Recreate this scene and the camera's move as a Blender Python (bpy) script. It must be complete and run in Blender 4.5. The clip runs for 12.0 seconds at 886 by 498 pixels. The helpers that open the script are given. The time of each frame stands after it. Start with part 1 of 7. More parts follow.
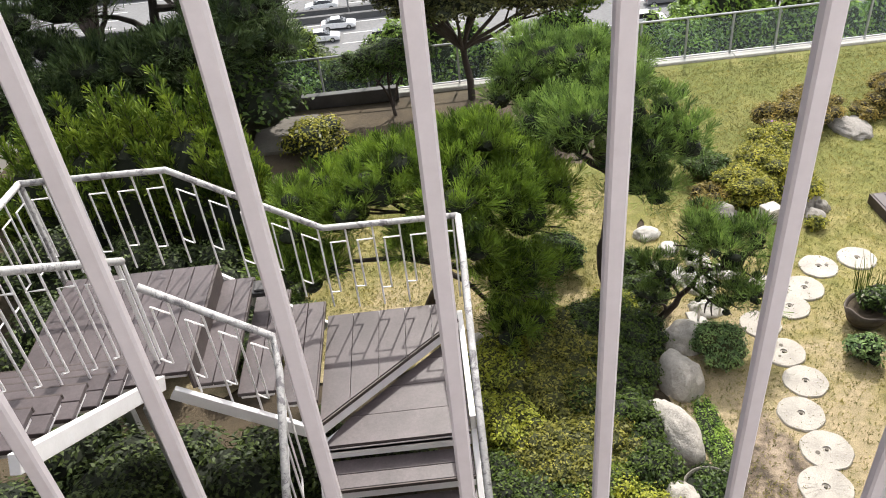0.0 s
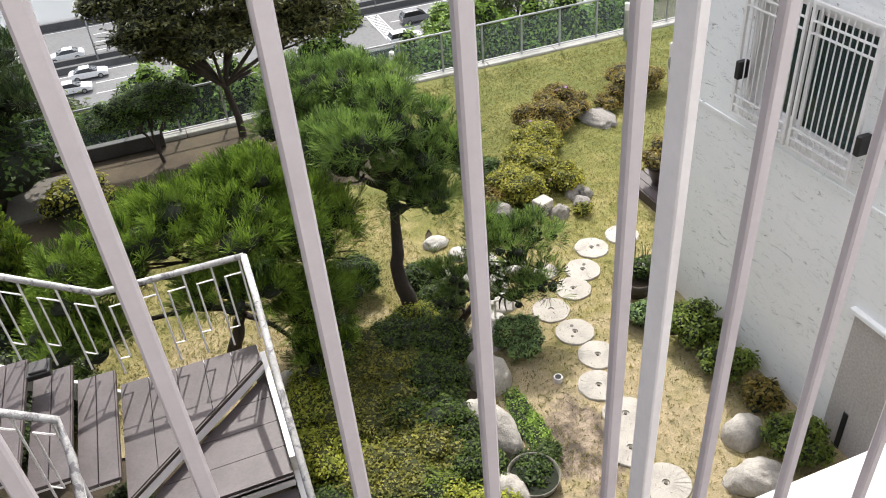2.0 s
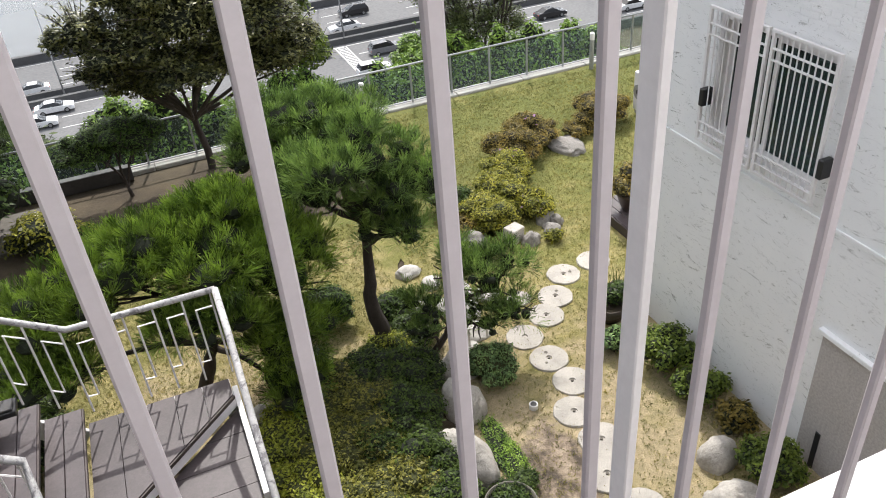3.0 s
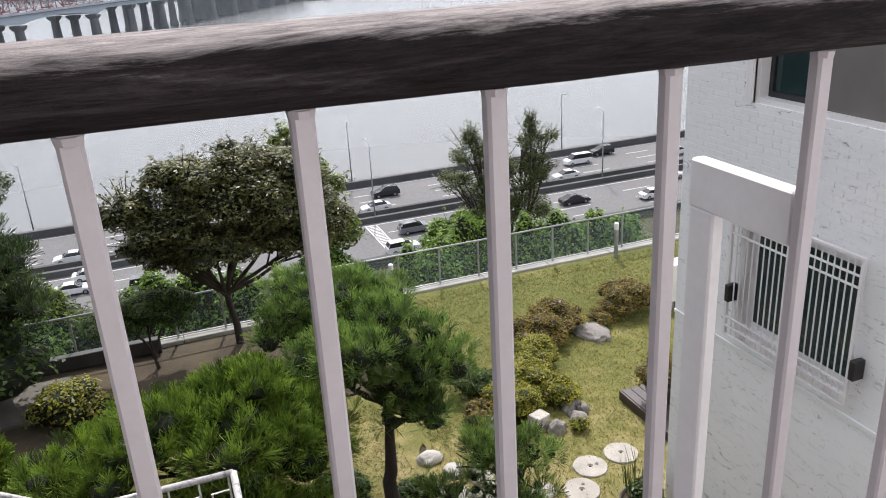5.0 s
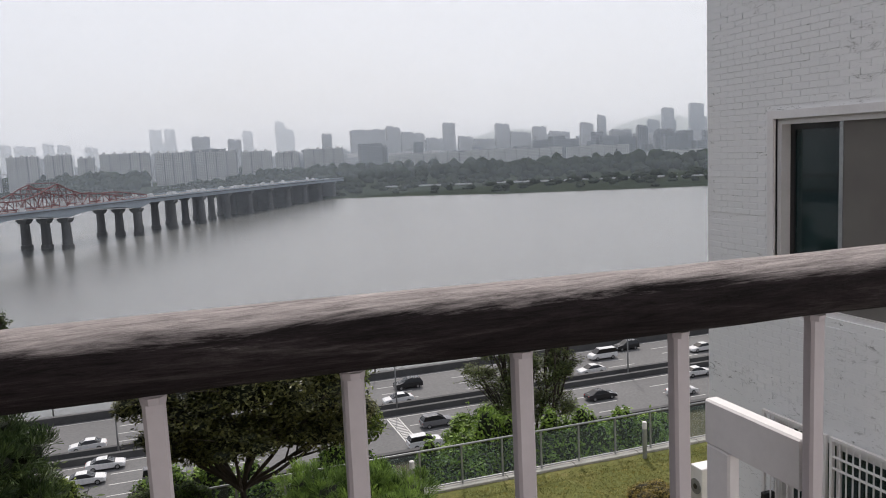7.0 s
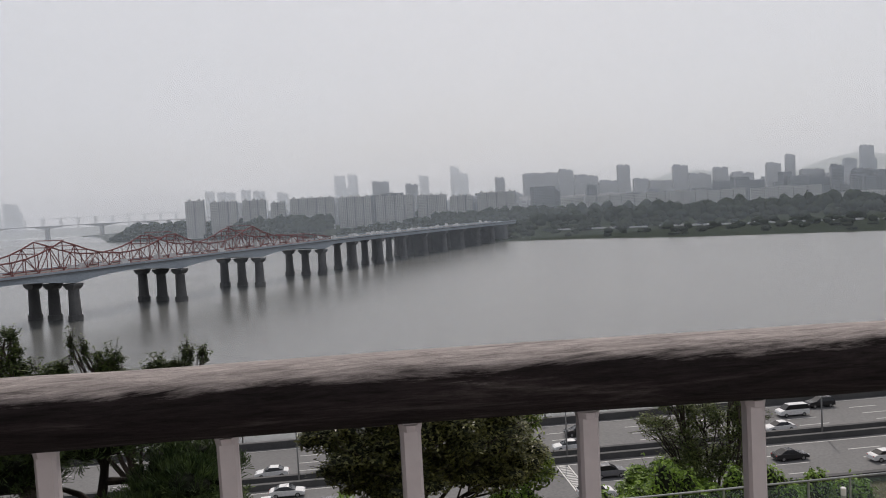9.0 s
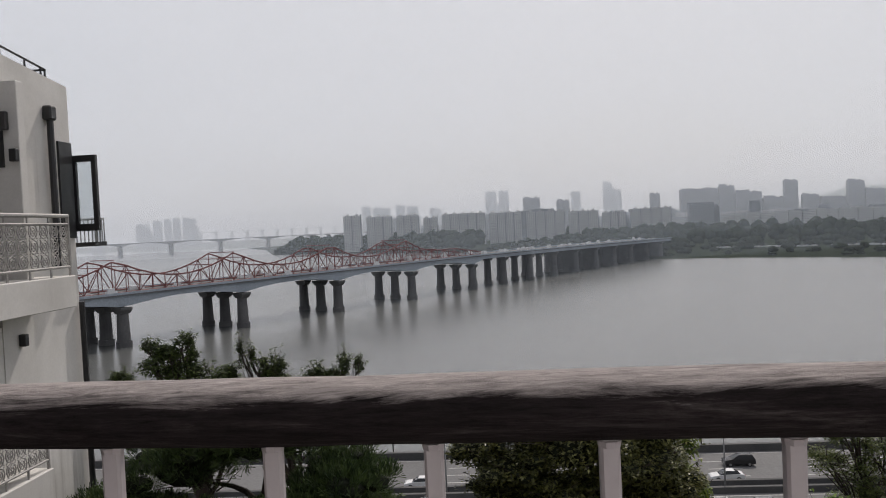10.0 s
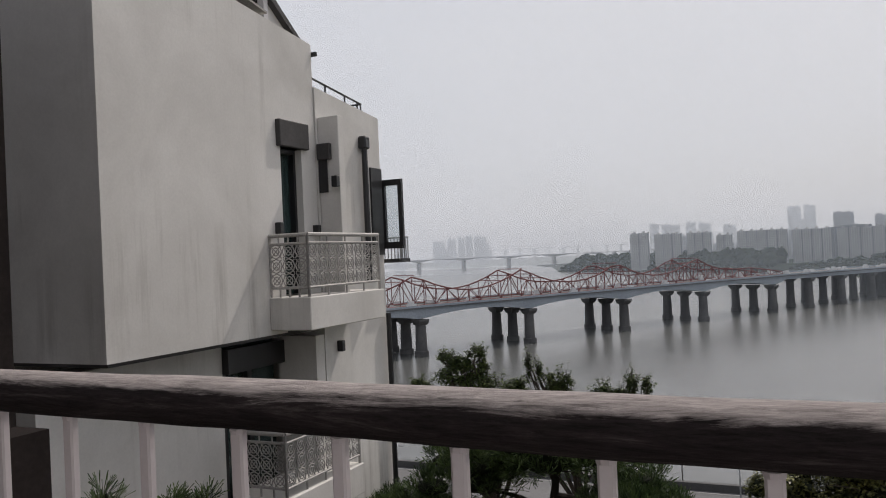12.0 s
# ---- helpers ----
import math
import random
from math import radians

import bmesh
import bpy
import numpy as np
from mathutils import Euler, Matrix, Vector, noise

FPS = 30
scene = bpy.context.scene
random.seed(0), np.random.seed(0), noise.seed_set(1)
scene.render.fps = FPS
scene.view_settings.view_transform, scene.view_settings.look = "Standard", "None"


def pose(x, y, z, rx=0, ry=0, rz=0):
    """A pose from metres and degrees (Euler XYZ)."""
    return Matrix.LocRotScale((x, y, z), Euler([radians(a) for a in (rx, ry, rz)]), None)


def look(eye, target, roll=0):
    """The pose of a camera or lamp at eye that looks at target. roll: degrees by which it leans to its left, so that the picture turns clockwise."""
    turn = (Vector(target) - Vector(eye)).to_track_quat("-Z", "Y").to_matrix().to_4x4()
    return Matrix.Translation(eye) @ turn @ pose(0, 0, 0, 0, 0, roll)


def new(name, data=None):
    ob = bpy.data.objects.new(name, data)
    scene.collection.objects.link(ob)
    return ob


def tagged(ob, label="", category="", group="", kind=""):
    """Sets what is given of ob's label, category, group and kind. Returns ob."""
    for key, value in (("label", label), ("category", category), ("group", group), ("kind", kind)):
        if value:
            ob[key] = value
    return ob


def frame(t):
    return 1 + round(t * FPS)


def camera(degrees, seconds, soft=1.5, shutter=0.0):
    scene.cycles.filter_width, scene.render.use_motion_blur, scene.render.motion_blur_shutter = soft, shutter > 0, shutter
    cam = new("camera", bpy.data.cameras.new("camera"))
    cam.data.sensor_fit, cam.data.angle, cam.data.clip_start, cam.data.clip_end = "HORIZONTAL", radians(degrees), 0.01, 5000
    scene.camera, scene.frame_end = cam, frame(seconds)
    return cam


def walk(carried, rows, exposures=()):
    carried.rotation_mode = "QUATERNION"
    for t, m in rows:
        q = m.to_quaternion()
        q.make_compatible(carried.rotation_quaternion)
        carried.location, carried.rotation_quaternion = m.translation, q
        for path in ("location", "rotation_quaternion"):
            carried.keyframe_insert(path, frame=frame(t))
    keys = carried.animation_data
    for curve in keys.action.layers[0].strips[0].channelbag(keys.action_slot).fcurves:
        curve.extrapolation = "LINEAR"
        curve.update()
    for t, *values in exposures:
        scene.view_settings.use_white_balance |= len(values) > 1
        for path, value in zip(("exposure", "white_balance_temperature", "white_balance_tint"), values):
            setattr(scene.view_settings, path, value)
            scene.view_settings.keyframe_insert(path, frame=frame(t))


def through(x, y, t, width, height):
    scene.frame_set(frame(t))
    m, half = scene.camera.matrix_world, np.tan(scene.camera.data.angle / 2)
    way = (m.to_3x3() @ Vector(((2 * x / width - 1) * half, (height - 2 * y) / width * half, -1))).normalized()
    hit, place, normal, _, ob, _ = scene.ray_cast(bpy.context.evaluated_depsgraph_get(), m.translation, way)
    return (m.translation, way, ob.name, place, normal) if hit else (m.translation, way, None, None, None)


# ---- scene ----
cam = camera(58.5, 12.0, soft=1.0)
PATH = [
    (0.0, pose(0.112, 0.100, 6.420, 53.78, 5.10, -3.69)),
    (0.5, pose(0.135, 0.079, 6.416, 53.78, 4.94, -9.27)),
    (1.0, pose(0.155, 0.077, 6.410, 53.83, 4.90, -14.18)),
    (1.5, pose(0.170, 0.081, 6.420, 53.95, 4.59, -18.11)),
    (2.0, pose(0.184, 0.086, 6.426, 54.12, 4.31, -21.03)),
    (2.5, pose(0.193, 0.089, 6.426, 54.56, 4.32, -22.75)),
    (2.7, pose(0.187, 0.082, 6.425, 54.93, 4.31, -23.12)),
    (4.3, pose(0.171, 0.102, 6.502, 64.20, 3.18, -23.02)),
    (4.5, pose(0.167, 0.099, 6.513, 65.32, 3.30, -22.56)),
    (5.0, pose(0.155, 0.090, 6.537, 68.94, 3.18, -20.92)),
    (5.5, pose(0.145, 0.072, 6.559, 73.35, 2.73, -19.70)),
    (6.0, pose(0.128, 0.046, 6.585, 76.93, 2.50, -19.12)),
    (6.5, pose(0.132, 0.044, 6.595, 80.40, 2.51, -19.06)),
    (6.7, pose(0.132, 0.043, 6.596, 81.53, 2.51, -19.12)),
    (8.3, pose(0.111, 0.015, 6.609, 85.83, 2.89, -15.12)),
    (8.5, pose(0.101, 0.013, 6.609, 85.98, 3.32, -12.66)),
    (9.0, pose(0.076, 0.008, 6.608, 86.58, 3.08, -6.63)),
    (9.5, pose(0.057, -0.003, 6.612, 87.42, 2.86, -1.39)),
    (10.0, pose(0.037, -0.012, 6.613, 88.27, 2.76, 4.24)),
    (10.5, pose(0.027, -0.025, 6.616, 89.02, 2.84, 10.07)),
    (11.0, pose(0.017, -0.039, 6.618, 89.87, 2.70, 16.02)),
    (11.5, pose(0.010, -0.050, 6.618, 90.38, 2.55, 21.60)),
    (12.0, pose(0.007, -0.049, 6.618, 90.52, 2.63, 24.74)),
]
EXPOSURES = [(0.0, 0.38, 6450, 10), (2.7, 0.17, 6300, 10), (4.5, -0.1, 6250, 13), (5.5, -0.13, 6250, 13), (6.0, -0.40, 6320, 13), (6.5, -0.66, 6400, 13), (8.5, -1.2, 6600, 13), (12.0, -1.2, 6600, 13)]
walk(cam, PATH, EXPOSURES)

# ---- light: hazy sun from across the river, pale sky ----
SUN_EL, SUN_AZ = radians(52), radians(17)          # azimuth from +y towards +x
world = bpy.data.worlds.new("hazy_sky")
scene.world = world
world.use_nodes = True
wn, wl = world.node_tree.nodes, world.node_tree.links
wn.clear()
sky = wn.new("ShaderNodeTexSky")
sky.sky_type, sky.sun_disc = "NISHITA", False
sky.sun_elevation, sky.sun_rotation = SUN_EL, SUN_AZ
sky.air_density, sky.dust_density, sky.ozone_density = 1.0, 6.0, 1.0
haze = wn.new("ShaderNodeMix")
haze.data_type = "RGBA"
sky_co, sky_map, cloud, veil = wn.new("ShaderNodeTexCoord"), wn.new("ShaderNodeMapping"), wn.new("ShaderNodeTexNoise"), wn.new("ShaderNodeMapRange")
sky_map.inputs["Scale"].default_value = (1.0, 1.0, 2.4)
cloud.inputs["Scale"].default_value, cloud.inputs["Detail"].default_value, cloud.inputs["Roughness"].default_value = 1.9, 5.0, 0.55
for key, val in (("From Min", 0.36), ("From Max", 0.62), ("To Min", 0.60), ("To Max", 0.86)):
    veil.inputs[key].default_value = val
wl.new(sky_co.outputs["Generated"], sky_map.inputs["Vector"])
wl.new(sky_map.outputs["Vector"], cloud.inputs["Vector"])
wl.new(cloud.outputs["Fac"], veil.inputs["Value"])
wl.new(veil.outputs[0], haze.inputs["Factor"])
# the haze glows towards the sun and greys away from it
SUN_WAY = (math.sin(SUN_AZ) * math.cos(SUN_EL), math.cos(SUN_AZ) * math.cos(SUN_EL), math.sin(SUN_EL))
toward, glow, tone = wn.new("ShaderNodeVectorMath"), wn.new("ShaderNodeMapRange"), wn.new("ShaderNodeMix")
toward.operation, tone.data_type = "DOT_PRODUCT", "RGBA"
toward.inputs[1].default_value = SUN_WAY
for key, val in (("From Min", 0.30), ("From Max", 0.78), ("To Min", 0.0), ("To Max", 1.0)):
    glow.inputs[key].default_value = val
tone.inputs["A"].default_value = (5.35, 5.55, 5.95, 1)
tone.inputs["B"].default_value = (7.45, 7.40, 7.50, 1)
wl.new(sky_co.outputs["Generated"], toward.inputs[0])
wl.new(toward.outputs["Value"], glow.inputs["Value"])
wl.new(glow.outputs[0], tone.inputs["Factor"])
wl.new(tone.outputs["Result"], haze.inputs["B"])
bg = wn.new("ShaderNodeBackground")
bg.inputs["Strength"].default_value = 0.232
wo = wn.new("ShaderNodeOutputWorld")
wl.new(sky.outputs[0], haze.inputs["A"])
wl.new(haze.outputs["Result"], bg.inputs["Color"])
wl.new(bg.outputs[0], wo.inputs[0])
sun = new("sun", bpy.data.lights.new("sun", "SUN"))
sun.data.energy, sun.data.angle, sun.data.color = 4.35, radians(0.8), (1.0, 0.95, 0.87)
sun.matrix_world = look(Vector(SUN_WAY) * 60, (0, 0, 0))


# ---- materials ----
def nodes_of(name):
    m = bpy.data.materials.new(name)
    m.use_nodes = True
    nt = m.node_tree
    return m, nt, nt.nodes["Principled BSDF"]


def ramp(nt, stops):
    r = nt.nodes.new("ShaderNodeValToRGB")
    el = r.color_ramp.elements
    while len(el) < len(stops):
        el.new(0.5)
    for e, (p, c) in zip(el, stops):
        e.position, e.color = p, (*c, 1)
    return r


def coords(nt, scale=(1, 1, 1)):
    tc, mp = nt.nodes.new("ShaderNodeTexCoord"), nt.nodes.new("ShaderNodeMapping")
    mp.inputs["Scale"].default_value = scale
    nt.links.new(tc.outputs["Object"], mp.inputs["Vector"])
    return mp.outputs["Vector"]


def tex(nt, vec, scale, detail=4.0, rough=0.6, distortion=0.0):
    n = nt.nodes.new("ShaderNodeTexNoise")
    n.inputs["Scale"].default_value, n.inputs["Detail"].default_value = scale, detail
    n.inputs["Roughness"].default_value, n.inputs["Distortion"].default_value = rough, distortion
    nt.links.new(vec, n.inputs["Vector"])
    return n.outputs["Fac"]


def blend(nt, fac, a, b, mode="MIX"):
    mx = nt.nodes.new("ShaderNodeMix")
    mx.data_type, mx.blend_type = "RGBA", mode
    for key, val in (("Factor", fac), ("A", a), ("B", b)):
        if isinstance(val, (int, float)):
            mx.inputs[key].default_value = val
        elif isinstance(val, tuple):
            mx.inputs[key].default_value = (*val, 1)
        else:
            nt.links.new(val, mx.inputs[key])
    return mx.outputs["Result"]


def bump(nt, bsdf, height, strength=0.3, dist=0.01):
    b = nt.nodes.new("ShaderNodeBump")
    b.inputs["Strength"].default_value, b.inputs["Distance"].default_value = strength, dist
    nt.links.new(height, b.inputs["Height"])
    nt.links.new(b.outputs["Normal"], bsdf.inputs["Normal"])


def surface(name, c1, c2, big=1.5, fine=30, rough=0.7, relief=0.3, dist=0.008, metal=0.0, stretch=(1, 1, 1), stain=None, stain_at=0.62, grain=0.2):
    """Two scales of colour change, grain relief and optional stains."""
    m, nt, b = nodes_of(name)
    v = coords(nt, stretch)
    n1, n2 = tex(nt, v, big, 5), tex(nt, v, fine, 6, 0.7)
    r1 = ramp(nt, [(0.3, c1), (0.7, c2)])
    nt.links.new(n1, r1.inputs[0])
    r2 = ramp(nt, [(0.3, (1 - grain * 1.4,) * 3), (0.7, (1 + grain * 0.6,) * 3)])
    nt.links.new(n2, r2.inputs[0])
    col = blend(nt, 1.0, r1.outputs[0], r2.outputs[0], "MULTIPLY")
    if stain:
        n3 = tex(nt, v, big * 2.3, 8, 0.75, 0.6)
        r3 = ramp(nt, [(stain_at, (0, 0, 0)), (stain_at + 0.08, (1, 1, 1))])
        nt.links.new(n3, r3.inputs[0])
        col = blend(nt, r3.outputs[0], col, stain)
    nt.links.new(col, b.inputs["Base Color"])
    b.inputs["Roughness"].default_value, b.inputs["Metallic"].default_value = rough, metal
    bump(nt, b, n2, relief, dist)
    return m


def foliage(name, dark, light, rough=0.5, through=0.35):
    """Leaves that differ one from the next and let some light through."""
    m, nt, b = nodes_of(name)
    geo = nt.nodes.new("ShaderNodeNewGeometry")
    r = ramp(nt, [(0.0, dark), (0.6, light), (1.0, tuple(min(1, c * 1.15) for c in light))])
    nt.links.new(geo.outputs["Random Per Island"], r.inputs[0])
    big = ramp(nt, [(0.35, (0.75, 0.78, 0.75)), (0.65, (1.15, 1.12, 1.0))])
    nt.links.new(tex(nt, coords(nt), 1.7, 3), big.inputs[0])
    clump = ramp(nt, [(0.36, (0.62, 0.66, 0.68)), (0.62, (1.22, 1.18, 1.05))])
    nt.links.new(tex(nt, coords(nt), 7.5, 3), clump.inputs[0])
    col = blend(nt, 1.0, blend(nt, 1.0, r.outputs[0], big.outputs[0], "MULTIPLY"), clump.outputs[0], "MULTIPLY")
    nt.links.new(col, b.inputs["Base Color"])
    b.inputs["Roughness"].default_value = rough
    b.inputs["Specular IOR Level"].default_value = 0.25
    tr = nt.nodes.new("ShaderNodeBsdfTranslucent")
    nt.links.new(col, tr.inputs["Color"])
    mix = nt.nodes.new("ShaderNodeMixShader")
    mix.inputs[0].default_value = through
    nt.links.new(b.outputs[0], mix.inputs[1])
    nt.links.new(tr.outputs[0], mix.inputs[2])
    nt.links.new(mix.outputs[0], nt.nodes["Material Output"].inputs["Surface"])
    return m


def plain(name, c, rough=0.5, metal=0.0):
    return surface(name, tuple(x * 0.9 for x in c), tuple(min(1, x * 1.08) for x in c), 3, 60, rough, 0.08, 0.002, metal)


def glass(name, tint, rough=0.02, clear=0.6):
    m, nt, b = nodes_of(name)
    b.inputs["Base Color"].default_value = (*tint, 1)
    b.inputs["Roughness"].default_value = rough
    tr = nt.nodes.new("ShaderNodeBsdfTransparent")
    tr.inputs["Color"].default_value = (*[0.55 + 0.45 * c for c in tint], 1)
    mix = nt.nodes.new("ShaderNodeMixShader")
    mix.inputs[0].default_value = clear
    nt.links.new(b.outputs[0], mix.inputs[1])
    nt.links.new(tr.outputs[0], mix.inputs[2])
    nt.links.new(mix.outputs[0], nt.nodes["Material Output"].inputs["Surface"])
    return m


def rendered_wall(name, c1, c2):
    """Old trowelled render: cloudy patches, soft rain streaks and grit."""
    m, nt, b = nodes_of(name)
    v = coords(nt)
    r1 = ramp(nt, [(0.32, c1), (0.68, c2)])
    nt.links.new(tex(nt, v, 0.55, 6, 0.6, 0.4), r1.inputs[0])
    streak = ramp(nt, [(0.52, (0, 0, 0)), (0.72, (0.5, 0.5, 0.5))])
    nt.links.new(tex(nt, coords(nt, (2.6, 2.6, 0.16)), 1.5, 5, 0.65), streak.inputs[0])
    patch = ramp(nt, [(0.46, (0, 0, 0)), (0.62, (1, 1, 1))])
    nt.links.new(tex(nt, v, 0.38, 3), patch.inputs[0])
    dirt = blend(nt, 1.0, streak.outputs[0], patch.outputs[0], "MULTIPLY")
    col = blend(nt, dirt, r1.outputs[0], (0.27, 0.25, 0.225))
    grit = ramp(nt, [(0.3, (0.94, 0.94, 0.94)), (0.7, (1.03, 1.03, 1.03))])
    n2 = tex(nt, v, 26, 6, 0.7)
    nt.links.new(n2, grit.inputs[0])
    nt.links.new(blend(nt, 1.0, col, grit.outputs[0], "MULTIPLY"), b.inputs["Base Color"])
    b.inputs["Roughness"].default_value = 0.9
    bump(nt, b, n2, 0.3, 0.004)
    return m


M_BAR = surface("pinkish_white_paint", (0.47, 0.432, 0.45), (0.52, 0.48, 0.50), 2, 90, 0.42, 0.05, 0.0006, stain=(0.20, 0.16, 0.15), stain_at=0.82, grain=0.04)
M_WHITE_STEEL = surface("white_steel_paint", (0.72, 0.70, 0.70), (0.80, 0.785, 0.785), 3, 60, 0.45, 0.08, 0.0008, stain=(0.40, 0.29, 0.22), stain_at=0.78, grain=0.04)
M_WORN_RAIL = surface("worn_rail_paint", (0.40, 0.39, 0.39), (0.62, 0.61, 0.60), 5, 45, 0.6, 0.3, 0.002, stain=(0.19, 0.18, 0.19), stain_at=0.51)
M_DECK = surface("grey_brown_deck_boards", (0.048, 0.037, 0.040), (0.095, 0.075, 0.079), 2.2, 40, 0.5, 0.3, 0.003, stain=(0.18, 0.152, 0.152), stain_at=0.66)
M_DECK_DARK = surface("dark_brown_deck_edge", (0.045, 0.032, 0.03), (0.085, 0.065, 0.06), 3, 40, 0.6, 0.3, 0.003)
M_GALV = surface("galvanised_tube", (0.30, 0.31, 0.32), (0.42, 0.43, 0.44), 6, 70, 0.45, 0.1, 0.001, metal=0.5)
M_STUCCO = rendered_wall("cream_stucco", (0.60, 0.585, 0.56), (0.76, 0.745, 0.72))
M_DARK_METAL = plain("black_painted_metal", (0.02, 0.02, 0.022), 0.4)
M_DARK_LINTEL = surface("dark_slate_and_shade", (0.035, 0.033, 0.034), (0.07, 0.066, 0.066), 3, 30, 0.6, 0.2, 0.003)
M_GLASS_DARK = glass("dark_window_glass", (0.05, 0.08, 0.08), 0.03, 0.25)
M_GLASS_GREEN = glass("green_window_glass", (0.025, 0.05, 0.052), 0.03, 0.3)
M_GLASS_CLEAR = glass("clear_panel_glass", (0.74, 0.88, 0.82), 0.02, 0.94)
M_CONCRETE = surface("pale_concrete", (0.36, 0.35, 0.33), (0.50, 0.48, 0.45), 1.2, 35, 0.85, 0.4, 0.004, stain=(0.26, 0.25, 0.23), stain_at=0.66)
M_ASPHALT = surface("worn_asphalt", (0.13, 0.13, 0.132), (0.17, 0.17, 0.17), 0.05, 2.5, 0.85, 0.2, 0.01)
M_ROAD_PAINT = plain("road_paint", (0.62, 0.62, 0.6), 0.7)
M_BARRIER = surface("dark_concrete_barrier", (0.06, 0.06, 0.062), (0.10, 0.10, 0.10), 0.2, 6, 0.85, 0.2, 0.01)
M_SOIL = surface("dry_brown_soil", (0.048, 0.035, 0.022), (0.105, 0.080, 0.048), 1.3, 35, 0.95, 0.7, 0.02)
M_BARK = surface("dark_bark", (0.028, 0.021, 0.018), (0.075, 0.058, 0.048), 5, 60, 0.9, 0.9, 0.02, stretch=(1, 1, 0.35))
M_STONE = surface("pale_granite", (0.42, 0.40, 0.37), (0.58, 0.56, 0.52), 2.5, 60, 0.85, 0.5, 0.008, stain=(0.34, 0.32, 0.28), stain_at=0.64)
M_ROCK = surface("grey_garden_rock", (0.36, 0.335, 0.30), (0.55, 0.515, 0.47), 2.8, 28, 0.9, 0.8, 0.02, stain=(0.16, 0.15, 0.12), stain_at=0.62)


# ---- mesh helpers ----
class Geo:
    """Vertices and faces gathered for one mesh."""

    def __init__(self):
        self.v, self.f = [], []

    def add(self, vs, fs):
        k = len(self.v)
        self.v.extend([tuple(p) for p in vs])
        self.f.extend([tuple(i + k for i in q) for q in fs])
        return self

    def box(self, x0, x1, y0, y1, z0, z1, m=None, c=0.0):
        """A box, with chamfered edges of width c."""
        if c <= 0:
            vs = [Vector((x, y, z)) for z in (z0, z1) for y in (y0, y1) for x in (x0, x1)]
            fs = [(0, 2, 3, 1), (4, 5, 7, 6), (0, 1, 5, 4), (2, 6, 7, 3), (0, 4, 6, 2), (1, 3, 7, 5)]
        else:
            bm = bmesh.new()
            bmesh.ops.create_cube(bm, size=1.0)
            for p in bm.verts:
                p.co = Vector(((x0 + x1) / 2 + p.co.x * (x1 - x0), (y0 + y1) / 2 + p.co.y * (y1 - y0), (z0 + z1) / 2 + p.co.z * (z1 - z0)))
            bmesh.ops.bevel(bm, geom=bm.edges[:], offset=c, segments=1, affect="EDGES")
            bm.verts.index_update()
            vs = [p.co.copy() for p in bm.verts]
            fs = [tuple(p.index for p in q.verts) for q in bm.faces]
            bm.free()
        if m is not None:
            vs = [m @ p for p in vs]
        return self.add(vs, fs)

    def tube(self, pts, r, n=8, caps=True):
        """A tube along points; r is one radius or one for each point."""
        pts = [Vector(p) for p in pts]
        rs = r if isinstance(r, (list, tuple)) else [r] * len(pts)
        vs, fs = [], []
        side = None
        for i, p in enumerate(pts):
            d = (pts[min(i + 1, len(pts) - 1)] - pts[max(i - 1, 0)]).normalized()
            if side is None:
                side = d.orthogonal().normalized()
            side = (side - d * side.dot(d)).normalized()
            up = d.cross(side)
            for k in range(n):
                a = 2 * math.pi * (k + 0.5) / n
                vs.append(p + (side * math.cos(a) + up * math.sin(a)) * rs[i])
        for i in range(len(pts) - 1):
            for k in range(n):
                fs.append((i * n + k, i * n + (k + 1) % n, (i + 1) * n + (k + 1) % n, (i + 1) * n + k))
        if caps:
            fs.append(tuple(range(n))[::-1])
            fs.append(tuple(range((len(pts) - 1) * n, len(pts) * n)))
        return self.add(vs, fs)

    def prism(self, poly, z0, z1):
        n = len(poly)
        vs = [(x, y, z0) for x, y in poly] + [(x, y, z1) for x, y in poly]
        fs = [tuple(range(n))[::-1], tuple(range(n, 2 * n))] + [(i, (i + 1) % n, n + (i + 1) % n, n + i) for i in range(n)]
        return self.add(vs, fs)

    def mesh(self, name, smooth=False):
        me = bpy.data.meshes.new(name)
        me.from_pydata(self.v, [], self.f)
        if smooth:
            me.shade_smooth()
        me.update()
        return me


def part(name, g, mat, parent=None, label="", smooth=False):
    me = g if isinstance(g, bpy.types.Mesh) else g.mesh(name, smooth)
    if not me.materials:
        me.materials.append(mat)
    ob = new(name, me)
    if parent is not None:
        ob.parent = parent
    if label:
        ob["label"] = label
    return ob


def thing(name, label, category, group="", kind="", at=None):
    ob = new(name)
    if at is not None:
        ob.matrix_world = at
    return tagged(ob, label, category, group, kind)


def bevelled(ob, w=0.004, seg=2):
    mod = ob.modifiers.new("edge", "BEVEL")
    mod.width, mod.segments, mod.limit_method = w, seg, "ANGLE"
    return ob


def wavy_grid(x0, x1, y0, y1, nx, ny, height):
    g = Geo()
    vs = [(x0 + (x1 - x0) * i / nx, y0 + (y1 - y0) * j / ny) for j in range(ny + 1) for i in range(nx + 1)]
    g.add([(x, y, height(x, y)) for x, y in vs],
          [(j * (nx + 1) + i, j * (nx + 1) + i + 1, (j + 1) * (nx + 1) + i + 1, (j + 1) * (nx + 1) + i) for j in range(ny) for i in range(nx)])
    return g

# ---- ground, river, land ----
WATER, ROAD_Z = -38.0, -31.5


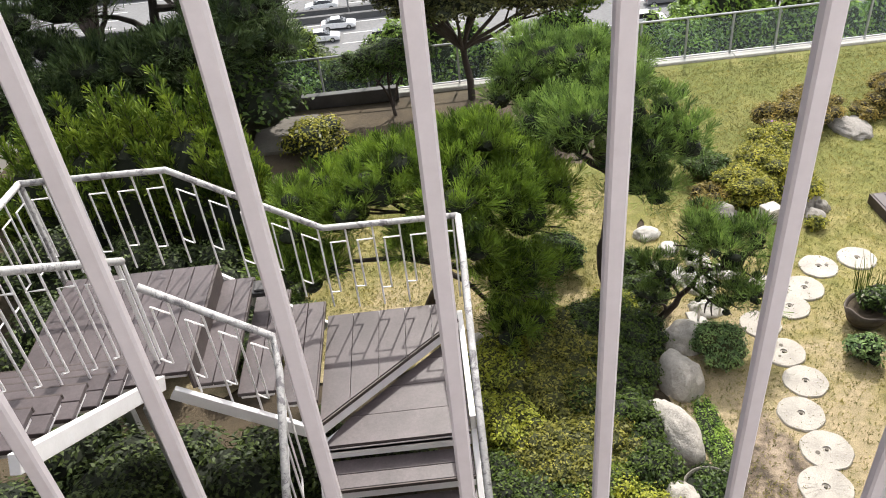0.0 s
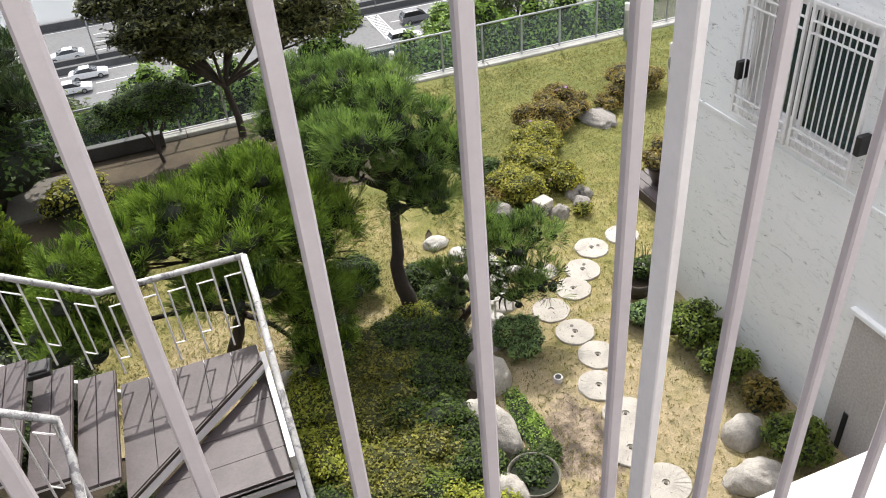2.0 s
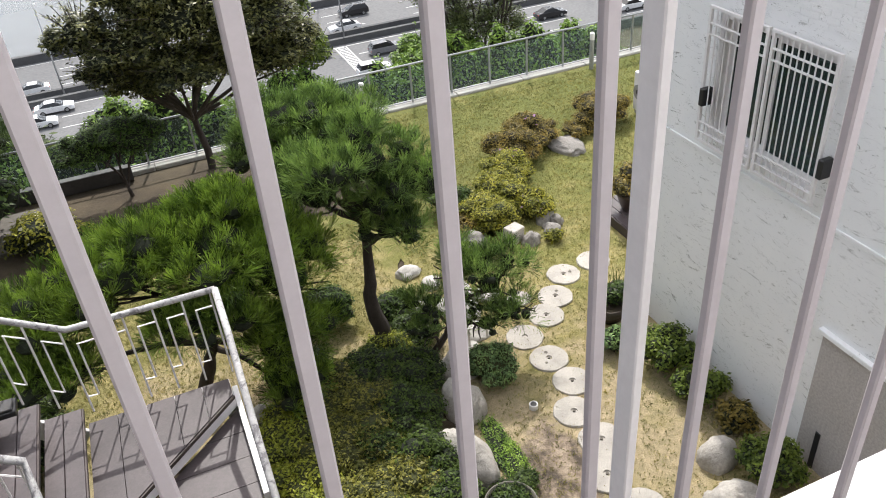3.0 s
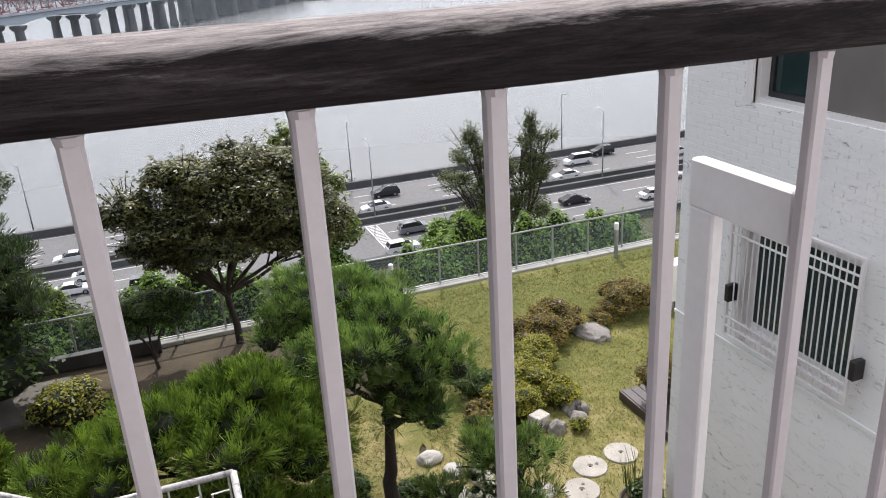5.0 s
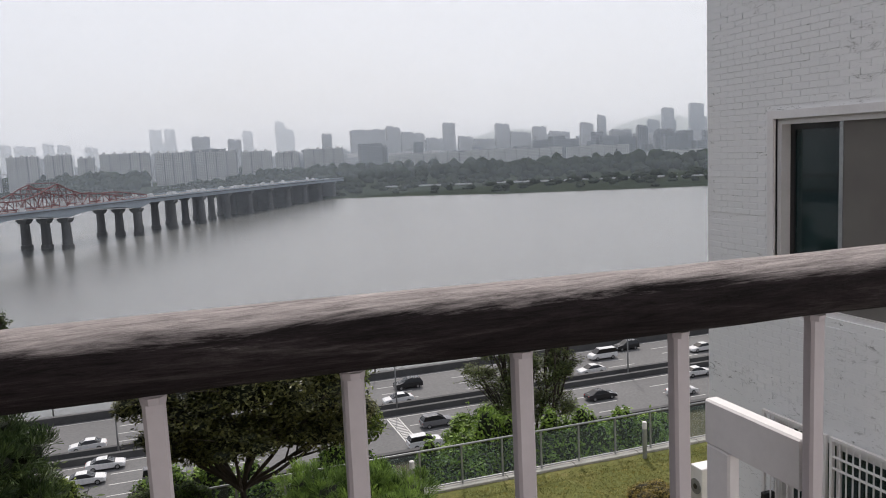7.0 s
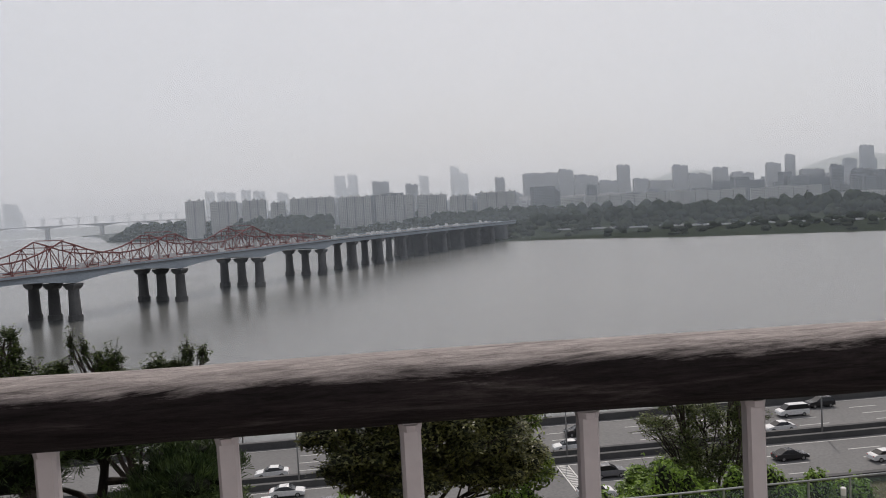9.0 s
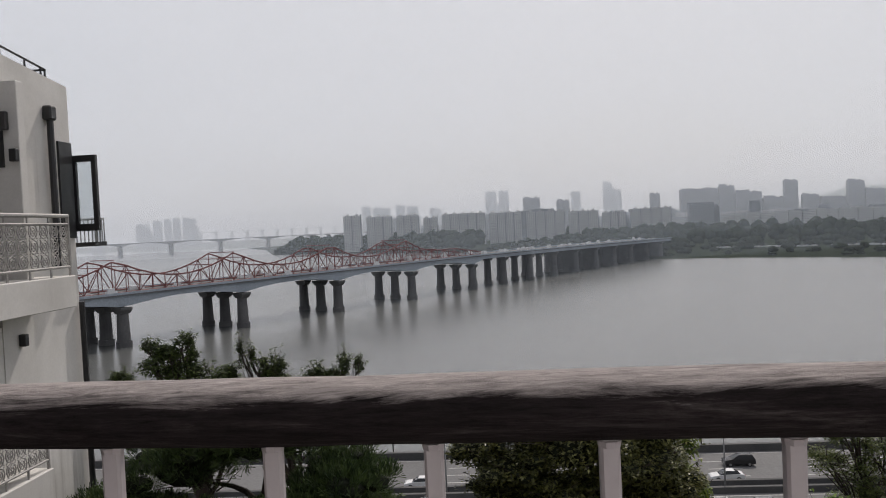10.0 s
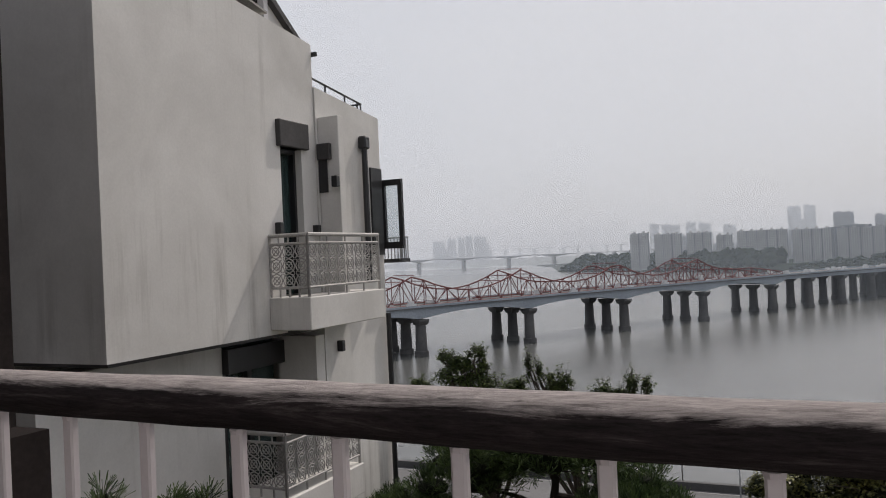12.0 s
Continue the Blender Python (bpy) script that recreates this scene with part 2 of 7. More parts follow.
def ground_height(x, y):
    if y < 14.3:
        return 0.012 * noise.noise((x * 0.9, y * 0.9, 0)) - 0.01
    if y < 66:
        k = (y - 14.3) / 52
        return -0.35 - 31.4 * (k ** 0.8) + 1.2 * noise.noise((x * 0.08, y * 0.08, 3)) * min(1, (y - 14.3) / 6)
    if y < 131:
        return ROAD_Z - 0.25
    return ROAD_Z - 0.25 - min(10.0, (y - 131) * 0.9)


ys = [-14 + 0.7 * i for i in range(40)] + [14.28, 14.34, 14.8, 15.5, 17, 19, 21, 24, 27, 31, 35, 40, 46, 52, 58, 63, 66, 70, 86, 90, 129, 131, 136, 142, 160, 400, 2600, 4900]
ys = sorted(set(round(y, 2) for y in ys))
xs = sorted(set([-4800, -2000, -900, -400, -200, -120, -80, -60, -45, -35, -28, -22, -18] + [-15 + 0.75 * i for i in range(42)] + [18, 22, 28, 35, 45, 60, 80, 120, 200, 400, 900, 2000, 4800]))
g = Geo()
g.add([(x, y, ground_height(x, y)) for y in ys for x in xs],
      [(j * len(xs) + i, j * len(xs) + i + 1, (j + 1) * len(xs) + i + 1, (j + 1) * len(xs) + i) for j in range(len(ys) - 1) for i in range(len(xs) - 1)])
tagged(part("ground", g, M_SOIL, smooth=True), "dry brown garden soil on a hillside above the river", "ground", kind="structure")

m_water, nt, b = nodes_of("grey_river_water")
b.inputs["Base Color"].default_value = (0.115, 0.12, 0.118, 1)
b.inputs["Roughness"].default_value = 0.23
tagged(part("water", wavy_grid(-4800, 4800, 130, 4900, 1, 1, lambda x, y: WATER), m_water), "smooth grey river reflecting a pale hazy sky", "river", kind="structure")

# ---- garden lawn ----
m_lawn, nt, b = nodes_of("patchy_lawn")
v = coords(nt)
n1, n2, n3 = tex(nt, v, 0.9, 8, 0.72, 0.3), tex(nt, v, 9, 6, 0.75), tex(nt, v, 90, 4, 0.7)
# the grass dries out towards the trodden path beside the house
sep = nt.nodes.new("ShaderNodeSeparateXYZ")
nt.links.new(v, sep.inputs[0])
dry = nt.nodes.new("ShaderNodeMapRange")
for key, val in (("From Min", 10.5), ("From Max", 5.5), ("To Min", -0.10), ("To Max", 0.26)):
    dry.inputs[key].default_value = val
nt.links.new(sep.outputs["Y"], dry.inputs["Value"])
dry_x = nt.nodes.new("ShaderNodeMapRange")
for key, val in (("From Min", 3.9), ("From Max", 2.3), ("To Min", 0.0), ("To Max", 0.10)):
    dry_x.inputs[key].default_value = val
nt.links.new(sep.outputs["X"], dry_x.inputs["Value"])
both, mixd = nt.nodes.new("ShaderNodeMath"), nt.nodes.new("ShaderNodeMath")
nt.links.new(dry.outputs[0], both.inputs[0])
nt.links.new(dry_x.outputs[0], both.inputs[1])
nt.links.new(n1, mixd.inputs[0])
nt.links.new(both.outputs[0], mixd.inputs[1])
r1 = ramp(nt, [(0.36, (0.135, 0.15, 0.034)), (0.50, (0.20, 0.195, 0.058)), (0.64, (0.33, 0.285, 0.135)), (0.80, (0.44, 0.36, 0.25))])
nt.links.new(mixd.outputs[0], r1.inputs[0])
r2 = ramp(nt, [(0.3, (0.62, 0.66, 0.55)), (0.7, (1.2, 1.15, 1.1))])
nt.links.new(n2, r2.inputs[0])
r3 = ramp(nt, [(0.3, (0.6, 0.6, 0.55)), (0.7, (1.2, 1.2, 1.15))])
nt.links.new(n3, r3.inputs[0])
col = blend(nt, 1.0, blend(nt, 1.0, r1.outputs[0], r2.outputs[0], "MULTIPLY"), r3.outputs[0], "MULTIPLY")
# bare trodden soil near the boulders, dappled shade put into its dark blotches
away = nt.nodes.new("ShaderNodeVectorMath")
away.operation = "DISTANCE"
mpd = nt.nodes.new("ShaderNodeMapping")
mpd.inputs["Scale"].default_value = (1.0, 0.62, 0.0)
nt.links.new(v, mpd.inputs["Vector"])
nt.links.new(mpd.outputs["Vector"], away.inputs[0])
away.inputs[1].default_value = (3.0, 4.75 * 0.62, 0)
edge = nt.nodes.new("ShaderNodeMath")
edge.operation = "MULTIPLY_ADD"
edge.inputs[1].default_value = 1.1
nt.links.new(tex(nt, v, 2.6, 6, 0.7), edge.inputs[0])
nt.links.new(away.outputs["Value"], edge.inputs[2])
bare = ramp(nt, [(0.88, (1, 1, 1)), (1.0, (0.75, 0.75, 0.75))])
bare.color_ramp.elements.new(0.97).color = (0.3, 0.3, 0.3, 1)
bare.color_ramp.elements[-1].color = (0, 0, 0, 1)
nt.links.new(edge.outputs[0], bare.inputs[0])
soil = ramp(nt, [(0.40, (0.095, 0.075, 0.06)), (0.50, (0.25, 0.195, 0.15)), (0.60, (0.43, 0.345, 0.27))])
nt.links.new(tex(nt, v, 3.1, 8, 0.72, 0.4), soil.inputs[0])
col = blend(nt, bare.outputs[0], col, blend(nt, 1.0, soil.outputs[0], r3.outputs[0], "MULTIPLY"))
nt.links.new(col, b.inputs["Base Color"])
b.inputs["Roughness"].default_value = 0.95
bump(nt, b, n3, 0.8, 0.02)


def lawn_left(y):
    """The lawn's ragged edge towards the planted bed."""
    k = min(max((y - 7.0) / 6.5, 0), 1)
    return 2.35 + 1.5 * k + 0.45 * noise.noise((y * 0.9, 3.3, 0)) + 0.22 * noise.noise((y * 3.1, 1.1, 0))


g = Geo()
NY, NX = 90, 90
pts = []
for j in range(NY + 1):
    y = -2 + 15.97 * j / NY
    x0 = lawn_left(y)
    for i in range(NX + 1):
        x = x0 + (15.0 - x0) * i / NX
        pts.append((x, y, 0.02 + 0.012 * noise.noise((x * 1.5, y * 1.5, 7))))
g.add(pts, [(j * (NX + 1) + i, j * (NX + 1) + i + 1, (j + 1) * (NX + 1) + i + 1, (j + 1) * (NX + 1) + i) for j in range(NY) for i in range(NX)])
tagged(part("lawn", g, m_lawn, smooth=True), "patchy yellow-green lawn drying to straw", "lawn", kind="structure")
g = Geo()
pts = []
for j in range(31):
    y = 6.6 + 4.2 * j / 30
    for i in range(41):
        x0, x1 = -3.6 + 0.5 * noise.noise((y * 1.1, 0, 0)), 3.0 + 0.4 * noise.noise((y * 1.3, 9, 0))
        pts.append((x0 + (x1 - x0) * i / 40, y + 0.5 * noise.noise((i * 0.17, 4, 0)) * (j / 30) + 0.14 * noise.noise((i * 0.6, 8, 0)), 0.018 + 0.01 * noise.noise((i * 0.3, j * 0.3, 2))))
g.add(pts, [(j * 41 + i, j * 41 + i + 1, (j + 1) * 41 + i + 1, (j + 1) * 41 + i) for j in range(30) for i in range(40)])
tagged(part("lawn", g, m_lawn, smooth=True), "thin dry grass under the pines", "lawn", kind="structure")

# ---- kerb and glass fence along the terrace's edge ----
FY = 14.1
kerb = thing("kerb", "long pale concrete kerb along the lawn's edge", "kerb", kind="structure")
x = -12.0
while x < 15:
    part("kerb_stone", Geo().box(x, x + 1.49, FY - 0.14, FY + 0.14, -0.4, 0.07, c=0.012), M_CONCRETE, kerb)
    x += 1.5
fence = thing("glass_fence", "low glass panel fence with galvanised posts above the slope", "fence")
posts = [-9.55 + 0.86 * i for i in range(28)]
me_post = Geo().box(-0.018, 0.018, -0.018, 0.018, 0.07, 0.86, c=0.004).mesh("post")
me_pane = Geo().box(0.03, 0.83, -0.005, 0.005, 0.14, 0.80).mesh("glass_panel")
for i, x in enumerate(posts):
    p = part("post", me_post, M_GALV, fence)
    p.location = (x, FY, 0)
    if i < len(posts) - 1:
        p = part("glass_panel", me_pane, M_GLASS_CLEAR, fence)
        p.location = (x, FY, 0)
        p.visible_shadow = False
part("top_rail", Geo().tube([(posts[0], FY, 0.86), (posts[-1], FY, 0.86)], 0.02, 8), M_GALV, fence, smooth=True)
part("bottom_rail", Geo().box(posts[0], posts[-1], FY - 0.012, FY + 0.012, 0.095, 0.12), M_GALV, fence)

# ---- painted brick house beside the garden ----
HX, HY = 5.22, 6.7
m_hwall, nt, b = nodes_of("white_painted_masonry")
v = coords(nt)
n1, n2, n3 = tex(nt, v, 1.1, 6, 0.7), tex(nt, v, 40, 5, 0.7), tex(nt, coords(nt, (1, 0.45, 1.5)), 9, 12, 0.9, 1.2)
r1 = ramp(nt, [(0.3, (0.79, 0.80, 0.81)), (0.7, (0.86, 0.86, 0.86))])
nt.links.new(n1, r1.inputs[0])
r3 = ramp(nt, [(0.565, (0, 0, 0)), (0.59, (1, 1, 1))])
nt.links.new(n3, r3.inputs[0])
nt.links.new(blend(nt, r3.outputs[0], r1.outputs[0], (0.26, 0.26, 0.25)), b.inputs["Base Color"])
b.inputs["Roughness"].default_value = 0.8
bump(nt, b, n2, 0.3, 0.004)
M_HWALL = m_hwall
WZ0, WZ1, WY0, WY1 = 2.79, 4.02, 4.35, 5.76       # grille window
UZ0, UZ1, UY0, UY1 = 5.06, 6.73, 2.9, 5.76        # sliding window above
house = thing("house", "white painted brick house with barred window beside the garden", "house")
T = 0.3
for y0, y1, z0, z1 in ((-4, HY, -0.4, WZ0), (-4, WY0, WZ0, WZ1), (WY1, HY, WZ0, WZ1), (-4, HY, WZ1, UZ0), (-4, UY0, UZ0, UZ1), (UY1, HY, UZ0, UZ1), (-4, HY, UZ1, 9.6)):
    part("side_wall", Geo().box(HX, HX + T, y0, y1, z0, z1), M_HWALL, house)
part("front_wall", Geo().box(HX + T, 14, HY - T, HY, -0.4, 9.6), M_HWALL, house)
part("back_wall", Geo().box(HX + T, 14, -4, -3.7, -0.4, 9.6), M_HWALL, house)
part("far_wall", Geo().box(13.7, 14, -3.7, HY - T, -0.4, 9.6), M_HWALL, house)
part("roof", Geo().box(HX + T, 13.7, -3.7, HY - T, 9.3, 9.6), M_CONCRETE, house)
part("floor_slab", Geo().box(HX + T, 13.7, -3.7, HY - T, 4.45, 4.65), M_CONCRETE, house)
part("plinth_moulding", Geo().box(HX - 0.018, HX, -4, HY, 2.58, 2.625, c=0.005), M_HWALL, house)
m_taupe = surface("taupe_render", (0.42, 0.39, 0.37), (0.50, 0.47, 0.45), 1.5, 40, 0.85, 0.3, 0.004)
part("render_panel", Geo().box(HX - 0.02, HX, -2, 3.90, 0.0, 1.585), m_taupe, house, "taupe rendered lower panel")
part("drain_slot", Geo().box(HX - 0.03, HX, 3.66, 3.72, 0.0, 0.5, c=0.006), M_DARK_METAL, house, "black downpipe shoe")
part("panel_coping", Geo().box(HX - 0.06, HX, -2, 3.94, 1.585, 1.635, c=0.006), M_HWALL, house)


def sliding_window(name, y0, y1, z0, z1, frame_mat, glass_mat, split, parent):
    """A sliding window in the side wall, glazed in two leaves."""
    w = part(name, Geo().box(HX + 0.02, HX + 0.22, y0, y0 + 0.05, z0, z1).box(HX + 0.02, HX + 0.22, y1 - 0.05, y1, z0, z1)
             .box(HX + 0.02, HX + 0.22, y0 + 0.05, y1 - 0.05, z0, z0 + 0.05).box(HX + 0.02, HX + 0.22, y0 + 0.05, y1 - 0.05, z1 - 0.05, z1), M_WHITE_STEEL, parent)
    for k, (a, c) in enumerate(((y0 + 0.05, split), (split - 0.05, y1 - 0.05))):
        x = HX + 0.07 + 0.05 * k
        part("sash", Geo().box(x, x + 0.035, a, a + 0.05, z0 + 0.05, z1 - 0.05).box(x, x + 0.035, c - 0.05, c, z0 + 0.05, z1 - 0.05)
             .box(x, x + 0.035, a + 0.05, c - 0.05, z0 + 0.05, z0 + 0.1).box(x, x + 0.035, a + 0.05, c - 0.05, z1 - 0.1, z1 - 0.05), frame_mat, w)
        part("pane", Geo().box(x + 0.014, x + 0.02, a + 0.05, c - 0.05, z0 + 0.1, z1 - 0.1), glass_mat, w)
    return w


up = sliding_window("window", UY0, UY1, UZ0, UZ1, M_DARK_METAL, M_GLASS_GREEN, 5.12, house)
low = sliding_window("window", WY0, WY1, WZ0, WZ1, M_WHITE_STEEL, M_GLASS_DARK, 5.1, house)
part("window_trim", Geo().box(HX - 0.03, HX + 0.02, UY0 - 0.07, UY1 + 0.07, UZ1, UZ1 + 0.07).box(HX - 0.03, HX + 0.02, UY1, UY1 + 0.07, UZ0, UZ1), M_WHITE_STEEL, house)
m_curtain = surface("grey_blind", (0.20, 0.20, 0.21), (0.28, 0.28, 0.28), 2, 20, 0.9, 0.2, 0.003, stretch=(1, 12, 1))
part("blind", Geo().box(HX + 0.25, HX + 0.26, WY0, WY1, WZ0, WZ1), m_curtain, low)
part("blind", Geo().box(HX + 0.25, HX + 0.26, UY0, UY1, UZ0, UZ1), m_curtain, up)
m_screen = surface("grey_brown_insect_screen", (0.15, 0.14, 0.13), (0.19, 0.18, 0.165), 2, 200, 0.9, 0.1, 0.001)
part("insect_screen", Geo().box(HX + 0.045, HX + 0.05, UY0 + 0.05, 5.09, UZ0 + 0.05, UZ1 - 0.05), m_screen, up)
part("screen_frame", Geo().box(HX + 0.04, HX + 0.065, 5.05, 5.09, UZ0 + 0.05, UZ1 - 0.05), M_GALV, up)
grille = thing("window_grille", "white steel bar grille over the house window", "window grille")
gx = HX - 0.09
for ya, yb in ((WY0 - 0.06, 5.02), (5.06, WY1 + 0.06)):
    part("grille_frame", Geo().box(gx, gx + 0.03, ya, ya + 0.03, WZ0 - 0.06, WZ1 + 0.06).box(gx, gx + 0.03, yb - 0.03, yb, WZ0 - 0.06, WZ1 + 0.06)
         .box(gx, gx + 0.03, ya + 0.03, yb - 0.03, WZ0 - 0.06, WZ0 - 0.035).box(gx, gx + 0.03, ya + 0.03, yb - 0.03, WZ1 + 0.035, WZ1 + 0.06), M_WHITE_STEEL, grille)
    n = 9
    for i in range(n):
        y = ya + 0.03 + (yb - ya - 0.06) * (i + 1) / (n + 1)
        part("grille_bar", Geo().tube([(gx + 0.015, y, WZ0 - 0.04), (gx + 0.015, y, WZ1 + 0.04)], 0.007, 6), M_WHITE_STEEL, grille)
    for z in (WZ0 + 0.05, WZ0 + 0.15, WZ1 - 0.2, WZ1 - 0.1):
        part("cross_bar", Geo().box(gx - 0.004, gx + 0.02, ya + 0.03, yb - 0.03, z - 0.006, z + 0.006), M_WHITE_STEEL, grille)
for y, z in ((5.77, 3.20), (4.25, 3.115)):
    part("latch", Geo().box(gx - 0.03, gx + 0.09, y - 0.03, y + 0.03, z - 0.09, z + 0.09, c=0.008), M_DARK_METAL, grille, "black latch")

# ---- stucco house next door, set out from a point at eye height and enlarged ----
LS, LE = 1.25, Vector((0.011, -0.044, 6.62))
LM = Matrix.Translation((0, 0.06, 0.105)) @ Matrix.Translation(LE) @ Matrix.Diagonal((LS, LS, LS, 1)) @ Matrix.Translation(-LE)
villa = thing("villa", "cream stucco house with dark lintels and ornate balconies", "house")


def lbox(g, *a, c=0.0):
    return g.box(*a, m=LM, c=c)


g = Geo()
lbox(g, -6.35, -6.0, 5.31, 8.16, 5.66, 9.75)
lbox(g, -6.35, -6.0, 8.16, 8.62, 8.02, 9.75)
lbox(g, -6.35, -6.0, 8.62, 8.95, 5.66, 9.75)
vs = [p for p in g.v]
# the parapet falls towards the river
top = LE.z + LS * (9.75 - LE.z) + 0.105
g.v = [(x, y, z + (0.55 * (1 - (y - 6.6) / 4.6) - 0.32 if abs(z - top) < 0.01 else 0)) for x, y, z in vs]
part("facade", g, M_STUCCO, villa)
part("end_wall", lbox(Geo(), -11, -6.35, 5.31, 5.6, 5.66, 9.6), M_STUCCO, villa)
# the shade below the overhang is put into a dark soffit colour
part("soffit", lbox(Geo(), -11, -6.04, 5.36, 8.95, 5.62, 5.66), M_DARK_LINTEL, villa, "soffit with the overhang's shade put into its colour")
part("lower_wall", lbox(Geo(), -6.95, -6.6, 5.0, 7.6, -6, 5.55), M_STUCCO, villa)
part("lower_door", lbox(Geo(), -6.85, -6.7, 7.6, 8.75, -6, 5.55), M_GLASS_DARK, villa, "dark glazed lower door")
part("door_frame", lbox(lbox(lbox(Geo(), -6.7, -6.62, 7.6, 7.68, 2.4, 5.5), -6.7, -6.62, 8.1, 8.18, 2.4, 5.5), -6.7, -6.5, 7.6, 8.75, 5.2, 5.5), M_DARK_METAL, villa)
part("lower_wall", lbox(Geo(), -6.6, -5.99, 8.75, 8.955, -6, 5.55), M_STUCCO, villa)
g = lbox(Geo(), -6.3, -5.98, 8.96, 10.70, -6, 8.72)
zt = max(p[2] for p in g.v)
yn = min(p[1] for p in g.v)
g.v = [(x, y, z + (0.24 if abs(z - zt) < 0.01 and abs(y - yn) < 0.01 else 0)) for x, y, z in g.v]
part("back_block", g, M_STUCCO, villa)
part("corner_pier", lbox(Geo(), -5.978, -5.655, 9.0, 9.14, 6.1, 8.5, c=0.008), M_STUCCO, villa)
part("back_block_end", lbox(Geo(), -11, -6.3, 10.35, 10.70, -6, 8.6), M_STUCCO, villa)
part("side_block", lbox(Geo(), -9, -6.3, 9.42, 9.6, -6, 8.55), M_STUCCO, villa)
part("inner_wall", lbox(Geo(), -9.5, -9.2, 5.6, 10.2, -6, 9.4), M_STUCCO, villa)
part("roof", lbox(lbox(Geo(), -11, -6.35, 5.6, 8.95, 9.2, 9.35), -11, -6.3, 8.95, 10.2, 8.3, 8.45), M_DARK_LINTEL, villa)


def gable_slab(x0, x1, yz):
    """A slab between two x planes with a side outline of (y, z)."""
    n = len(yz)
    return Geo().add([LM @ Vector((x, y, z)) for x in (x0, x1) for y, z in yz],
                     [tuple(range(n))[::-1], tuple(range(n, 2 * n))] + [(i, (i + 1) % n, n + (i + 1) % n, n + i) for i in range(n)])


gable = part("gable_wall", gable_slab(-9.0, -6.6, [(8.80, 9.3), (9.34, 9.3), (9.34, 9.78), (8.80, 10.19)]), M_STUCCO, villa)
# no hole is cut; a dark slab stands for the opening's shade
part("gable_dark_slab", gable_slab(-8.9, -6.75, [(6.0, 9.3), (8.79, 9.3), (8.79, 10.15), (7.6, 11.0), (6.0, 11.0)]), M_DARK_LINTEL, gable, "solid dark slab in place of a gable opening")
part("gable_post", gable_slab(-6.66, -6.56, [(8.70, 9.3), (8.79, 9.3), (8.79, 10.3), (8.70, 10.34)]), M_WHITE_STEEL, gable)
part("roof_edge", gable_slab(-9.1, -6.5, [(9.42, 9.70), (9.46, 9.76), (7.4, 11.28), (7.4, 11.16)]), M_DARK_LINTEL, gable, "dark tiled roof edge")
part("coping", gable_slab(-6.36, -5.985, [(5.31, 10.20), (8.0, 9.665), (8.0, 9.69), (5.31, 10.225)]), M_CONCRETE, gable)
part("roof_camera", lbox(Geo(), -6.02, -5.93, 8.96, 9.0, 9.33, 9.39, c=0.006), M_DARK_METAL, villa, "small dark spotlight under the roof's edge")


def hooded_window(y0, y1, z0, z1, x, hood, mat=M_GLASS_DARK):
    w = part("window", lbox(lbox(lbox(Geo(), x - 0.25, x - 0.1, y0, y0 + 0.05, z0, z1), x - 0.25, x - 0.1, y1 - 0.05, y1, z0, z1), x - 0.25, x - 0.1, y0 + 0.05, y1 - 0.05, z1 - 0.06, z1), M_DARK_METAL, villa)
    part("pane", lbox(Geo(), x - 0.2, x - 0.18, y0 + 0.05, y1 - 0.05, z0, z1 - 0.06), mat, w)
    part("lintel", lbox(Geo(), x - 0.2, x + 0.07, y0 - 0.08, y1 + 0.1, z1, z1 + hood, c=0.01), M_DARK_LINTEL, w)
    return w


hooded_window(8.16, 8.62, 6.13, 8.02, -6.0, 0.34)
w = part("window", lbox(Geo(), -5.972, -5.845, 8.975, 8.999, 7.47, 7.91), M_DARK_METAL, villa)
part("lintel", lbox(Geo(), -5.972, -5.765, 8.93, 8.999, 7.91, 8.13, c=0.01), M_DARK_LINTEL, w)
for x, y, z in ((-5.97, 8.03, 6.97), (-5.97, 8.86, 6.95), (-5.71, 8.96, 7.60), (-5.95, 9.3, 5.35), (-5.95, 9.0, 2.9)):
    part("wall_lamp", lbox(Geo(), x - 0.03, x + 0.06, y - 0.05, y + 0.03, z - 0.07, z + 0.08, c=0.008), M_DARK_METAL, villa, "black wall lamp")
part("downpipe", Geo().tube([LM @ Vector(p) for p in ((-5.92, 10.14, 8.25), (-5.92, 10.14, 6.2))], 0.055, 8), M_DARK_METAL, villa)
part("rain_head", lbox(Geo(), -5.98, -5.85, 10.05, 10.2, 8.18, 8.37, c=0.02), M_DARK_METAL, villa)
part("downpipe", Geo().tube([LM @ Vector(p) for p in ((-5.91, 10.64, 5.7), (-5.91, 10.64, -5))], 0.05, 8), M_DARK_METAL, villa)
sash = part("casement", lbox(lbox(lbox(lbox(Geo(), -6.0, -5.93, 10.72, 10.78, 6.69, 7.76), -5.70, -5.635, 10.72, 10.78, 6.69, 7.76), -5.93, -5.70, 10.72, 10.78, 7.67, 7.76), -5.93, -5.70, 10.72, 10.78, 6.69, 6.79), M_DARK_METAL, villa, "open black casement window")
part("pane", lbox(Geo(), -5.93, -5.70, 10.745, 10.755, 6.79, 7.67), glass("pale_window_glass", (0.82, 0.88, 0.90), 0.02, 0.85), sash)
part("window_frame", lbox(Geo(), -5.995, -5.95, 10.36, 10.69, 6.6, 7.93), M_DARK_METAL, villa)
rear = part("rear_balcony", lbox(Geo(), -6.3, -5.74, 10.79, 11.13, 6.47, 6.53), M_DARK_METAL, villa)
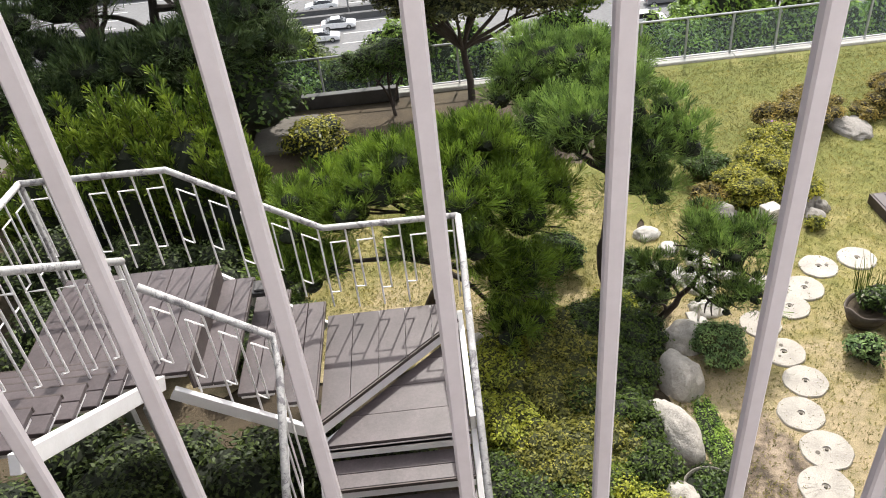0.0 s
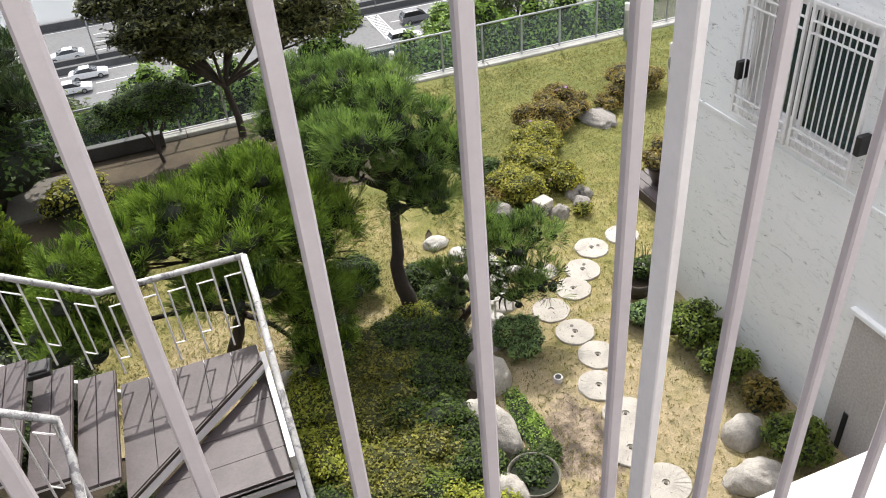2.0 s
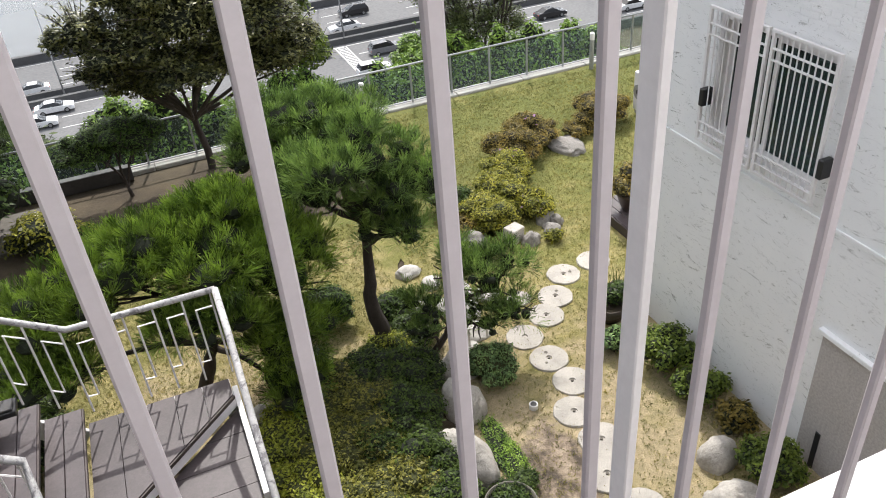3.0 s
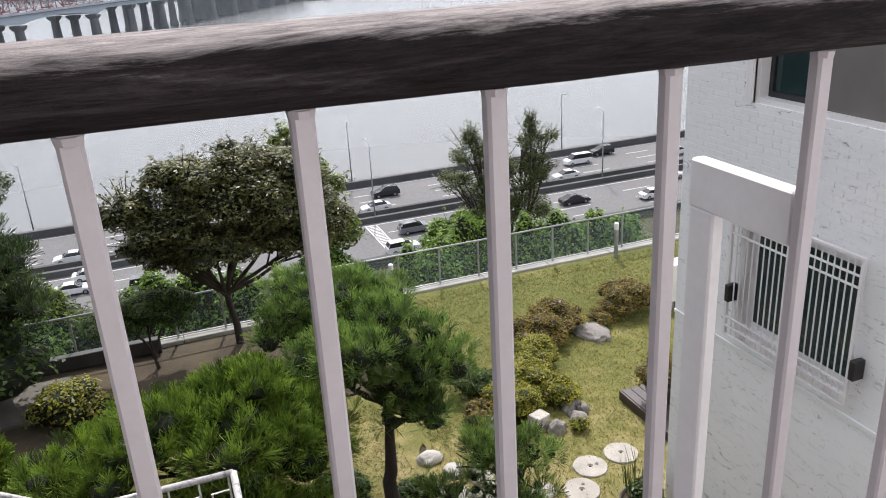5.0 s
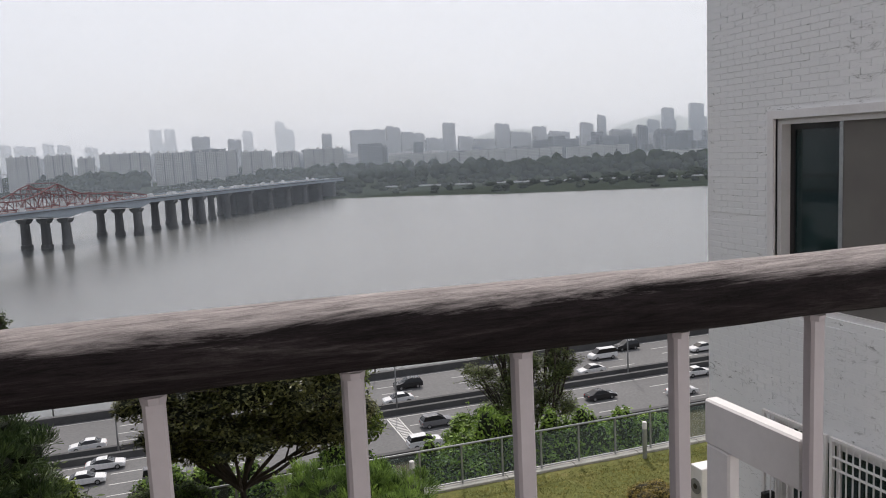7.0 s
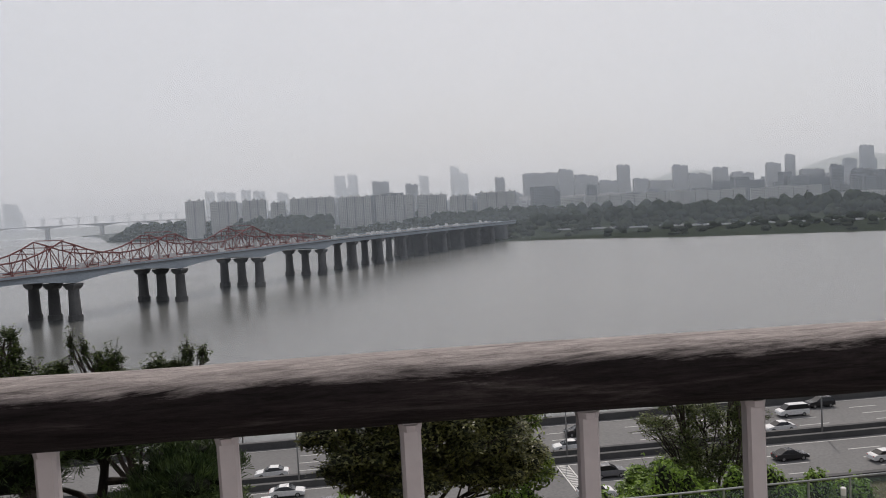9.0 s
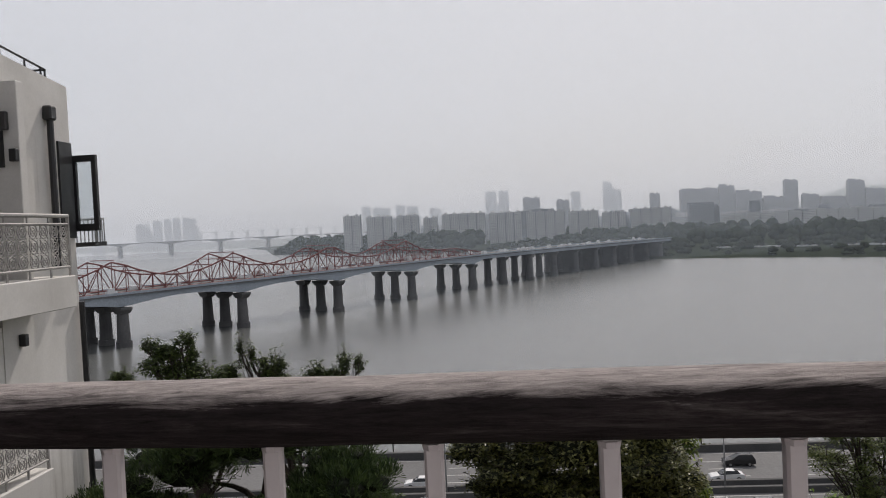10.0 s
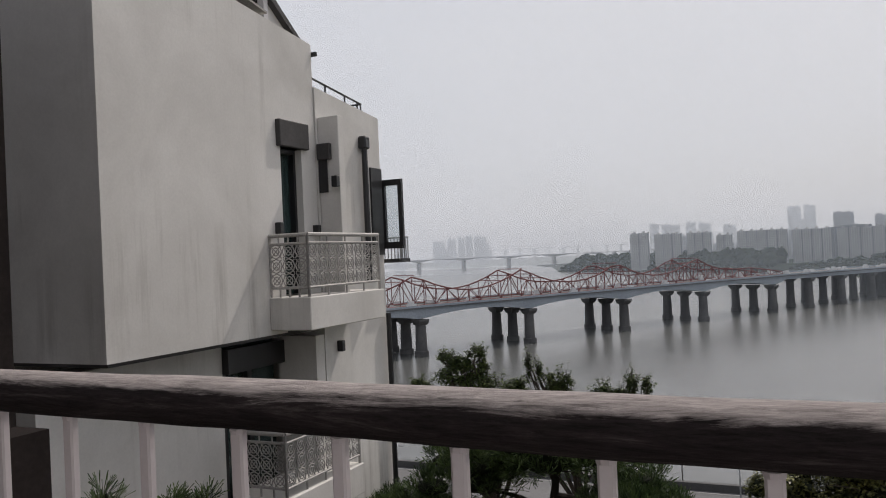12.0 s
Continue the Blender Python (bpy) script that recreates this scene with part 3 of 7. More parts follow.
for i in range(9):
    part("rail_bar", Geo().tube([LM @ Vector((-6.24 + 0.06 * i, 11.1, 6.53)), LM @ Vector((-6.24 + 0.06 * i, 11.1, 6.86))], 0.011, 5), M_GALV, rear)
for i in range(4):
    part("rail_bar", Geo().tube([LM @ Vector((-5.76, 10.84 + 0.065 * i, 6.53)), LM @ Vector((-5.76, 10.84 + 0.065 * i, 6.86))], 0.011, 5), M_GALV, rear)
part("rail_top", Geo().tube([LM @ Vector((-6.26, 11.1, 6.865)), LM @ Vector((-5.76, 11.1, 6.865)), LM @ Vector((-5.76, 10.8, 6.865))], 0.018, 6), M_GALV, rear)
g = Geo()
for y in (9.0, 9.5, 10.02, 10.38, 10.48):
    g.tube([LM @ Vector((-6.15, y, 8.7)), LM @ Vector((-6.15, y, 9.11 - 0.12 * (y - 9)))], 0.017, 5)
g.tube([LM @ Vector((-6.15, 8.96, 9.115)), LM @ Vector((-6.15, 10.49, 8.934)), LM @ Vector((-6.6, 10.49, 8.934))], 0.02, 6)
part("roof_rail", g, M_DARK_METAL, villa)

m_filigree = surface("tarnished_white_ironwork", (0.34, 0.33, 0.32), (0.50, 0.48, 0.46), 3, 40, 0.5, 0.15, 0.002)


def scroll_panel(p0, p1, z0, z1, parent):
    """An ironwork panel of scrolls and rings between two points at floor height."""
    p0, p1 = Vector(p0), Vector(p1)
    length = (p1 - p0).length
    d = (p1 - p0) / length
    g = Geo()
    h = z1 - z0
    n = max(2, round(length / (h / 2.6)))
    step = length / n
    for i in range(n):
        for k in range(3):
            c = p0 + d * (step * (i + 0.5)) + Vector((0, 0, z0 + h * (k + 0.5) / 3 - p0.z))
            r = min(step, h / 3) * 0.5
            for rad in (r * 0.98, r * 0.55):
                pts = [c + d * (rad * math.cos(a)) + Vector((0, 0, rad * math.sin(a))) for a in [2 * math.pi * q / 8 for q in range(9)]]
                g.tube(pts, 0.011, 4, caps=False)
            for q in range(4):
                a = math.pi / 4 + q * math.pi / 2
                g.tube([c, c + d * (r * 1.3 * math.cos(a)) + Vector((0, 0, r * 1.3 * math.sin(a)))], 0.010, 4)
    part("scrollwork", g, m_filigree, parent)
    f = Geo()
    for z in (z0, z1):
        f.tube([p0 + Vector((0, 0, z - p0.z)), p1 + Vector((0, 0, z - p0.z))], 0.022, 6)
    for p in (p0, p1):
        f.tube([Vector((p.x, p.y, z0 - 0.16)), Vector((p.x, p.y, z1 + 0.12))], 0.026, 6)
    for q in range(1, 4):
        e = p0.lerp(p1, q / 4)
        f.tube([Vector((e.x, e.y, z0 - 0.16)), Vector((e.x, e.y, z0))], 0.018, 6)
        f.tube([Vector((e.x, e.y, z1)), Vector((e.x, e.y, z1 + 0.12))], 0.014, 6)
    f.tube([Vector((p0.x, p0.y, z1 + 0.13)), Vector((p1.x, p1.y, z1 + 0.13))], 0.034, 8)
    part("panel_frame", f, m_filigree, parent)


def balcony(dz, y0, y1, x0, x1):
    a = [LM @ Vector(p) for p in ((x0, y0, 6.13 + dz), (x1, y0, 6.13 + dz), (x1, y1, 6.13 + dz))]
    bal = part("balcony", lbox(Geo(), x0, x1 + 0.02, y0 - 0.02, y1 + 0.02, 5.72 + dz, 6.12 + dz, c=0.01), M_STUCCO, villa)
    z0, z1 = a[0].z + 0.13, a[0].z + 0.80
    scroll_panel(a[0] + Vector((0, 0.03, 0)), a[1] + Vector((-0.03, 0.03, 0)), z0, z1, bal)
    scroll_panel(a[1] + Vector((-0.03, 0.03, 0)), a[2] + Vector((-0.03, -0.03, 0)), z0, z1, bal)


balcony(0.0, 7.83, 9.6, -6.0, -5.42)
balcony(-2.356, 7.53, 9.24, -6.42, -5.65)

# ---- balcony railing in front of the eye ----
RZ, RS = 6.474, 0.1303


def rail_y(x):
    return 0.584 - 0.047 * x


balcony_rail = thing("balcony_railing", "pale painted bar railing with a weathered dark round handrail", "railing")
m_hand, nt, b = nodes_of("weathered_handrail_wood")
v = coords(nt, (1.6, 16, 16))
n1, n2 = tex(nt, v, 3.2, 8, 0.75, 0.5), tex(nt, coords(nt, (9, 110, 110)), 2.4, 10, 0.85, 0.6)
r1 = ramp(nt, [(0.36, (0.017, 0.0142, 0.0155)), (0.54, (0.034, 0.028, 0.030)), (0.68, (0.085, 0.074, 0.076))])
nt.links.new(n1, r1.inputs[0])
r2 = ramp(nt, [(0.36, (0.45, 0.44, 0.44)), (0.64, (1.5, 1.48, 1.46))])
nt.links.new(n2, r2.inputs[0])
dark_wood = blend(nt, 1.0, r1.outputs[0], r2.outputs[0], "MULTIPLY")
# paler worn grain on top; the upper side's light is put into colour
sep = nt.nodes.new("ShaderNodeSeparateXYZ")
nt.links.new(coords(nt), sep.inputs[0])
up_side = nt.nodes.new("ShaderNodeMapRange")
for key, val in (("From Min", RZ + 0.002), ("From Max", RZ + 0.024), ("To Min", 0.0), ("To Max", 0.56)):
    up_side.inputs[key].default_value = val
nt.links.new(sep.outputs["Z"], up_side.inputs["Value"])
worn_lit = nt.nodes.new("ShaderNodeMath")
worn_lit.operation = "MULTIPLY_ADD"
nt.links.new(n1, worn_lit.inputs[0])
worn_lit.inputs[1].default_value = 1.1
nt.links.new(up_side.outputs[0], worn_lit.inputs[2])
worn_lit_mask = ramp(nt, [(0.79, (0, 0, 0)), (1.0, (1, 1, 1))])
nt.links.new(worn_lit.outputs[0], worn_lit_mask.inputs[0])
nt.links.new(blend(nt, worn_lit_mask.outputs[0], dark_wood, blend(nt, 1.0, (0.43, 0.395, 0.395), r2.outputs[0], "MULTIPLY")), b.inputs["Base Color"])
b.inputs["Roughness"].default_value = 0.8
b.inputs["Specular IOR Level"].default_value = 0.1
bump(nt, b, n2, 0.8, 0.004)
g = Geo()
pts, rs = [], []
for i in range(241):
    x = -1.75 + 3.55 * i / 240
    pts.append((x, rail_y(x) + 0.0015 * noise.noise((x * 3, 0, 0)), RZ + 0.0015 * noise.noise((x * 3, 5, 0))))
    rs.append(0.0265 + 0.0012 * noise.noise((x * 9, 2, 1)))
g.tube(pts, rs, 28)
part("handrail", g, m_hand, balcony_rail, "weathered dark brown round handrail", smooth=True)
for i in range(-13, 12):
    x = 0.109 + RS * i
    y = rail_y(x)
    ob = part("bar", Geo().box(-0.0075, 0.0075, -0.006, 0.006, -1.06, 0.0, c=0.0022), M_BAR, balcony_rail)
    ob.matrix_world = pose(x + 0.002 * math.sin(i * 2.3), y, RZ - 0.015, 0, 0.25 * math.sin(i * 1.7), 3)
    part("weld_bead", Geo().tube([(0, 0, -0.016), (0, 0, -0.011)], [0.0085, 0.0095], 8), M_BAR, ob)
part("bottom_rail", Geo().box(-1.75, 1.8, -0.015, 0.015, 5.395, 5.42, m=Matrix.Translation((0, 0.589, 0)) @ pose(0, 0, 0, 0, 0, -2.5), c=0.003), M_BAR, balcony_rail)
part("outer_post", Geo().box(0.626, 0.640, 0.657, 0.692, 5.0, 6.289, c=0.002), M_WHITE_STEEL, balcony_rail, "white flat steel post outside the slab")
part("bracket_arm", Geo().box(0.625, 0.641, 0.562, 0.693, 6.289, 6.336, c=0.002), M_WHITE_STEEL, balcony_rail)
# dark wall colour, lowered to cut bounced light
M_OWN = surface("light_cutting_dark_wall", (0.018, 0.015, 0.015), (0.036, 0.030, 0.029), 1.5, 30, 0.9, 0.4, 0.006)
M_OWN.node_tree.nodes["Principled BSDF"].inputs["Specular IOR Level"].default_value = 0.05
# added wall dims the villa's end; its edges are fitted to the camera's view
tagged(part("added_dark_wing", Geo().box(-16, -3.70, 2.4, 2.7, 5.85, 14).box(-16, -3.46, 2.4, 2.7, -0.4, 5.85), M_OWN), "dark wall added to cut light, its edge fitted to the view", "wall", kind="structure")
tagged(part("balcony_floor", Geo().prism([(-1.9, -1.3), (1.9, -1.3), (1.9, rail_y(1.9) + 0.012), (-1.9, rail_y(-1.9) + 0.012)], 5.2, 5.395), surface("brown_grey_floor_tile", (0.08, 0.065, 0.06), (0.13, 0.105, 0.095), 1.5, 30, 0.8, 0.3, 0.004)), "plain concrete balcony slab", "balcony", kind="structure")
# unseen wall, added to block sky and bounce sunlight onto the house
tagged(part("unseen_light_wall", Geo().box(-0.9, 5.2, -1.6, -1.3, -0.4, 15), M_HWALL), "unseen white wall added behind the balcony to shape light", "wall", kind="structure")
# unseen dark wall, added to keep bounce off the left bars
tagged(part("unseen_light_wall", Geo().box(-16, -0.9, -1.6, -1.3, -0.4, 15), M_OWN), "unseen dark wall added behind the balcony to cut light", "wall", kind="structure")
tagged(part("porch_roof", Geo().box(1.28, 5.2, -1.3, 1.13, 4.2, 4.5, c=0.02), M_WHITE_STEEL), "white painted porch slab in sunlight", "porch roof", kind="structure")

# ---- outside stair ----
stair = thing("outside_stair", "white steel stair with grey-brown board treads and winders", "stair", at=pose(0.03, 0, 0.06))
SX0, SX1 = -1.07, 0.14
LZ, RISE = 1.55, 0.185


def boards(poly_x0, poly_x1, y0, y1, z, across, n, name="tread"):
    """A tread made of planks, with a dark front edge; across: planks run along y."""
    tread = part(name, Geo().box(poly_x0 + 0.02, poly_x1 - 0.02, y0 + 0.02, y1 - 0.02, z - 0.075, z - 0.036), M_WHITE_STEEL, stair)
    for i in range(n):
        if across:
            a, c = poly_x0 + (poly_x1 - poly_x0) * i / n, poly_x0 + (poly_x1 - poly_x0) * (i + 1) / n
            part("plank", Geo().box(a + 0.003, c - 0.003, y0, y1, z - 0.035, z, c=0.003), M_DECK, tread)
        else:
            a, c = y0 + (y1 - y0) * i / n, y0 + (y1 - y0) * (i + 1) / n
            part("plank", Geo().box(poly_x0, poly_x1, a + 0.003, c - 0.003, z - 0.035, z, c=0.003), M_DECK, tread)
    return tread


# winder landing: an upper and a lower half, parted by a slanting step
D0, D1, YF = (SX0, 4.52), (SX1, 5.62), 5.84
slope_d = (D1[1] - D0[1]) / (D1[0] - D0[0])


def cut(x):
    return D0[1] + slope_d * (x - D0[0])


upper = part("winder", Geo().prism([(SX0, cut(SX0) + 0.01), (SX1, cut(SX1) + 0.01), (SX1, YF), (SX0, YF)], LZ - 0.09, LZ - 0.037), M_WHITE_STEEL, stair)
lower = part("winder", Geo().prism([(SX0, 4.42), (SX1, 4.42), (SX1, cut(SX1)), (SX0, cut(SX0))], LZ - RISE - 0.08, LZ - RISE - 0.037), M_WHITE_STEEL, stair)
for i in range(5):
    a, c = SX0 + (SX1 - SX0) * i / 5 + 0.003, SX0 + (SX1 - SX0) * (i + 1) / 5 - 0.003
    part("plank", Geo().prism([(a, cut(a)), (c, cut(c)), (c, YF), (a, YF)], LZ - 0.036, LZ), M_DECK, upper)
for i in range(4):
    a, c = 4.42 + 0.3 * i + 0.003, 4.42 + 0.3 * (i + 1) - 0.003
    xa, xc = max(SX0, SX0 + (a - D0[1]) / slope_d), max(SX0, SX0 + (c - D0[1]) / slope_d)
    part("plank", Geo().prism([(xa, a), (SX1, a), (SX1, c), (xc, c)], LZ - RISE - 0.036, LZ - RISE), M_DECK, lower)
e0, e1 = Vector((D0[0], D0[1] - 0.012, LZ - 0.012)), Vector((D1[0], D1[1] - 0.012, LZ - 0.012))
part("nosing", Geo().box(0, (e1 - e0).length, -0.012, 0.0, -0.028, 0.008, m=Matrix.Translation(e0) @ pose(0, 0, 0, 0, 0, math.degrees(math.atan(slope_d)))), M_DECK_DARK, upper)
part("riser", Geo().box(0, (e1 - e0).length, -0.01, 0.0, -0.12, -0.03, m=Matrix.Translation(e0) @ pose(0, 0, 0, 0, 0, math.degrees(math.atan(slope_d)))), M_WHITE_STEEL, upper)
# flight down towards the house
for i in range(1, 8):
    z, y1 = LZ - RISE * (i + 1), 4.42 - 0.27 * (i - 1)
    t = boards(SX0, SX1, y1 - 0.29, y1, z, False, 2)
    part("nosing", Geo().box(SX0, SX1, y1 - 0.302, y1 - 0.29, z - 0.04, z - 0.004), M_DECK_DARK, t)
    part("riser", Geo().box(SX0, SX1, y1 + 0.0, y1 + 0.008, z + 0.03, z + RISE - 0.05), M_WHITE_STEEL, t)
# flight up to the platform
for i in range(3):
    z, xr = LZ + RISE * (i + 1), SX0 - 0.29 * i
    t = boards(xr - 0.30, xr, 4.6 - 0.03 * i, YF, z, True, 2)
    part("nosing", Geo().box(xr, xr + 0.012, 4.6 - 0.03 * i, YF, z - 0.04, z - 0.004), M_DECK_DARK, t)
PZ = LZ + RISE * 4
PX0, PX1 = -3.28, SX0 - 0.87
boards(PX0, PX1, 4.5, YF, PZ, True, 7, "platform")
part("riser", Geo().box(PX1, PX1 + 0.02, 4.5, YF, PZ - RISE, PZ - 0.004), M_DECK_DARK, stair)
# flight up along the house
for i in range(6):
    z, y1 = PZ + RISE * (i + 1), 4.5 - 0.27 * i
    t = boards(PX0, PX1 - 0.25, y1 - 0.29, y1, z, False, 2)
    part("nosing", Geo().box(PX0, PX1 - 0.25, y1, y1 + 0.012, z - 0.04, z - 0.004), M_DECK_DARK, t)


def slanted(p0, p1, w, h):
    """A beam of width w and height h from p0 to p1."""
    p0, p1 = Vector(p0), Vector(p1)
    d = p1 - p0
    m = Matrix.Translation(p0) @ d.to_track_quat("X", "Z").to_matrix().to_4x4()
    return Geo().box(0, d.length, -w / 2, w / 2, -h, 0, m=m, c=0.004)


part("stringer", slanted((SX1 + 0.03, 4.6, LZ - RISE - 0.02), (SX1 + 0.03, 2.4, LZ - RISE - 1.52), 0.05, 0.2), M_WHITE_STEEL, stair)
part("stringer", slanted((SX0 - 0.03, 4.6, LZ - RISE - 0.06), (SX0 - 0.03, 2.4, LZ - RISE - 1.56), 0.05, 0.2), M_WHITE_STEEL, stair)
part("stringer", slanted((SX1 + 0.03, YF, LZ - 0.1), (SX1 + 0.03, 4.5, LZ - 0.1), 0.05, 0.16), M_WHITE_STEEL, stair)
part("stringer", slanted((SX0 - 0.05, 4.5, LZ - 0.02), (PX1 - 0.1, 4.44, PZ - 0.1), 0.05, 0.11), M_WHITE_STEEL, stair)
part("stringer", slanted((PX1 - 0.2, 4.5, PZ - 0.02), (PX1 - 0.2, 2.8, PZ + 1.15), 0.06, 0.11), M_WHITE_STEEL, stair)
part("stringer", slanted((SX0, YF + 0.02, LZ - 0.1), (PX1, YF + 0.02, PZ - 0.12), 0.04, 0.18), M_WHITE_STEEL, stair)
part("edge_beam", Geo().box(PX0, PX1, YF, YF + 0.04, PZ - 0.22, PZ - 0.05).box(SX0, SX1, YF, YF + 0.04, LZ - 0.2, LZ - 0.04), M_WHITE_STEEL, stair)
for x, y, z in ((-2.25, 4.4, PZ - 0.2), (-3.2, 5.7, PZ - 0.2), (0.1, 5.75, LZ - 0.1)):
    part("leg", Geo().box(x - 0.05, x + 0.05, y - 0.05, y + 0.05, -0.2, z, c=0.006), M_GALV, stair)

stair_rail = thing("stair_railing", "white stair railing with stepped bars and peeling grey top rail", "railing", at=pose(0.03, 0, 0.06))


def hand_line(pts, r=0.028):
    part("handrail", Geo().tube(pts, r, 10), M_WORN_RAIL, stair_rail, smooth=True)


def stepped_bars(p0, p1, drop, n, mirror=False, wide=0.62):
    """Pairs of bars: one straight, one with a crank at head and foot, below a rail from p0 to p1."""
    p0, p1 = Vector(p0), Vector(p1)
    step = (p1 - p0) / n
    for i in range(n):
        a = p0 + step * (i + 0.2)
        c = a + step * wide
        r = 0.009
        part("bar", Geo().tube([a, a - Vector((0, 0, drop))], r, 6), M_WHITE_STEEL, stair_rail)
        top = a - Vector((0, 0, 0.16))
        foot = 0.24 if i % 2 else 0.2
        c2 = c + step * (0.2 if mirror else 0.38) * 1.0
        part("cranked_bar", Geo().tube([top, top + (c - a), Vector((c.x, c.y, c.z - drop + foot)), Vector((c2.x, c2.y, c2.z - drop + foot))], r, 6), M_WHITE_STEEL, stair_rail)


OY = 5.88
R0, R1, R2, R3 = (0.24, OY, 2.50), (-0.95, OY, 2.52), (-2.12, OY, 3.26), (-3.32, OY, 3.28)
hand_line([R0, R1, R2, R3])
hand_line([R3, (-3.34, 4.6, 3.36), (-3.36, 3.0, 4.35)])
hand_line([(0.24, OY, 2.50), (0.24, 5.45, 2.38), (0.22, 4.5, 2.02), (0.21, 2.6, 0.75)], 0.03)
stepped_bars(R0, R1, 0.92, 5)
stepped_bars(R1, R2, 0.92, 5)
stepped_bars(R2, R3, 0.95, 5)
stepped_bars(R3, (-3.34, 4.6, 3.36), 0.95, 5)
stepped_bars((-3.34, 4.6, 3.36), (-3.36, 3.0, 4.35), 1.0, 6)
for p, h in ((R0, 1.1), ((0.22, 4.5, 2.02), 0.8), (R3, 1.1)):
    part("post", Geo().box(p[0] - 0.022, p[0] + 0.022, p[1] - 0.022, p[1] + 0.022, p[2] - h, p[2] + 0.005, c=0.004), M_WORN_RAIL, stair_rail)
I0, I1, I2, I3 = (-2.43, 3.3, 4.2), (-2.16, 4.66, 3.24), (-2.05, 4.5, 3.12), (-1.24, 4.52, 2.52)
hand_line([I0, I1])
hand_line([I2, I3, (-1.2, 4.3, 2.36), (-1.17, 2.6, 1.12)], 0.03)
part("post", Geo().tube([I1, (I1[0], I1[1], PZ)], 0.014, 6).tube([(I1[0] - 0.05, I1[1], I1[2]), (I1[0] - 0.05, I1[1], PZ)], 0.014, 6), M_WHITE_STEEL, stair_rail)
stepped_bars(I1, I0, 1.05, 6, True)
stepped_bars(I3, I2, 0.95, 4)
stepped_bars((-1.2, 4.3, 2.36), (-1.17, 2.6, 1.12), 0.95, 6)

# ---- riverside expressway ----
road = thing("road", "grey eight-lane riverside expressway", "road", kind="structure")
RX0, RX1 = -420.0, 520.0
part("carriageway", Geo().box(RX0, RX1, 92.6, 127.5, ROAD_Z - 0.6, ROAD_Z), M_ASPHALT, road)
for y0, y1, h, nm in ((91.9, 92.6, 0.95, "near_barrier"), (108.4, 109.0, 0.85, "median_barrier"), (111.2, 111.8, 0.85, "median_barrier"), (127.5, 128.3, 1.15, "far_barrier")):
    part(nm, Geo().add([(x, y, z) for x in (RX0, RX1) for y, z in ((y0 - 0.25, ROAD_Z - 3.0), (y0 - 0.05, ROAD_Z + h), (y1 + 0.05, ROAD_Z + h), (y1 + 0.25, ROAD_Z - 0.5))],
         [(0, 1, 5, 4), (1, 2, 6, 5), (2, 3, 7, 6), (0, 3, 2, 1), (4, 5, 6, 7)]), M_BARRIER, road)
part("retaining_wall", Geo().box(RX0, RX1, 90.6, 91.6, ROAD_Z - 6, ROAD_Z - 0.4), M_CONCRETE, road)
g, solid = Geo(), Geo()
for y in (96.3, 99.8, 103.3, 115.5, 119.0, 122.5):
    x = -140.0
    while x < 260:
        g.box(x, x + 5.0, y - 0.09, y + 0.09, ROAD_Z + 0.004, ROAD_Z + 0.012)
        x += 13.0
for y in (93.2, 107.4, 112.8, 126.6):
    solid.box(RX0, RX1, y - 0.09, y + 0.09, ROAD_Z + 0.004, ROAD_Z + 0.012)
tagged(part("lane_dashes", g, M_ROAD_PAINT, road), kind="stuff")
for i in range(2):
    part("edge_line", solid if i == 0 else Geo().box(26.6, 26.8, 93.6, 107.2, ROAD_Z + 0.004, ROAD_Z + 0.014).box(28.2, 28.4, 93.6, 107.2, ROAD_Z + 0.004, ROAD_Z + 0.014), M_ROAD_PAINT, road)
for i in range(22):
    y = 93.9 + 0.62 * i
    part("hatch_bar", Geo().box(26.9, 28.1, y, y + 0.28, ROAD_Z + 0.004, ROAD_Z + 0.014), M_ROAD_PAINT, road)


def street_lamp(x, y, h, arm):
    lamp = thing("street_lamp", "tall slim grey street lamp beside the expressway", "street lamp", "expressway lamps", at=pose(x, y, ROAD_Z))
    part("pole", Geo().tube([(0, 0, 0), (0, 0, h * 0.5), (0, 0, h)], [0.13, 0.1, 0.07], 8), M_GALV, lamp, smooth=True)
    part("arm", Geo().tube([(0, 0, h), (0, arm * 0.5, h + 0.3), (0, arm, h + 0.35)], 0.05, 6), M_GALV, lamp)
    part("lamp_head", Geo().box(-0.14, 0.14, arm - 0.1, arm + 0.55, h + 0.27, h + 0.4, c=0.03), M_GALV, lamp)


for x, y, h, arm in ((68.4, 110.1, 11.5, 1.5), (71.3, 129.2, 11.0, -1.5), (-9.4, 110.1, 11.5, 1.5), (-19.6, 129.2, 11.0, -1.5), (30.5, 129.2, 11.0, -1.5), (110, 129.2, 11.0, -1.5), (108, 110.1, 11.5, 1.5), (29, 110.1, 11.5, 1.5)):
    street_lamp(x, y, h, arm)

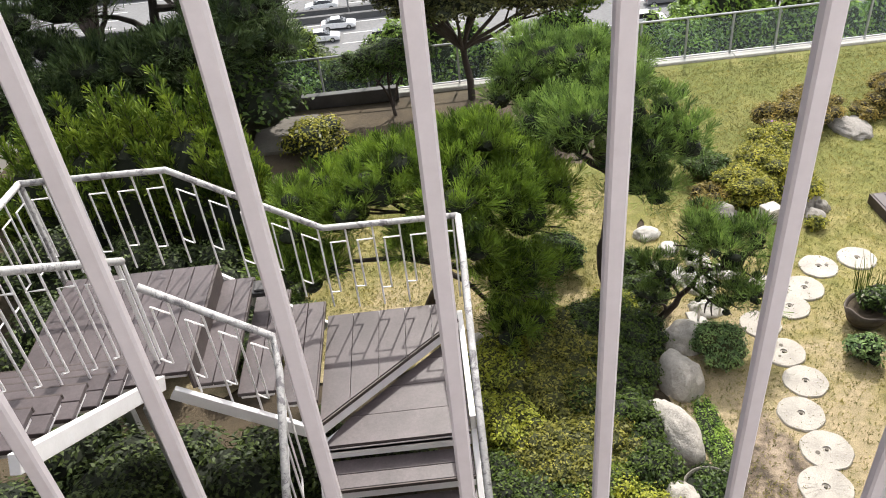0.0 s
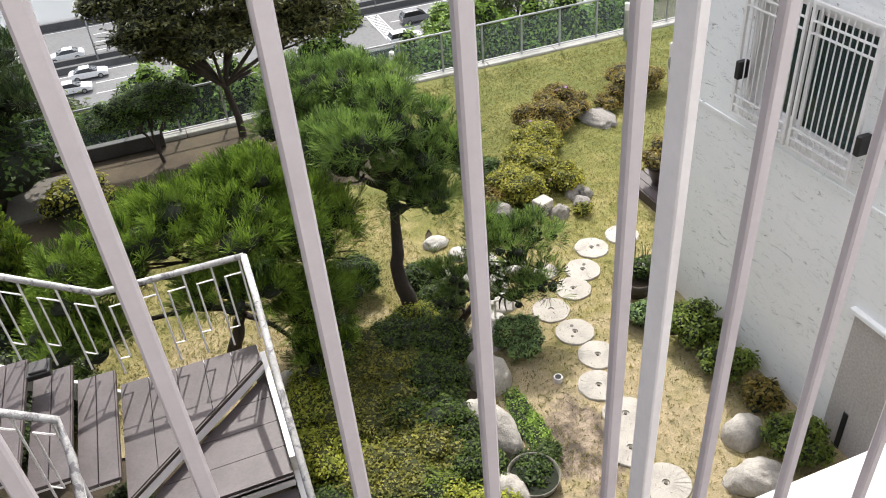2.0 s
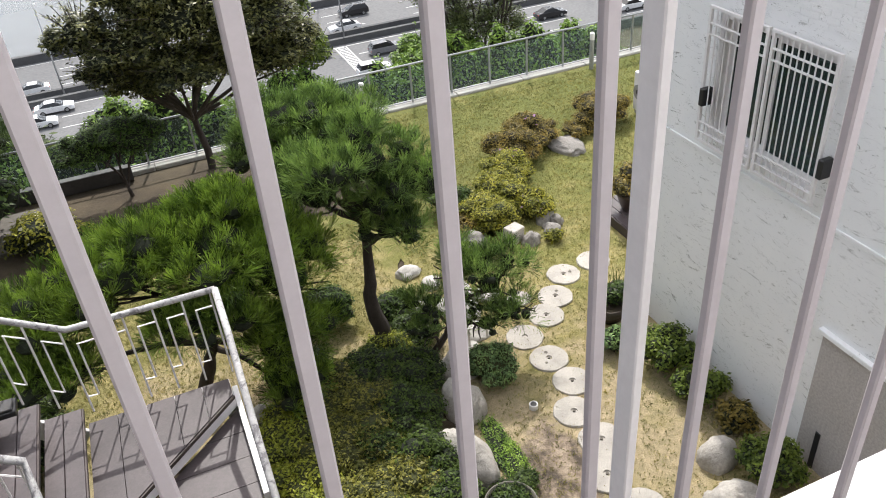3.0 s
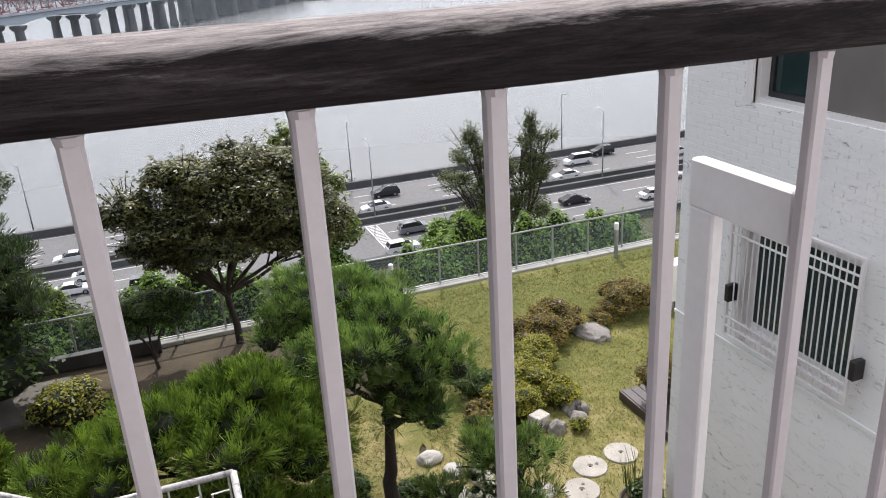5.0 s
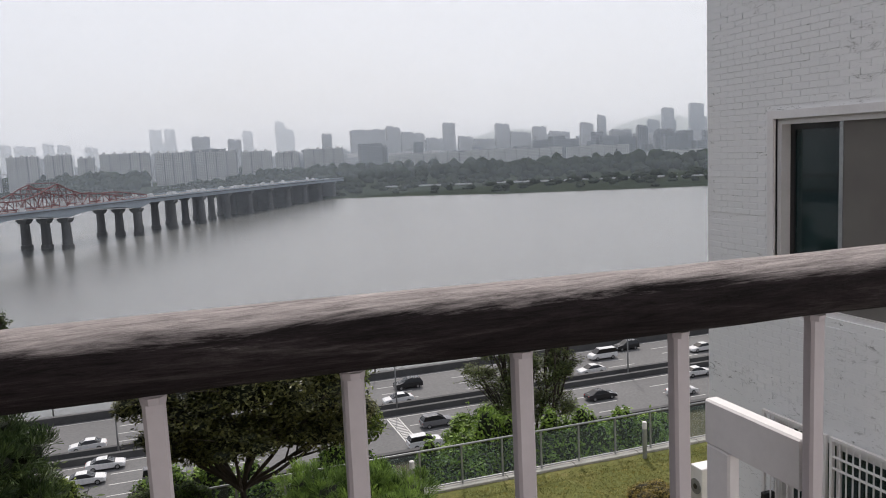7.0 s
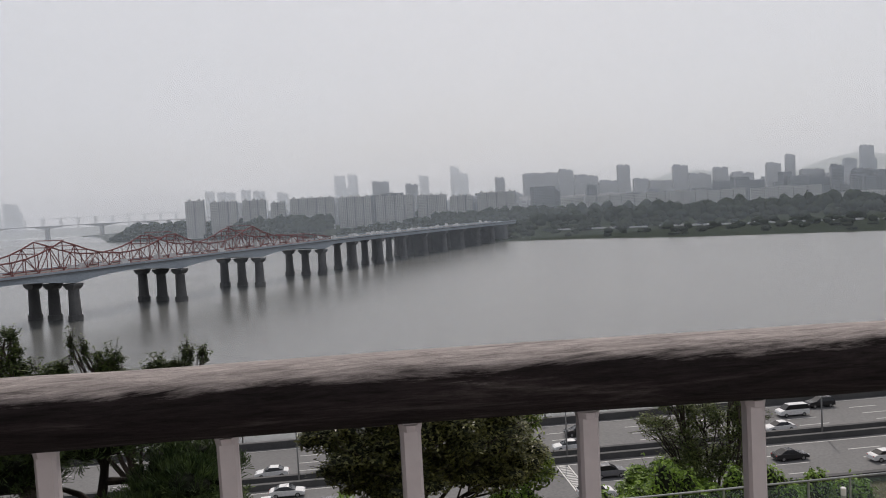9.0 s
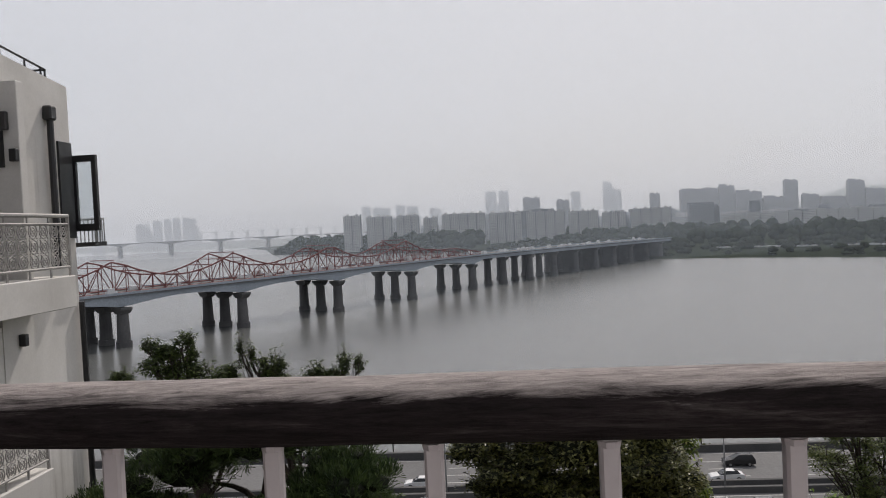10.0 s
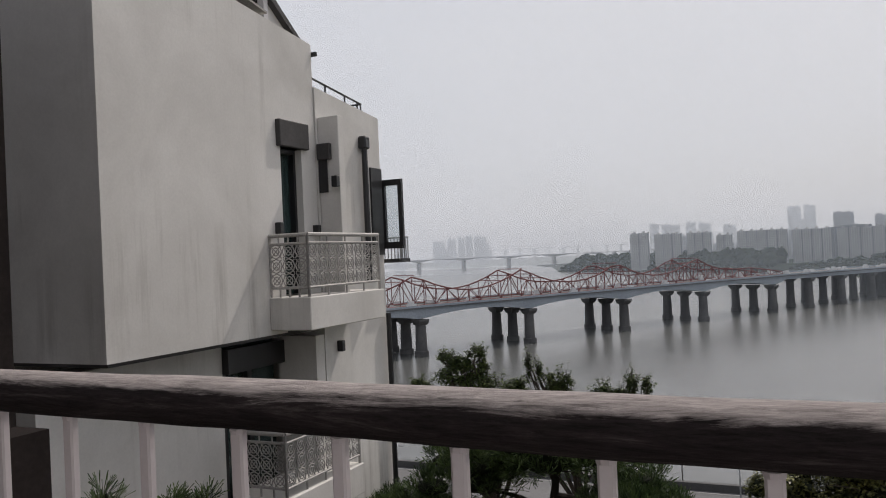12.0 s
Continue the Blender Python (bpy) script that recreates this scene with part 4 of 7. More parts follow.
# ---- cars ----
M_TYRE = plain("tyre_rubber", (0.02, 0.02, 0.02), 0.8)
M_RIM = plain("alloy_rim", (0.4, 0.4, 0.41), 0.35, 0.8)
M_CARGLASS = plain("car_glass", (0.015, 0.017, 0.02), 0.08)
M_HEAD = plain("headlight_lens", (0.75, 0.77, 0.8), 0.15)
M_TAIL = plain("tail_light_lens", (0.35, 0.02, 0.02), 0.2)
PAINTS = {"white": plain("white_car_paint", (0.78, 0.78, 0.78), 0.22), "black": plain("black_car_paint", (0.02, 0.02, 0.022), 0.2), "grey": plain("grey_car_paint", (0.16, 0.16, 0.17), 0.25)}
PROFILES = {
    "sedan": ((4.75, 1.84), [(-2.37, 0.3), (-2.37, 0.82), (-2.1, 1.0), (-1.45, 1.05), (1.05, 0.98), (2.1, 0.82), (2.37, 0.62), (2.37, 0.3)], [(-1.75, 1.02), (-0.95, 1.44), (0.25, 1.46), (1.2, 0.97)]),
    "suv": ((4.65, 1.88), [(-2.32, 0.35), (-2.32, 1.02), (-2.2, 1.12), (1.1, 1.12), (2.1, 0.98), (2.32, 0.75), (2.32, 0.35)], [(-2.25, 1.1), (-1.9, 1.66), (0.1, 1.7), (1.15, 1.1)]),
    "van": ((5.1, 1.95), [(-2.55, 0.35), (-2.55, 1.1), (-2.45, 1.2), (1.7, 1.2), (2.45, 0.95), (2.55, 0.7), (2.55, 0.35)], [(-2.5, 1.18), (-2.35, 1.9), (0.9, 1.92), (1.8, 1.18)]),
}


def car(kind, paint, x, y, way):
    (length, width), body, cabin = PROFILES[kind]
    words = {"sedan": "saloon car", "suv": "tall estate car", "van": "people carrier van"}[kind]
    ob = thing("car", paint + " " + words + " on the expressway lane", "car", "cars on the expressway", at=pose(x, y, ROAD_Z, 0, 0, 0 if way > 0 else 180))
    mat = PAINTS[paint]

    def slab(prof, w0, w1):
        n = len(prof)
        zm = max(z for _, z in prof)
        zl = min(z for _, z in prof)
        wid = [w0 + (w1 - w0) * (z - zl) / (zm - zl) for _, z in prof]
        return Geo().add([(px, -w / 2, z) for (px, z), w in zip(prof, wid)] + [(px, w / 2, z) for (px, z), w in zip(prof, wid)],
                         [tuple(range(n)), tuple(range(2 * n - 1, n - 1, -1))] + [(i, i + n, (i + 1) % n + n, (i + 1) % n) for i in range(n)])

    bevelled(part("body", slab(body, width, width * 0.96), mat, ob), 0.06)
    bevelled(part("glasshouse", slab(cabin, width * 0.93, width * 0.74), M_CARGLASS, ob), 0.04)
    (xa, za), (xb, zb) = cabin[1], cabin[2]
    bevelled(part("roof", Geo().add([(xa - 0.05, -width * 0.36, za), (xb + 0.05, -width * 0.36, zb), (xb + 0.05, width * 0.36, zb), (xa - 0.05, width * 0.36, za), (xa + 0.1, -width * 0.34, za + 0.05), (xb - 0.1, -width * 0.34, zb + 0.05), (xb - 0.1, width * 0.34, zb + 0.05), (xa + 0.1, width * 0.34, za + 0.05)],
                                    [(0, 3, 2, 1), (4, 5, 6, 7), (0, 1, 5, 4), (1, 2, 6, 5), (2, 3, 7, 6), (3, 0, 4, 7)]), mat, ob), 0.02)
    for sx in (-length * 0.3, length * 0.3):
        for sy in (-width / 2 + 0.1, width / 2 - 0.1):
            wheel = part("wheel", Geo().tube([(sx, sy - 0.11, 0.33), (sx, sy + 0.11, 0.33)], 0.33, 14), M_TYRE, ob)
            part("rim", Geo().tube([(sx, sy - 0.12, 0.33), (sx, sy + 0.12, 0.33)], 0.2, 10), M_RIM, wheel)
    for sy in (-width * 0.36, width * 0.36):
        part("headlight", Geo().box(length / 2 - 0.16, length / 2 + 0.01, sy - 0.17, sy + 0.17, 0.6, 0.74, c=0.02), M_HEAD, ob)
        part("tail_light", Geo().box(-length / 2 - 0.01, -length / 2 + 0.12, sy - 0.15, sy + 0.15, 0.72, 0.86, c=0.02), M_TAIL, ob)


for kind, paint, x, y, way in (("suv", "white", 28.5, 94.9, 1), ("suv", "grey", 32.4, 101.6, 1), ("sedan", "white", 30.3, 114.0, -1), ("suv", "black", 33.8, 120.6, -1), ("sedan", "white", 63.8, 114.0, -1),
                               ("van", "white", 70.0, 121.0, -1), ("sedan", "black", 58.3, 101.6, 1), ("sedan", "white", 78.0, 105.0, 1), ("sedan", "white", -10.7, 105.6, 1), ("sedan", "black", 23.0, 105.0, 1),
                               ("sedan", "white", -12.7, 101.4, 1), ("sedan", "white", -13.5, 114.0, -1), ("van", "grey", -3.5, 98.2, 1), ("suv", "black", 77.0, 124.5, -1), ("sedan", "white", 70.1, 98.0, 1), ("sedan", "white", 88.0, 117.2, -1), ("sedan", "black", 96.0, 101.6, 1), ("suv", "grey", 3.5, 117.2, -1), ("sedan", "white", 104.0, 121.0, -1)):
    car(kind, paint, x, y, way)

# ---- truss bridge over the river ----
M_RED = plain("red_brown_truss_paint", (0.19, 0.052, 0.050), 0.6)
M_GIRDER = surface("pale_blue_grey_girder", (0.34, 0.39, 0.44), (0.42, 0.47, 0.52), 0.05, 1.2, 0.7, 0.1, 0.02)
M_PIER = surface("grey_bridge_concrete", (0.10, 0.10, 0.102), (0.16, 0.16, 0.158), 0.1, 1.5, 0.9, 0.2, 0.03)
bridge = thing("truss_bridge", "long river bridge with red trusses on concrete columns", "bridge")
BU, BN = Vector((0.534, 0.845, 0)), Vector((0.845, -0.534, 0))
B0 = Vector((-172.0, 328.0, 0))
SUP = [-198.0, -132.0, -66.0, 0.0, 63.0, 129.0, 194.0, 260.0]
SUP2 = [300.0 + 38.0 * i for i in range(9)]


def on_bridge(s, n, z):
    p = B0 + BU * s + BN * n
    return Vector((p.x, p.y, z))


def deck_z(s):
    if s < 250:
        return -16.6 + 0.9 * (1 - ((s - 250) / 400) ** 2)
    return -15.7 - 2.9 * ((s - 250) / 370) ** 1.5


def girder_depth(s):
    best = min(abs(s - q) for q in SUP)
    return 2.6 + 2.8 * max(0, 1 - best / 30) ** 1.8 if s < 270 else 2.6


ss = [-230 + 6.0 * i for i in range(145)]
for name, n0, n1, off, mat in (("girder", -14.5, 14.5, 0, M_GIRDER), ("deck_surface", -15.5, 15.5, 1, M_ASPHALT)):
    g = Geo()
    for s in ss:
        zt = deck_z(s)
        lo, hi = (zt - girder_depth(s), zt - 0.5) if off == 0 else (zt - 0.5, zt)
        g.v += [tuple(on_bridge(s, n0, lo)), tuple(on_bridge(s, n1, lo)), tuple(on_bridge(s, n1, hi)), tuple(on_bridge(s, n0, hi))]
    for i in range(len(ss) - 1):
        for k in range(4):
            g.f.append((i * 4 + k, i * 4 + (k + 1) % 4, i * 4 + 4 + (k + 1) % 4, i * 4 + 4 + k))
    part(name, g, mat, bridge)
for n in (-15.3, 15.3):
    g = Geo()
    for s in ss:
        zt = deck_z(s)
        g.v += [tuple(on_bridge(s, n - 0.2, zt)), tuple(on_bridge(s, n + 0.2, zt)), tuple(on_bridge(s, n + 0.2, zt + 1.0)), tuple(on_bridge(s, n - 0.2, zt + 1.0))]
    for i in range(len(ss) - 1):
        for k in range(4):
            g.f.append((i * 4 + k, i * 4 + (k + 1) % 4, i * 4 + 4 + (k + 1) % 4, i * 4 + 4 + k))
    part("parapet", g, M_GIRDER, bridge)


def pier_column(s, n):
    zt = deck_z(s) - girder_depth(s)
    p = on_bridge(s, n, 0)
    col = part("column", Geo().tube([(p.x, p.y, WATER - 1), (p.x, p.y, WATER + 2.2), (p.x, p.y, WATER + 2.3), (p.x, p.y, zt - 1.6)], [3.3, 3.3, 2.75, 2.35], 14), M_PIER, bridge, smooth=False)
    m = Matrix.Translation((p.x, p.y, 0)) @ pose(0, 0, 0, 0, 0, -math.degrees(math.atan2(BU.x, BU.y)))
    part("column_head", Geo().add([m @ Vector(q) for q in ((-2.2, -2.2, zt - 2.6), (2.2, -2.2, zt - 2.6), (2.2, 2.2, zt - 2.6), (-2.2, 2.2, zt - 2.6), (-3.6, -2.6, zt - 0.9), (3.6, -2.6, zt - 0.9), (3.6, 2.6, zt - 0.9), (-3.6, 2.6, zt - 0.9), (-3.6, -2.6, zt), (3.6, -2.6, zt), (3.6, 2.6, zt), (-3.6, 2.6, zt))],
                                  [(0, 3, 2, 1), (0, 1, 5, 4), (1, 2, 6, 5), (2, 3, 7, 6), (3, 0, 4, 7), (4, 5, 9, 8), (5, 6, 10, 9), (6, 7, 11, 10), (7, 4, 8, 11), (8, 9, 10, 11)]), M_PIER, col)


for s in SUP + SUP2:
    for n in (-13.5, 0.0, 13.5):
        pier_column(s, n)


# walls added between far columns to stand for shade under the deck
for s in SUP2[3:]:
    a = deck_z(s) - girder_depth(s)
    m = Matrix.Translation(on_bridge(s, 0, 0)) @ pose(0, 0, 0, 0, 0, -math.degrees(math.atan2(BU.x, BU.y)))
    part("added_pier_wall", Geo().box(-13.5, 13.5, -1.1, 1.1, WATER - 1, a, m=m), M_PIER, bridge)


def chord(s):
    best = min(abs(s - q) for q in SUP[:-1])
    return 5.6 + 8.2 * max(0, 1 - best / 31.0) ** 1.9


for n in (-9.5, 9.5):
    truss = part("truss", Geo(), M_RED, bridge)
    nodes_s = [-230 + 6.35 * i for i in range(81)]
    g = Geo()
    for chordline in (0, 1):
        pts = [on_bridge(s, n, deck_z(s) + 0.6 + (chord(s) * min(1, max(0.12, (292 - s) / 45)) if chordline else 0)) for s in nodes_s]
        g.tube(pts, 0.36 if chordline else 0.32, 5)
    g2 = Geo()
    for i, s in enumerate(nodes_s):
        h = chord(s) * min(1, max(0.12, (292 - s) / 45))
        lo, hi = on_bridge(s, n, deck_z(s) + 0.6), on_bridge(s, n, deck_z(s) + 0.6 + h)
        g2.tube([lo, hi], 0.22, 4)
        if i:
            s0 = nodes_s[i - 1]
            h0 = chord(s0) * min(1, max(0.12, (292 - s0) / 45))
            if i % 2:
                g2.tube([on_bridge(s0, n, deck_z(s0) + 0.6), hi], 0.22, 4)
            else:
                g2.tube([on_bridge(s0, n, deck_z(s0) + 0.6 + h0), lo], 0.22, 4)
    part("chord", g, M_RED, truss)
    tagged(part("truss_member", g2, M_RED, truss), kind="stuff")
g = Geo()
for q in SUP[:-1]:
    for ds in (-12.7, -6.35, 0, 6.35, 12.7):
        s = q + ds
        z = deck_z(s) + 0.6 + chord(s)
        g.tube([on_bridge(s, -9.5, z), on_bridge(s, 9.5, z)], 0.2, 4)
tagged(part("cross_brace", g, M_RED, bridge), kind="stuff")
rng = random.Random(4)
g = Geo()
for i in range(90):
    s, n = rng.uniform(-60, 600), rng.choice((-12.5, -6, 6, 12.5))
    m = Matrix.Translation(on_bridge(s, n, deck_z(s))) @ pose(0, 0, 0, 0, 0, -math.degrees(math.atan2(BU.x, BU.y)))
    h = rng.choice((1.4, 1.5, 1.9, 3.0))
    g.box(-0.9, 0.9, -2.3, 2.3, 0.3, h * 0.6, m=m).box(-0.8, 0.8, -1.5, 1.2, h * 0.6, h, m=m)
tagged(part("bridge_traffic", g, PAINTS["white"]), "distant pale cars along the bridge deck", "cars", kind="stuff")

# ---- far arch bridges ----
M_FARB = surface("pale_far_bridge_concrete", (0.15, 0.15, 0.15), (0.21, 0.21, 0.21), 0.02, 0.5, 0.9, 0.1, 0.05)


def far_bridge(p0, p1, zd, depth, spans, width):
    p0, p1 = Vector(p0), Vector(p1)
    br = thing("arch_bridge", "long pale concrete bridge far along the river", "bridge", "far bridges")
    d = (p1 - p0) / spans
    side = Vector((-d.y, d.x)).normalized() * width / 2
    g = Geo()
    for sg in (-1, 1):
        for i in range(spans):
            for k in range(8):
                a, c = p0 + d * (i + k / 8) + side * sg, p0 + d * (i + (k + 1) / 8) + side * sg
                za, zc = (zd - 1.5 - depth * (2 * k / 8 - 1) ** 2, zd - 1.5 - depth * (2 * (k + 1) / 8 - 1) ** 2)
                g.add([(a.x, a.y, za), (c.x, c.y, zc), (c.x, c.y, zd), (a.x, a.y, zd)], [(0, 1, 2, 3)])
    a, c = p0 + side, p0 - side
    e, f = p1 - side, p1 + side
    g.add([(a.x, a.y, zd), (c.x, c.y, zd), (e.x, e.y, zd), (f.x, f.y, zd)], [(0, 1, 2, 3)])
    part("arched_girder", g, M_FARB, br)
    for i in range(spans + 1):
        p = p0 + d * i
        part("bridge_pier", Geo().box(p.x - 4, p.x + 4, p.y - 7, p.y + 7, WATER - 1, zd - 1.2), M_FARB, br)


far_bridge((-1700, 1900), (-560, 2330), -2, 8, 9, 22)
far_bridge((-560, 2330), (-330, 2417), -2, 3, 6, 22)
far_bridge((-1500, 3300), (-300, 3900), 25, 4, 20, 22)

# ---- far bank: land, woods, apartment blocks, skyline ----
M_BANK = surface("far_bank_grass", (0.022, 0.03, 0.019), (0.036, 0.045, 0.028), 0.01, 0.1, 0.95, 0.2, 0.5, stain=(0.075, 0.08, 0.05), stain_at=0.66)
shore = [(1300, 330), (700, 500), (467, 612), (398, 648), (305, 698), (224, 770), (140, 815), (60, 980), (-60, 1205), (-190, 1365), (-330, 1490), (-430, 1560), (-475, 1600), (-640, 2100), (-841, 2514), (-1500, 3000), (-3000, 3400)]
g = Geo()
rows = []
for k, (dx, dy, z) in enumerate(((0, 0, WATER - 0.6), (8, 10, WATER + 1.6), (30, 60, WATER + 3.0), (70, 140, WATER + 4.2), (110, 210, WATER + 6.5), (600, 1500, WATER + 8), (2600, 4000, WATER + 8))):
    rows.append([(x + dx * (1 if x > 0 else 0.5), min(4950, y + dy), z) for x, y in shore])
g.add([p for r in rows for p in r], [(j * len(shore) + i, (j + 1) * len(shore) + i, (j + 1) * len(shore) + i + 1, j * len(shore) + i + 1) for j in range(len(rows) - 1) for i in range(len(shore) - 1)])
g.f = [tuple(reversed(q)) for q in g.f]
M_BANK.node_tree.nodes["Principled BSDF"].inputs["Specular IOR Level"].default_value = 0.0
tagged(part("far_bank", g, M_BANK), "green riverside park on the far bank", "river bank", kind="structure")


def leaf_quads(g, rng, centre, radii, n, size, flat=0.35, shell=0.45):
    """Leaves scattered through an uneven ellipsoid, denser towards its skin."""
    cx, cy, cz = centre
    for _ in range(n):
        while True:
            d = Vector((rng.uniform(-1, 1), rng.uniform(-1, 1), rng.uniform(-1, 1)))
            if 0.01 < d.length < 1:
                break
        d.normalize()
        r = shell + (1 - shell) * rng.random() ** 0.6
        p = Vector((cx + d.x * radii[0] * r, cy + d.y * radii[1] * r, cz + d.z * radii[2] * r))
        up = (d * 0.7 + Vector((rng.gauss(0, flat), rng.gauss(0, flat), 0.6 + rng.gauss(0, flat)))).normalized()
        a = up.orthogonal().normalized()
        a = (Matrix.Rotation(rng.uniform(0, 6.283), 3, up) @ a)
        c = up.cross(a)
        s = size * rng.uniform(0.6, 1.25)
        g.add([p - a * s, p - c * s * 0.5 + up * s * 0.12, p + a * s, p + c * s * 0.5 + up * s * 0.12], [(0, 1, 2, 3)])


M_FARWOOD = foliage("far_woods", (0.012, 0.019, 0.013), (0.024, 0.034, 0.021), 0.9, 0.02)
M_FARCANOPY = surface("far_tree_canopy", (0.016, 0.024, 0.016), (0.045, 0.058, 0.036), 0.06, 0.5, 0.95, 0.6, 0.8)
M_FARCANOPY.node_tree.nodes["Principled BSDF"].inputs["Specular IOR Level"].default_value = 0.0
rng = random.Random(11)
g, canopy = Geo(), Geo()
bm = bmesh.new()
bmesh.ops.create_icosphere(bm, subdivisions=2, radius=1.0)
ball_v, ball_f = [v.co.copy() for v in bm.verts], [tuple(v.index for v in f.verts) for f in bm.faces]
bm.free()


def far_tree(x, y, z, w, h, leaves):
    """A far crown: an uneven mass with loose leaves round its outline."""
    k = Vector((x * 0.1, y * 0.1, 0))
    canopy.add([(x + v.x * w * (1 + 0.4 * noise.noise(v * 2.1 + k)), y + v.y * w * (1 + 0.4 * noise.noise(v * 1.9 - k)), z + h * 0.5 + v.z * h * 0.5 * (1 + 0.3 * noise.noise(v * 2.6 + k))) for v in ball_v], ball_f)
    leaf_quads(g, rng, (x, y, z + h * 0.52), (w, w, h * 0.56), leaves, 2.0, shell=0.8)


for i in range(len(shore) - 5):
    (xa, ya), (xb, yb) = shore[i], shore[i + 1]
    length = math.hypot(xb - xa, yb - ya)
    left = xa < 60
    # rows run from scattered waterside bushes to tall woods in front of the houses
    belts = ((6, 8, 9), (24, 12, 7), (42, 16, 6.5), (60, 19, 6.5)) if left else ((18, 3.5, 40), (55, 5, 15), (95, 6, 11), (140, 7, 9), (200, 9, 8), (270, 13, 8), (330, 17, 7.5), (390, 21, 7.5))
    for off, hgt, dens in belts:
        n = max(1, int(length / dens))
        for k in range(n):
            t = (k + rng.random()) / n
            x, y = xa + (xb - xa) * t + off * 0.5 + rng.uniform(-1, 1) * (5 if left else 14), ya + (yb - ya) * t + off + rng.uniform(-1, 1) * (6 if left else 16)
            h = hgt * rng.uniform(0.6, 1.15)
            far_tree(x, y, WATER + 1.2 + off * (0.23 if left else 0.02), rng.uniform(0.7, 1.3) * (3.2 + hgt * 0.3), h, 34)
tagged(part("far_woods", canopy, M_FARCANOPY, smooth=True), "hazy dark green woods along the far bank", "trees", kind="stuff")
tagged(part("far_woods_leaves", g, M_FARWOOD), "loose leafage round the far woods", "trees", kind="stuff")
# parked cars, lamps and a low wall along the far riverside road
g = Geo()
for i in range(260):
    t = rng.random()
    x = 230 + 520 * t + rng.gauss(0, 3)
    y = 900 - 330 * t + (rng.choice((0, 0, 14)) if t > 0.25 else 0) + rng.gauss(0, 2)
    z = WATER + 4.6
    g.box(x - 2.2, x + 2.2, y - 0.9, y + 0.9, z, z + 1.0).box(x - 1.2, x + 1.3, y - 0.8, y + 0.8, z + 1.0, z + 1.5)
tagged(part("far_parked_cars", g, plain("far_pale_car_paint", (0.5, 0.5, 0.5), 0.4)), "rows of small pale cars in the far riverside park", "cars", kind="stuff")


def block_paint(name, wall, win, wx=3.4, wz=2.9):
    """Painted concrete with rows of window bands at storey height."""
    m, nt, b = nodes_of(name)
    v = coords(nt)
    br = nt.nodes.new("ShaderNodeTexBrick")
    br.offset = 0.0
    br.inputs["Color1"].default_value = (*win, 1)
    br.inputs["Color2"].default_value = (*[c * 1.25 for c in win], 1)
    br.inputs["Mortar"].default_value = (*wall, 1)
    for key, val in (("Scale", 1.0), ("Brick Width", wx), ("Row Height", wz), ("Mortar Size", 0.62), ("Mortar Smooth", 0.1)):
        br.inputs[key].default_value = val
    mp = nt.nodes.new("ShaderNodeMapping")
    mp.inputs["Rotation"].default_value = (radians(-90), 0, 0)
    nt.links.new(v, mp.inputs["Vector"])
    nt.links.new(mp.outputs["Vector"], br.inputs["Vector"])
    n = ramp(nt, [(0.3, (0.88, 0.88, 0.88)), (0.7, (1.06, 1.06, 1.06))])
    nt.links.new(tex(nt, v, 0.03, 3), n.inputs[0])
    nt.links.new(blend(nt, 1.0, br.outputs["Color"], n.outputs[0], "MULTIPLY"), b.inputs["Base Color"])
    b.inputs["Roughness"].default_value = 0.85
    return m


M_APT = block_paint("cream_apartment_paint", (0.62, 0.605, 0.57), (0.33, 0.33, 0.33))
M_APT2 = block_paint("grey_office_paint", (0.36, 0.37, 0.38), (0.20, 0.21, 0.225), 4.2, 3.4)
M_TOWER = block_paint("blue_glass_tower", (0.30, 0.33, 0.36), (0.20, 0.23, 0.27), 5, 3.8)
M_ROOF = plain("flat_roof_grey", (0.22, 0.22, 0.22), 0.9)
BASE = -31.0


def apartment(x, y, w, h, depth=14.0):
    ob = thing("apartment_block", "long cream concrete apartment block across the river", "building", "riverside apartment blocks", at=pose(x, y, BASE, 0, 0, -math.degrees(math.atan2(x, y)) * 0.4))
    n = max(2, round(w / 16))
    step = w / n
    for i in range(n):
        a, c = -w / 2 + step * i, -w / 2 + step * (i + 1) - 1.3
        part("wing", Geo().box(a, c, 0, depth, -4, h), M_APT, ob)
        part("balcony_stack", Geo().box(a + 1.2, a + (c - a) * 0.42, -0.9, 0, 3, h - 1.0), M_APT, ob)
        part("balcony_stack", Geo().box(a + (c - a) * 0.58, c - 1.2, -0.9, 0, 3, h - 1.0), M_APT, ob)
        part("stair_core", Geo().box(c, c + 1.3, 0.9, depth - 1, -4, h + 0.8 + (i % 2) * 1.4), M_APT2, ob)
        part("lift_house", Geo().box((a + c) / 2 - 2.2, (a + c) / 2 + 2.2, 3, 9, h, h + 3.4), M_APT, ob)


for x, y, w, h in ((-271, 1424, 32, 62), (-223, 1433, 46, 58), (-171, 1440, 41, 58), (-130, 1446, 26, 52), (-69, 1448, 80, 57), (8, 1450, 60, 55), (80, 1448, 69, 54), (148, 1442, 53, 51), (202, 1436, 42, 46), (265, 1426, 70, 50)):
    apartment(x, y, w, h)


